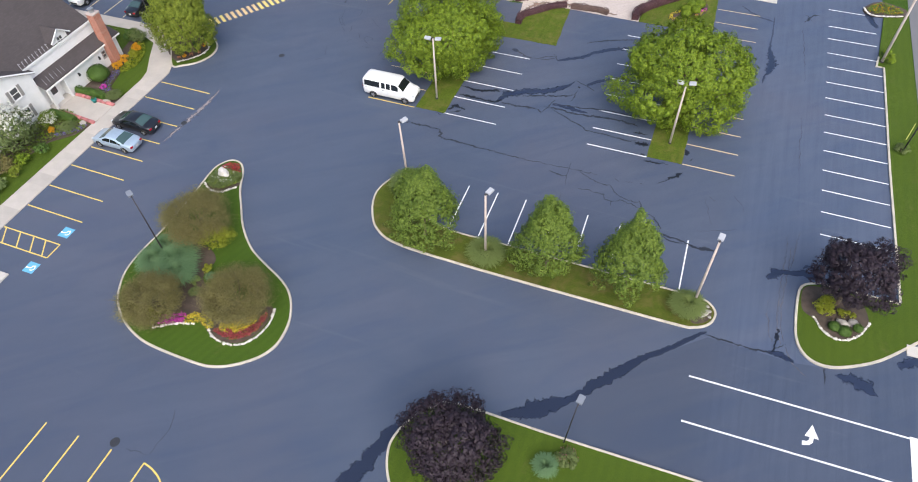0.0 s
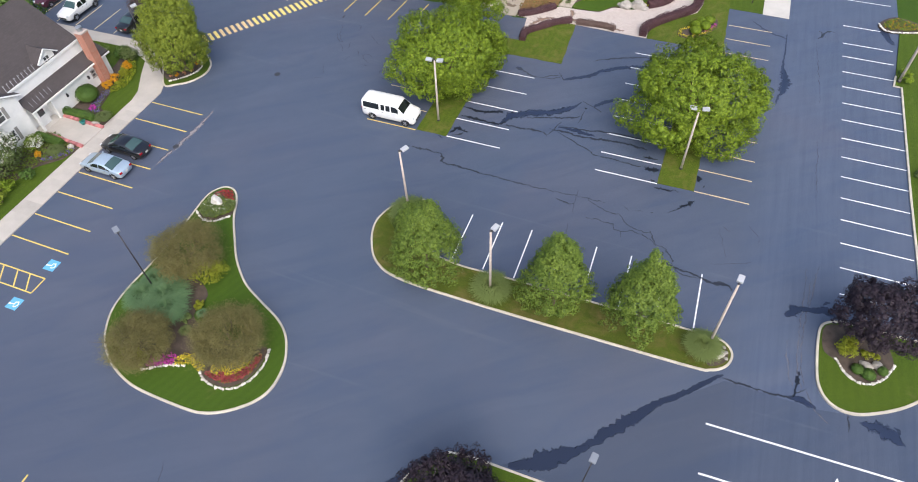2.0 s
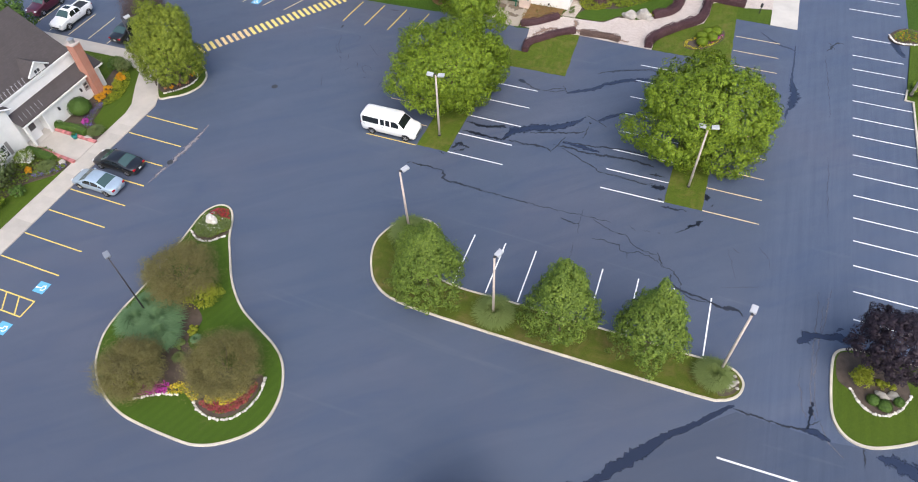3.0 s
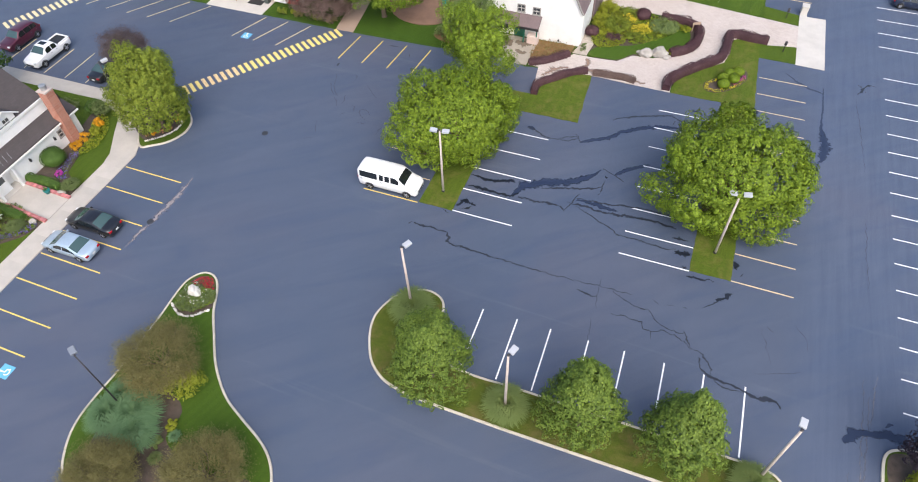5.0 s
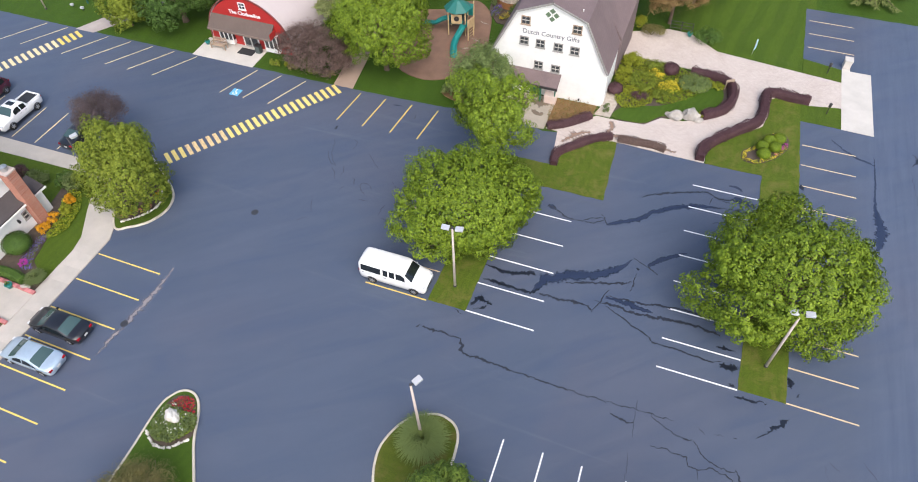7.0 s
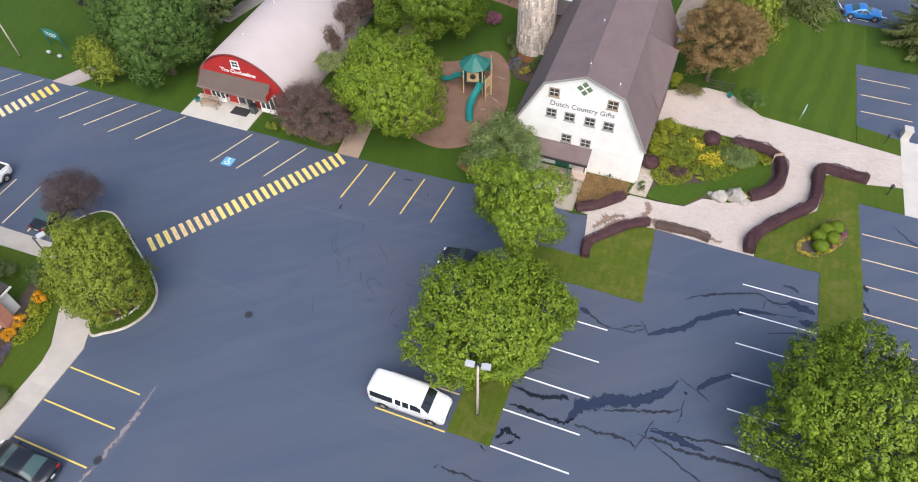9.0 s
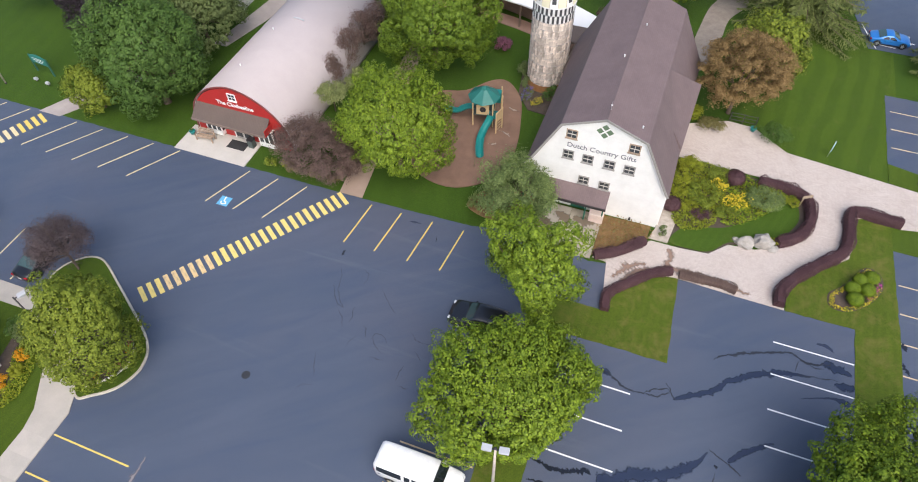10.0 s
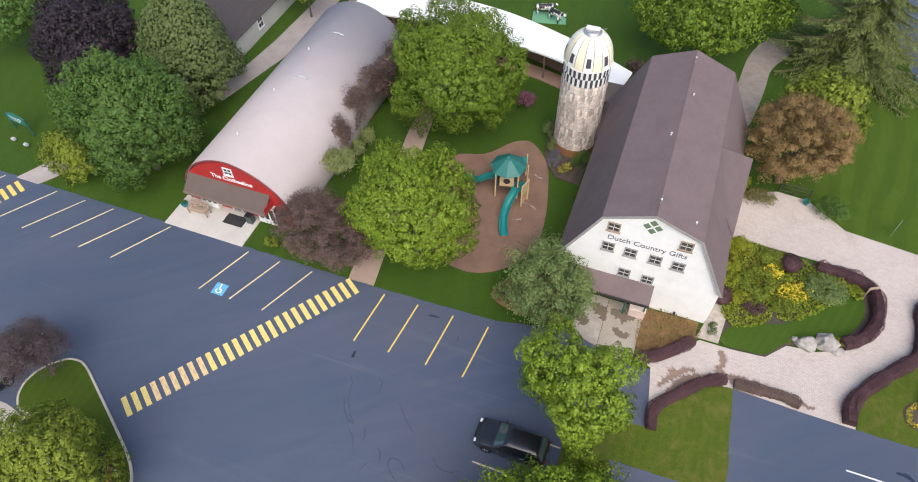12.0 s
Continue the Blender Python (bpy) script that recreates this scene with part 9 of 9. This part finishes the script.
VAN = vehicle("passenger_van", at(-29.85, 50.35, 0, 0), "long white passenger van parked at the lawn strip", "van", (0.80, 0.80, 0.80), 0.0, 5.6, 2.0, 2.12, 1.30, [(0, 1.95), (0.1, 2.06), (0.4, 2.12), (3.75, 2.12), (4.6, 1.32), (5.35, 1.12), (5.6, 0.85)], (3.98, 4.52), None, ((0.25, 1.95), (2.15, 2.55), (2.68, 3.12), (3.25, 4.0)), sill=0.32, wheel_r=0.37, lean=0.12, axles=(0.2, 0.83), screen=CAR_GLASS, boxy=1.0)
for x in (1.0, 2.0, 3.0):
    part("roof_rib", boxed(x - 0.03, x + 0.03, -0.75, 0.75, 2.10, 2.155, 0.01), TRIM, VAN)
vehicle("suv", at(-24.8, 62.6, 0, 180), "black sport utility vehicle under the tree", "car", (0.012, 0.012, 0.016), 0.2, 4.85, 1.95, 1.80, 1.15, sill=0.34, wheel_r=0.39, boxy=0.4, **SUV)
TRUCK = vehicle("pickup_truck", at(-71.2, 58.8, 0, -90), "white pickup truck with dark sunroof beside the path", "pickup truck", (0.80, 0.80, 0.80), 0.0, 5.3, 1.98, 1.80, 1.13, [(0, 1.12), (1.7, 1.14), (2.0, 1.72), (2.4, 1.80), (3.2, 1.80), (4.0, 1.22), (5.0, 1.08), (5.3, 0.85)], (3.30, 3.95), (1.72, 1.96), ((2.02, 2.62), (2.70, 3.45)), sill=0.36, wheel_r=0.38, bed=(0.18, 1.6), boxy=0.5)
part("sunroof", boxed(2.45, 3.0, -0.42, 0.42, 1.81, 1.84, 0.01), CAR_GLASS, TRUCK, "dark glass sunroof")
vehicle("sedan", at(-62.9, 53.7, 0, 90), "black car half hidden under the mauve tree", "car", (0.008, 0.008, 0.010), 0.2, 4.85, 1.84, 1.45, 0.93, **SEDAN)
vehicle("suv", at(-76.3, 59.8, 0, -90), "dark maroon car beside the pickup", "car", (0.09, 0.012, 0.028), 0.3, 4.8, 1.85, 1.80, 1.12, sill=0.3, wheel_r=0.36, boxy=0.3, **SUV)
vehicle("roadster", at(0.4, 110.8, 0, 4), "bright blue small car in the far car park", "car", (0.02, 0.20, 0.62), 0.2, 4.1, 1.75, 1.35, 0.88, [(0, 0.80), (0.6, 0.92), (1.5, 1.30), (2.1, 1.33), (2.9, 0.92), (3.8, 0.76), (4.1, 0.58)], (2.2, 2.85), (0.75, 1.40), ((1.2, 1.75), (1.82, 2.5)))
vehicle("hatchback", at(15.4, 96.2, 0, 0), "dark blue car in a stall along the verge", "car", (0.012, 0.022, 0.055), 0.3, 4.3, 1.78, 1.5, 0.95, [(0, 0.95), (0.2, 1.05), (0.75, 1.46), (2.4, 1.49), (3.2, 1.0), (4.0, 0.86), (4.3, 0.65)], (2.5, 3.15), (0.25, 0.70), ((0.75, 1.5), (1.58, 2.65)))


# ---- lamps ----
def lamp_head(parent, x, y, z, turn, material):
    h = part("lamp_head", boxed(-0.05, 0.54, -0.20, 0.20, -0.09, 0.09, 0.03), material, parent, "pale box lamp head" if material is LAMP_GREY else "dull grey box lamp head", m=pose(x, y, z, 0, -6, turn))
    part("lens", boxed(0.03, 0.48, -0.16, 0.16, -0.115, -0.09), CLEAR_LENS, h)
    part("arm", boxed(-0.22, -0.04, -0.04, 0.04, -0.05, 0.02), DARK_METAL, h)


def lamp_post(u, v, z0, h, turns, material, label, r=0.11, lean=(0, 0), head=LAMP_GREY):
    p = thing("street_lamp", at(u, v, z0), label, "street lamp", "car park lamps")
    part("pole", tube(bmesh.new(), [(0, 0, -0.1), (lean[0] * 0.5, lean[1] * 0.5, h * 0.5), (lean[0], lean[1], h)], [r, r * 0.86, r * 0.68], 12), material, p, smooth=True)
    part("base_collar", lathe(bmesh.new(), [(r * 1.25, -0.05), (r * 1.25, 0.12), (r * 1.0, 0.16)], 14), DARK_METAL, p)
    part("pole_cap", lathe(bmesh.new(), [(r * 0.8, h - 0.02), (r * 0.8, h + 0.05), (0.02, h + 0.09)], 12), DARK_METAL, p, m=pose(lean[0], lean[1], 0))
    for t in turns:
        a = radians(t)
        lamp_head(p, lean[0] + 0.26 * math.cos(a), lean[1] + 0.26 * math.sin(a), h - 0.08, t, head)


lamp_post(-22.45, 51.2, 0.03, 7.05, (8, 188), WOOD_POLE, "tall pale wooden lamp post with two lamp heads")
lamp_post(0.82, 52.0, 0.03, 6.9, (8, 188), WOOD_POLE, "tall pale wooden lamp post with two heads by the broad tree")
lamp_post(5.45, 34.2, 0.1, 7.4, (80,), WOOD_POLE, "tall pale lamp post with one head at the island end")
lamp_post(-35.6, 24.4, 0.1, 7.3, (150,), DARK_METAL, "slim dark lamp post with one head on the planted island", 0.06, head=DULL_HEAD)
lamp_post(-10.95, 33.35, 0.1, 7.2, (70,), WOOD_POLE, "tall pale lamp post with one head in the grass tuft")
lamp_post(-20.2, 38.9, 0.1, 7.0, (60,), WOOD_POLE, "tall pale lamp post with one head at the rounded island end", lean=(-0.25, 0.1))
lamp_post(-0.9, 20.3, 0.1, 5.5, (80,), DARK_METAL, "slim dark lamp post with one head on the south island", 0.045, lean=(0.3, 0), head=DULL_HEAD)
lamp_post(-55.5, 49.9, 0.1, 6.9, (60,), DARK_METAL, "dark lamp post with one pale head at the corner island", 0.075)
lamp_post(-83.5, 73.2, -0.03, 7.0, (0,), WOOD_POLE, "pale post on the far lawn", 0.09)
lamp_post(19.45, 71.7, 0.1, 9.0, (180,), WOOD_POLE, "tall pale post at the verge", 0.15)
lamp_post(20.8, 57.5, 0.1, 7.0, (180,), DARK_METAL, "slim dark lamp post on the verge", 0.07)
stay = thing("pole_stay", at(21.2, 59.4, 0.1), "bright yellow guard on a slanting pole stay", "pole stay")
part("stay_guard", tube(bmesh.new(), [(0, 0, -0.1), (0.12, 0.4, 0.7), (0.22, 0.75, 1.4)], 0.04, 8), surface("yellow_stay_guard", (0.50, 0.50, 0.12), 0.6), stay)
for u, v in ((4.3, 89.3), (4.35, 82.5)):
    g = thing("path_lamp", at(u, v, 0.03), "short dark path lamp on the lawn", "path lamp", "path lamps")
    part("post", tube(bmesh.new(), [(0, 0, -0.05), (0, 0, 0.75)], [0.05, 0.035], 8), DARK_METAL, g)
    part("lantern", lathe(bmesh.new(), [(0.06, 0.75), (0.15, 0.85), (0.13, 1.1), (0.18, 1.15), (0.03, 1.3)], 8), DARK_METAL, g)
    part("glass", lathe(bmesh.new(), [(0.12, 0.87), (0.11, 1.08)], 8), CLEAR_LENS, g)

# ---- the play tower ----
PLAY = thing("play_tower", at(-34.6, 84.6, 0.03, 12), "play tower with green roof, teal slides and pale timber posts", "playground tower")
for x in (-0.95, 0.95):
    for y in (-0.95, 0.95):
        part("post", boxed(x - 0.06, x + 0.06, y - 0.06, y + 0.06, -0.05, 2.95), PALE_WOOD, PLAY)
part("deck", boxed(-1.0, 1.0, -1.0, 1.0, 1.35, 1.47), surface("dark_play_deck", (0.05, 0.07, 0.07), 0.6), PLAY)
bm = bmesh.new()
lathe(bm, [(1.55, 2.9), (1.5, 2.95), (0.35, 3.75), (0.25, 3.78)], 8)
roof = part("roof", bm, TEAL_ROOF, PLAY, "eight-sided green roof")
part("finial", lathe(bmesh.new(), [(0.27, 3.77), (0.22, 3.92), (0.03, 4.0)], 8), TEAL_ROOF, roof)
panel = part("front_panel", boxed(-0.6, 0.6, -1.06, -1.0, 1.5, 2.6), PALE_WOOD, PLAY, "pale timber panel with a round window")
part("porthole", lathe(bmesh.new(), [(0.02, 0.0), (0.24, 0.0), (0.24, 0.03), (0.3, 0.03), (0.3, 0.0)], 18, cap=False), DARK_METAL, panel, m=pose(0, -1.065, 2.1, 90, 0, 0))
for x, y in ((1.38, -1.86), (1.86, -0.93)):
    part("climber_post", boxed(x - 0.06, x + 0.06, y - 0.06, y + 0.06, -0.05, 2.5), PALE_WOOD, PLAY)
part("climbing_wall", boxed(-0.5, 0.5, -0.05, 0.05, 1.35, 2.45, m=pose(1.62, -1.40, 0, 0, 0, 63)), PALE_WOOD, PLAY, "pale timber climbing panel")
for k in range(3):
    part("climber_rung", tube(bmesh.new(), [(1.38, -1.86, 0.35 + 0.35 * k), (1.86, -0.93, 0.35 + 0.35 * k)], 0.035, 6), PALE_WOOD, PLAY)
part("bridge_deck", boxed(0.95, 1.55, -1.4, -0.3, 1.36, 1.46, 0.02), TEAL, PLAY, "teal landing of the long slide")
for x, y in ((1.5, 1.9), (1.7, 0.6)):
    part("rear_post", boxed(x - 0.06, x + 0.06, y - 0.06, y + 0.06, -0.05, 2.6), PALE_WOOD, PLAY)
for k in range(5):
    part("rung", tube(bmesh.new(), [(-0.5, 1.05 + 0.12 * k, 0.28 * (4 - k) + 0.2), (0.5, 1.05 + 0.12 * k, 0.28 * (4 - k) + 0.2)], 0.03, 6), DARK_METAL, PLAY)
part("safety_rail", boxed(-0.95, 0.95, 0.98, 1.03, 1.5, 2.2), TEAL, PLAY)
part("shade_box", boxed(0.2, 1.5, 1.05, 1.9, 1.3, 2.3, 0.05), TEAL, PLAY, "teal plastic tunnel box")


def slide(points, r, label):
    """A half-open plastic chute along a line."""
    p = [Vector(q) for q in rounded(points, 6, False)]
    bm = bmesh.new()
    rings = []
    for i, q in enumerate(p):
        way = (p[min(i + 1, len(p) - 1)] - p[max(i - 1, 0)]).normalized()
        side = way.cross(Vector((0, 0, 1))).normalized()
        up = side.cross(way)
        ring = [bm.verts.new(q + r * (math.cos(a) * side + math.sin(a) * up)) for a in np.linspace(math.pi, 2 * math.pi, 9)]
        ring += [bm.verts.new(q + (r - 0.05) * (math.cos(a) * side + math.sin(a) * up)) for a in np.linspace(2 * math.pi, math.pi, 9)]
        rings.append(ring)
    for a, b in zip(rings, rings[1:]):
        n = len(a)
        for j in range(n):
            bm.faces.new((a[j], a[(j + 1) % n], b[(j + 1) % n], b[j]))
    bm.faces.new(rings[0]), bm.faces.new(rings[-1][::-1])
    return part("slide", bm, TEAL, PLAY, label, smooth=True)


slide([(0.85, -0.6, 1.75), (0.75, -1.5, 1.55), (0.3, -2.6, 1.05), (0.1, -3.6, 0.75), (0.15, -4.6, 0.5), (0.3, -5.4, 0.35)], 0.36, "long curved teal slide")
slide([(-0.9, 0.0, 1.7), (-1.7, 0.1, 1.45), (-2.6, 0.0, 1.0), (-3.4, 0.5, 0.6), (-4.2, 0.9, 0.4)], 0.36, "short teal slide")

# ---- small things ----
bench = thing("bench", at(-58.6, 72.95, 0.06, 2), "weathered wooden glider bench on the concrete pad", "bench")
for k in range(4):
    part("seat_slat", boxed(-0.85, 0.85, -0.30 + 0.15 * k, -0.18 + 0.15 * k, 0.42, 0.45), BENCH_WOOD, bench)
for k in range(4):
    part("back_slat", boxed(-0.85, 0.85, 0.33 + 0.03 * k, 0.36 + 0.03 * k, 0.55 + 0.14 * k, 0.66 + 0.14 * k), BENCH_WOOD, bench)
for s in (-1, 1):
    part("armrest", boxed(s * 0.85 - 0.06, s * 0.85 + 0.06, -0.34, 0.4, 0.64, 0.68), BENCH_WOOD, bench)
    for y in (-0.28, 0.3):
        part("leg", boxed(s * 0.85 - 0.05, s * 0.85 + 0.05, y - 0.05, y + 0.05, 0.0, 0.65), BENCH_WOOD, bench)
single("door_mat", boxed(-0.95, 0.95, -0.55, 0.55, 0, 0.02, 0.005), surface("dark_rubber_mat", (0.03, 0.03, 0.032), 0.9, vary=0.3), at(-55.3, 73.25, 0.062, 0), "dark rubber door mat on the concrete pad", "mat")
bin_ = thing("litter_bin", at(-53.9, 73.6, 0.06), "dark grey-green litter bin beside the door", "bin")
part("bin_body", boxed(-0.28, 0.28, -0.28, 0.28, 0, 0.85, 0.03), surface("grey_green_plastic", (0.07, 0.09, 0.085), 0.6), bin_)
part("bin_lid", boxed(-0.31, 0.31, -0.31, 0.31, 0.85, 0.97, 0.04), DARK_METAL, bin_)


def planter(u, v, z0, label):
    pot = thing("flower_pot", at(u, v, z0), label, "flower pot", "teal pots")
    part("pot", lathe(bmesh.new(), [(0.18, 0), (0.27, 0.3), (0.30, 0.42), (0.26, 0.42), (0.22, 0.34)], 16), TEAL, pot, smooth=True)
    rg = np.random.default_rng(int(abs(u) * 10))
    c, ps, nm = crown_points(rg, 0.22, 0.22, 0.18, 10, 18, 0.1)
    part("plant", leaf_cloud("plant", ps + np.array([0, 0, 0.5]), nm, 0.09, DEEP_LEAF, rg), DEEP_LEAF, pot)


planter(-60.3, 73.2, 0.06, "teal pot with a small plant beside the bench")
planter(-55.9, 39.2, 0.125, "dark teal pot with a small plant on the porch walk")
planter(-9.95, 91.6, 0.045, "dark teal pot beside the gate")
chest = thing("ice_chest", at(-21.45, 75.7, 0.05), "pale pink-white chest beside the barn entrance", "chest")
part("chest_body", boxed(-0.6, 0.6, -0.4, 0.4, 0, 0.85, 0.03), surface("pale_chest_paint", (0.66, 0.52, 0.46), 0.6), chest)
part("chest_lid", boxed(-0.62, 0.62, -0.42, 0.42, 0.85, 0.95, 0.03), surface("pale_chest_lid", (0.70, 0.58, 0.52), 0.5), chest)

sign = thing("lawn_sign", at(-80.7, 76.0, -0.03, -6), "teal-green sign on two posts with pale lettering bars", "sign")
board = bmesh.new()
prism(board, [(-1.3, 0), (1.3, 0), (1.3, 0.75), (0.6, 1.0), (0.0, 1.08), (-0.6, 1.0), (-1.3, 0.75)], -0.06, 0.06)
bd = part("board", board, surface("teal_sign_paint", (0.02, 0.17, 0.15), 0.5), sign, m=pose(0, 0, 1.2, 90, 0, 0))
for k, w in enumerate((1.7, 1.5, 0.9)):
    part("text_bar", boxed(-w / 2, w / 2, 0.6 - 0.2 * k, 0.66 - 0.2 * k, 0.06, 0.075), TRIM, bd, "plain white text bar")
for x in (-1.25, 1.25):
    part("post", boxed(x - 0.07, x + 0.07, -0.07, 0.07, -0.1, 2.1), surface("green_sign_post", (0.03, 0.12, 0.09), 0.6), sign)
for u, v in ((-80.6, 74.6), (-78.9, 74.4)):
    fl = thing("flood_light", at(u, v, -0.03), "small pale flood light on the lawn", "flood light", "sign flood lights")
    part("stake", tube(bmesh.new(), [(0, 0, -0.05), (0, 0, 0.3)], 0.03, 6), DARK_METAL, fl)
    part("lamp_box", boxed(-0.2, 0.2, -0.14, 0.14, 0.25, 0.5, 0.03), LAMP_GREY, fl)
flag = thing("feather_banner", at(-3.2, 90.4, -0.03, 62), "small pale blue banner sign on the lawn", "banner")
part("pole", tube(bmesh.new(), [(0, 0, -0.05), (0, 0, 1.9)], 0.02, 6), GALV, flag)
part("cloth", slab([(0.0, 0.4), (0.4, 0.5), (0.45, 1.0), (0.35, 1.65), (0.0, 1.85)], -0.01, 0.01), surface("pale_blue_cloth", (0.36, 0.58, 0.68), 0.7), flag, "pale blue cloth", m=pose(0, 0, 0, 90, 0, 0))
gate = thing("garden_gate", at(-11.0, 92.3, 0.04, 0), "dark metal gate across the garden walk", "gate")
for x in (-1.2, 0.0, 1.2):
    part("gate_post", tube(bmesh.new(), [(x, 0, -0.05), (x, 0, 1.15)], 0.045, 8), DARK_METAL, gate)
for z in (0.3, 0.7, 1.08):
    part("rail", tube(bmesh.new(), [(-1.2, 0, z), (1.2, 0, z)], 0.03, 6), DARK_METAL, gate)
box_ = thing("utility_cabinet", at(6.1, 91.0, 0.05), "pale concrete box beside the landing", "cabinet")
part("cabinet_body", boxed(-0.35, 0.35, -0.4, 0.4, 0, 0.9, 0.03), CONCRETE, box_)
part("cabinet_lid", boxed(-0.4, 0.4, -0.45, 0.45, 0.9, 0.97, 0.02), CONCRETE, box_)

# two cow statues on a green mat
single("green_mat", boxed(-1.9, 1.9, -1.1, 1.1, 0, 0.06, 0.02), surface("green_mat_turf", (0.14, 0.34, 0.20), 0.8, vary=0.15), at(-38.2, 111.3, -0.03, 12), "flat pale green mat on the lawn", "mat")


def cow_coat():
    mat, n, l, p = nodes_of("black_white_coat")
    patch = noise_node(n, l, coords(n), 1.7, 2, 0.5, 0.4)
    l.new(ramp_node(n, l, patch, [(0.48, (0.75, 0.74, 0.70)), (0.51, (0.02, 0.02, 0.022))]), p.inputs["Base Color"])
    p.inputs["Roughness"].default_value = 0.4
    return mat


def cow_statue(u, v, turn):
    bm = bmesh.new()
    tube(bm, [(-0.95, 0, 1.0), (-0.85, 0, 1.02), (-0.3, 0, 0.98), (0.4, 0, 1.0), (0.85, 0, 1.08), (0.95, 0, 1.1)], [0.12, 0.30, 0.36, 0.36, 0.28, 0.18], 12)
    tube(bm, [(0.85, 0, 1.12), (1.15, 0, 1.3), (1.35, 0, 1.28), (1.6, 0, 1.1)], [0.2, 0.16, 0.14, 0.08], 10)
    for x in (-0.7, 0.65):
        for y in (-0.2, 0.2):
            tube(bm, [(x, y, 0.9), (x, y, 0.4), (x, y, 0.0)], [0.12, 0.07, 0.07], 8)
    tube(bm, [(-0.95, 0, 1.1), (-1.08, 0, 0.9), (-1.1, 0, 0.5)], [0.03, 0.025, 0.03], 6)
    single("cow_statue", bm, COW, at(u, v, 0.03, turn), "life-size black and white cow statue on the mat", "statue", "cow statues", smooth=True)


COW = cow_coat()
cow_statue(-39.0, 111.7, 20)
cow_statue(-37.5, 111.0, -30)
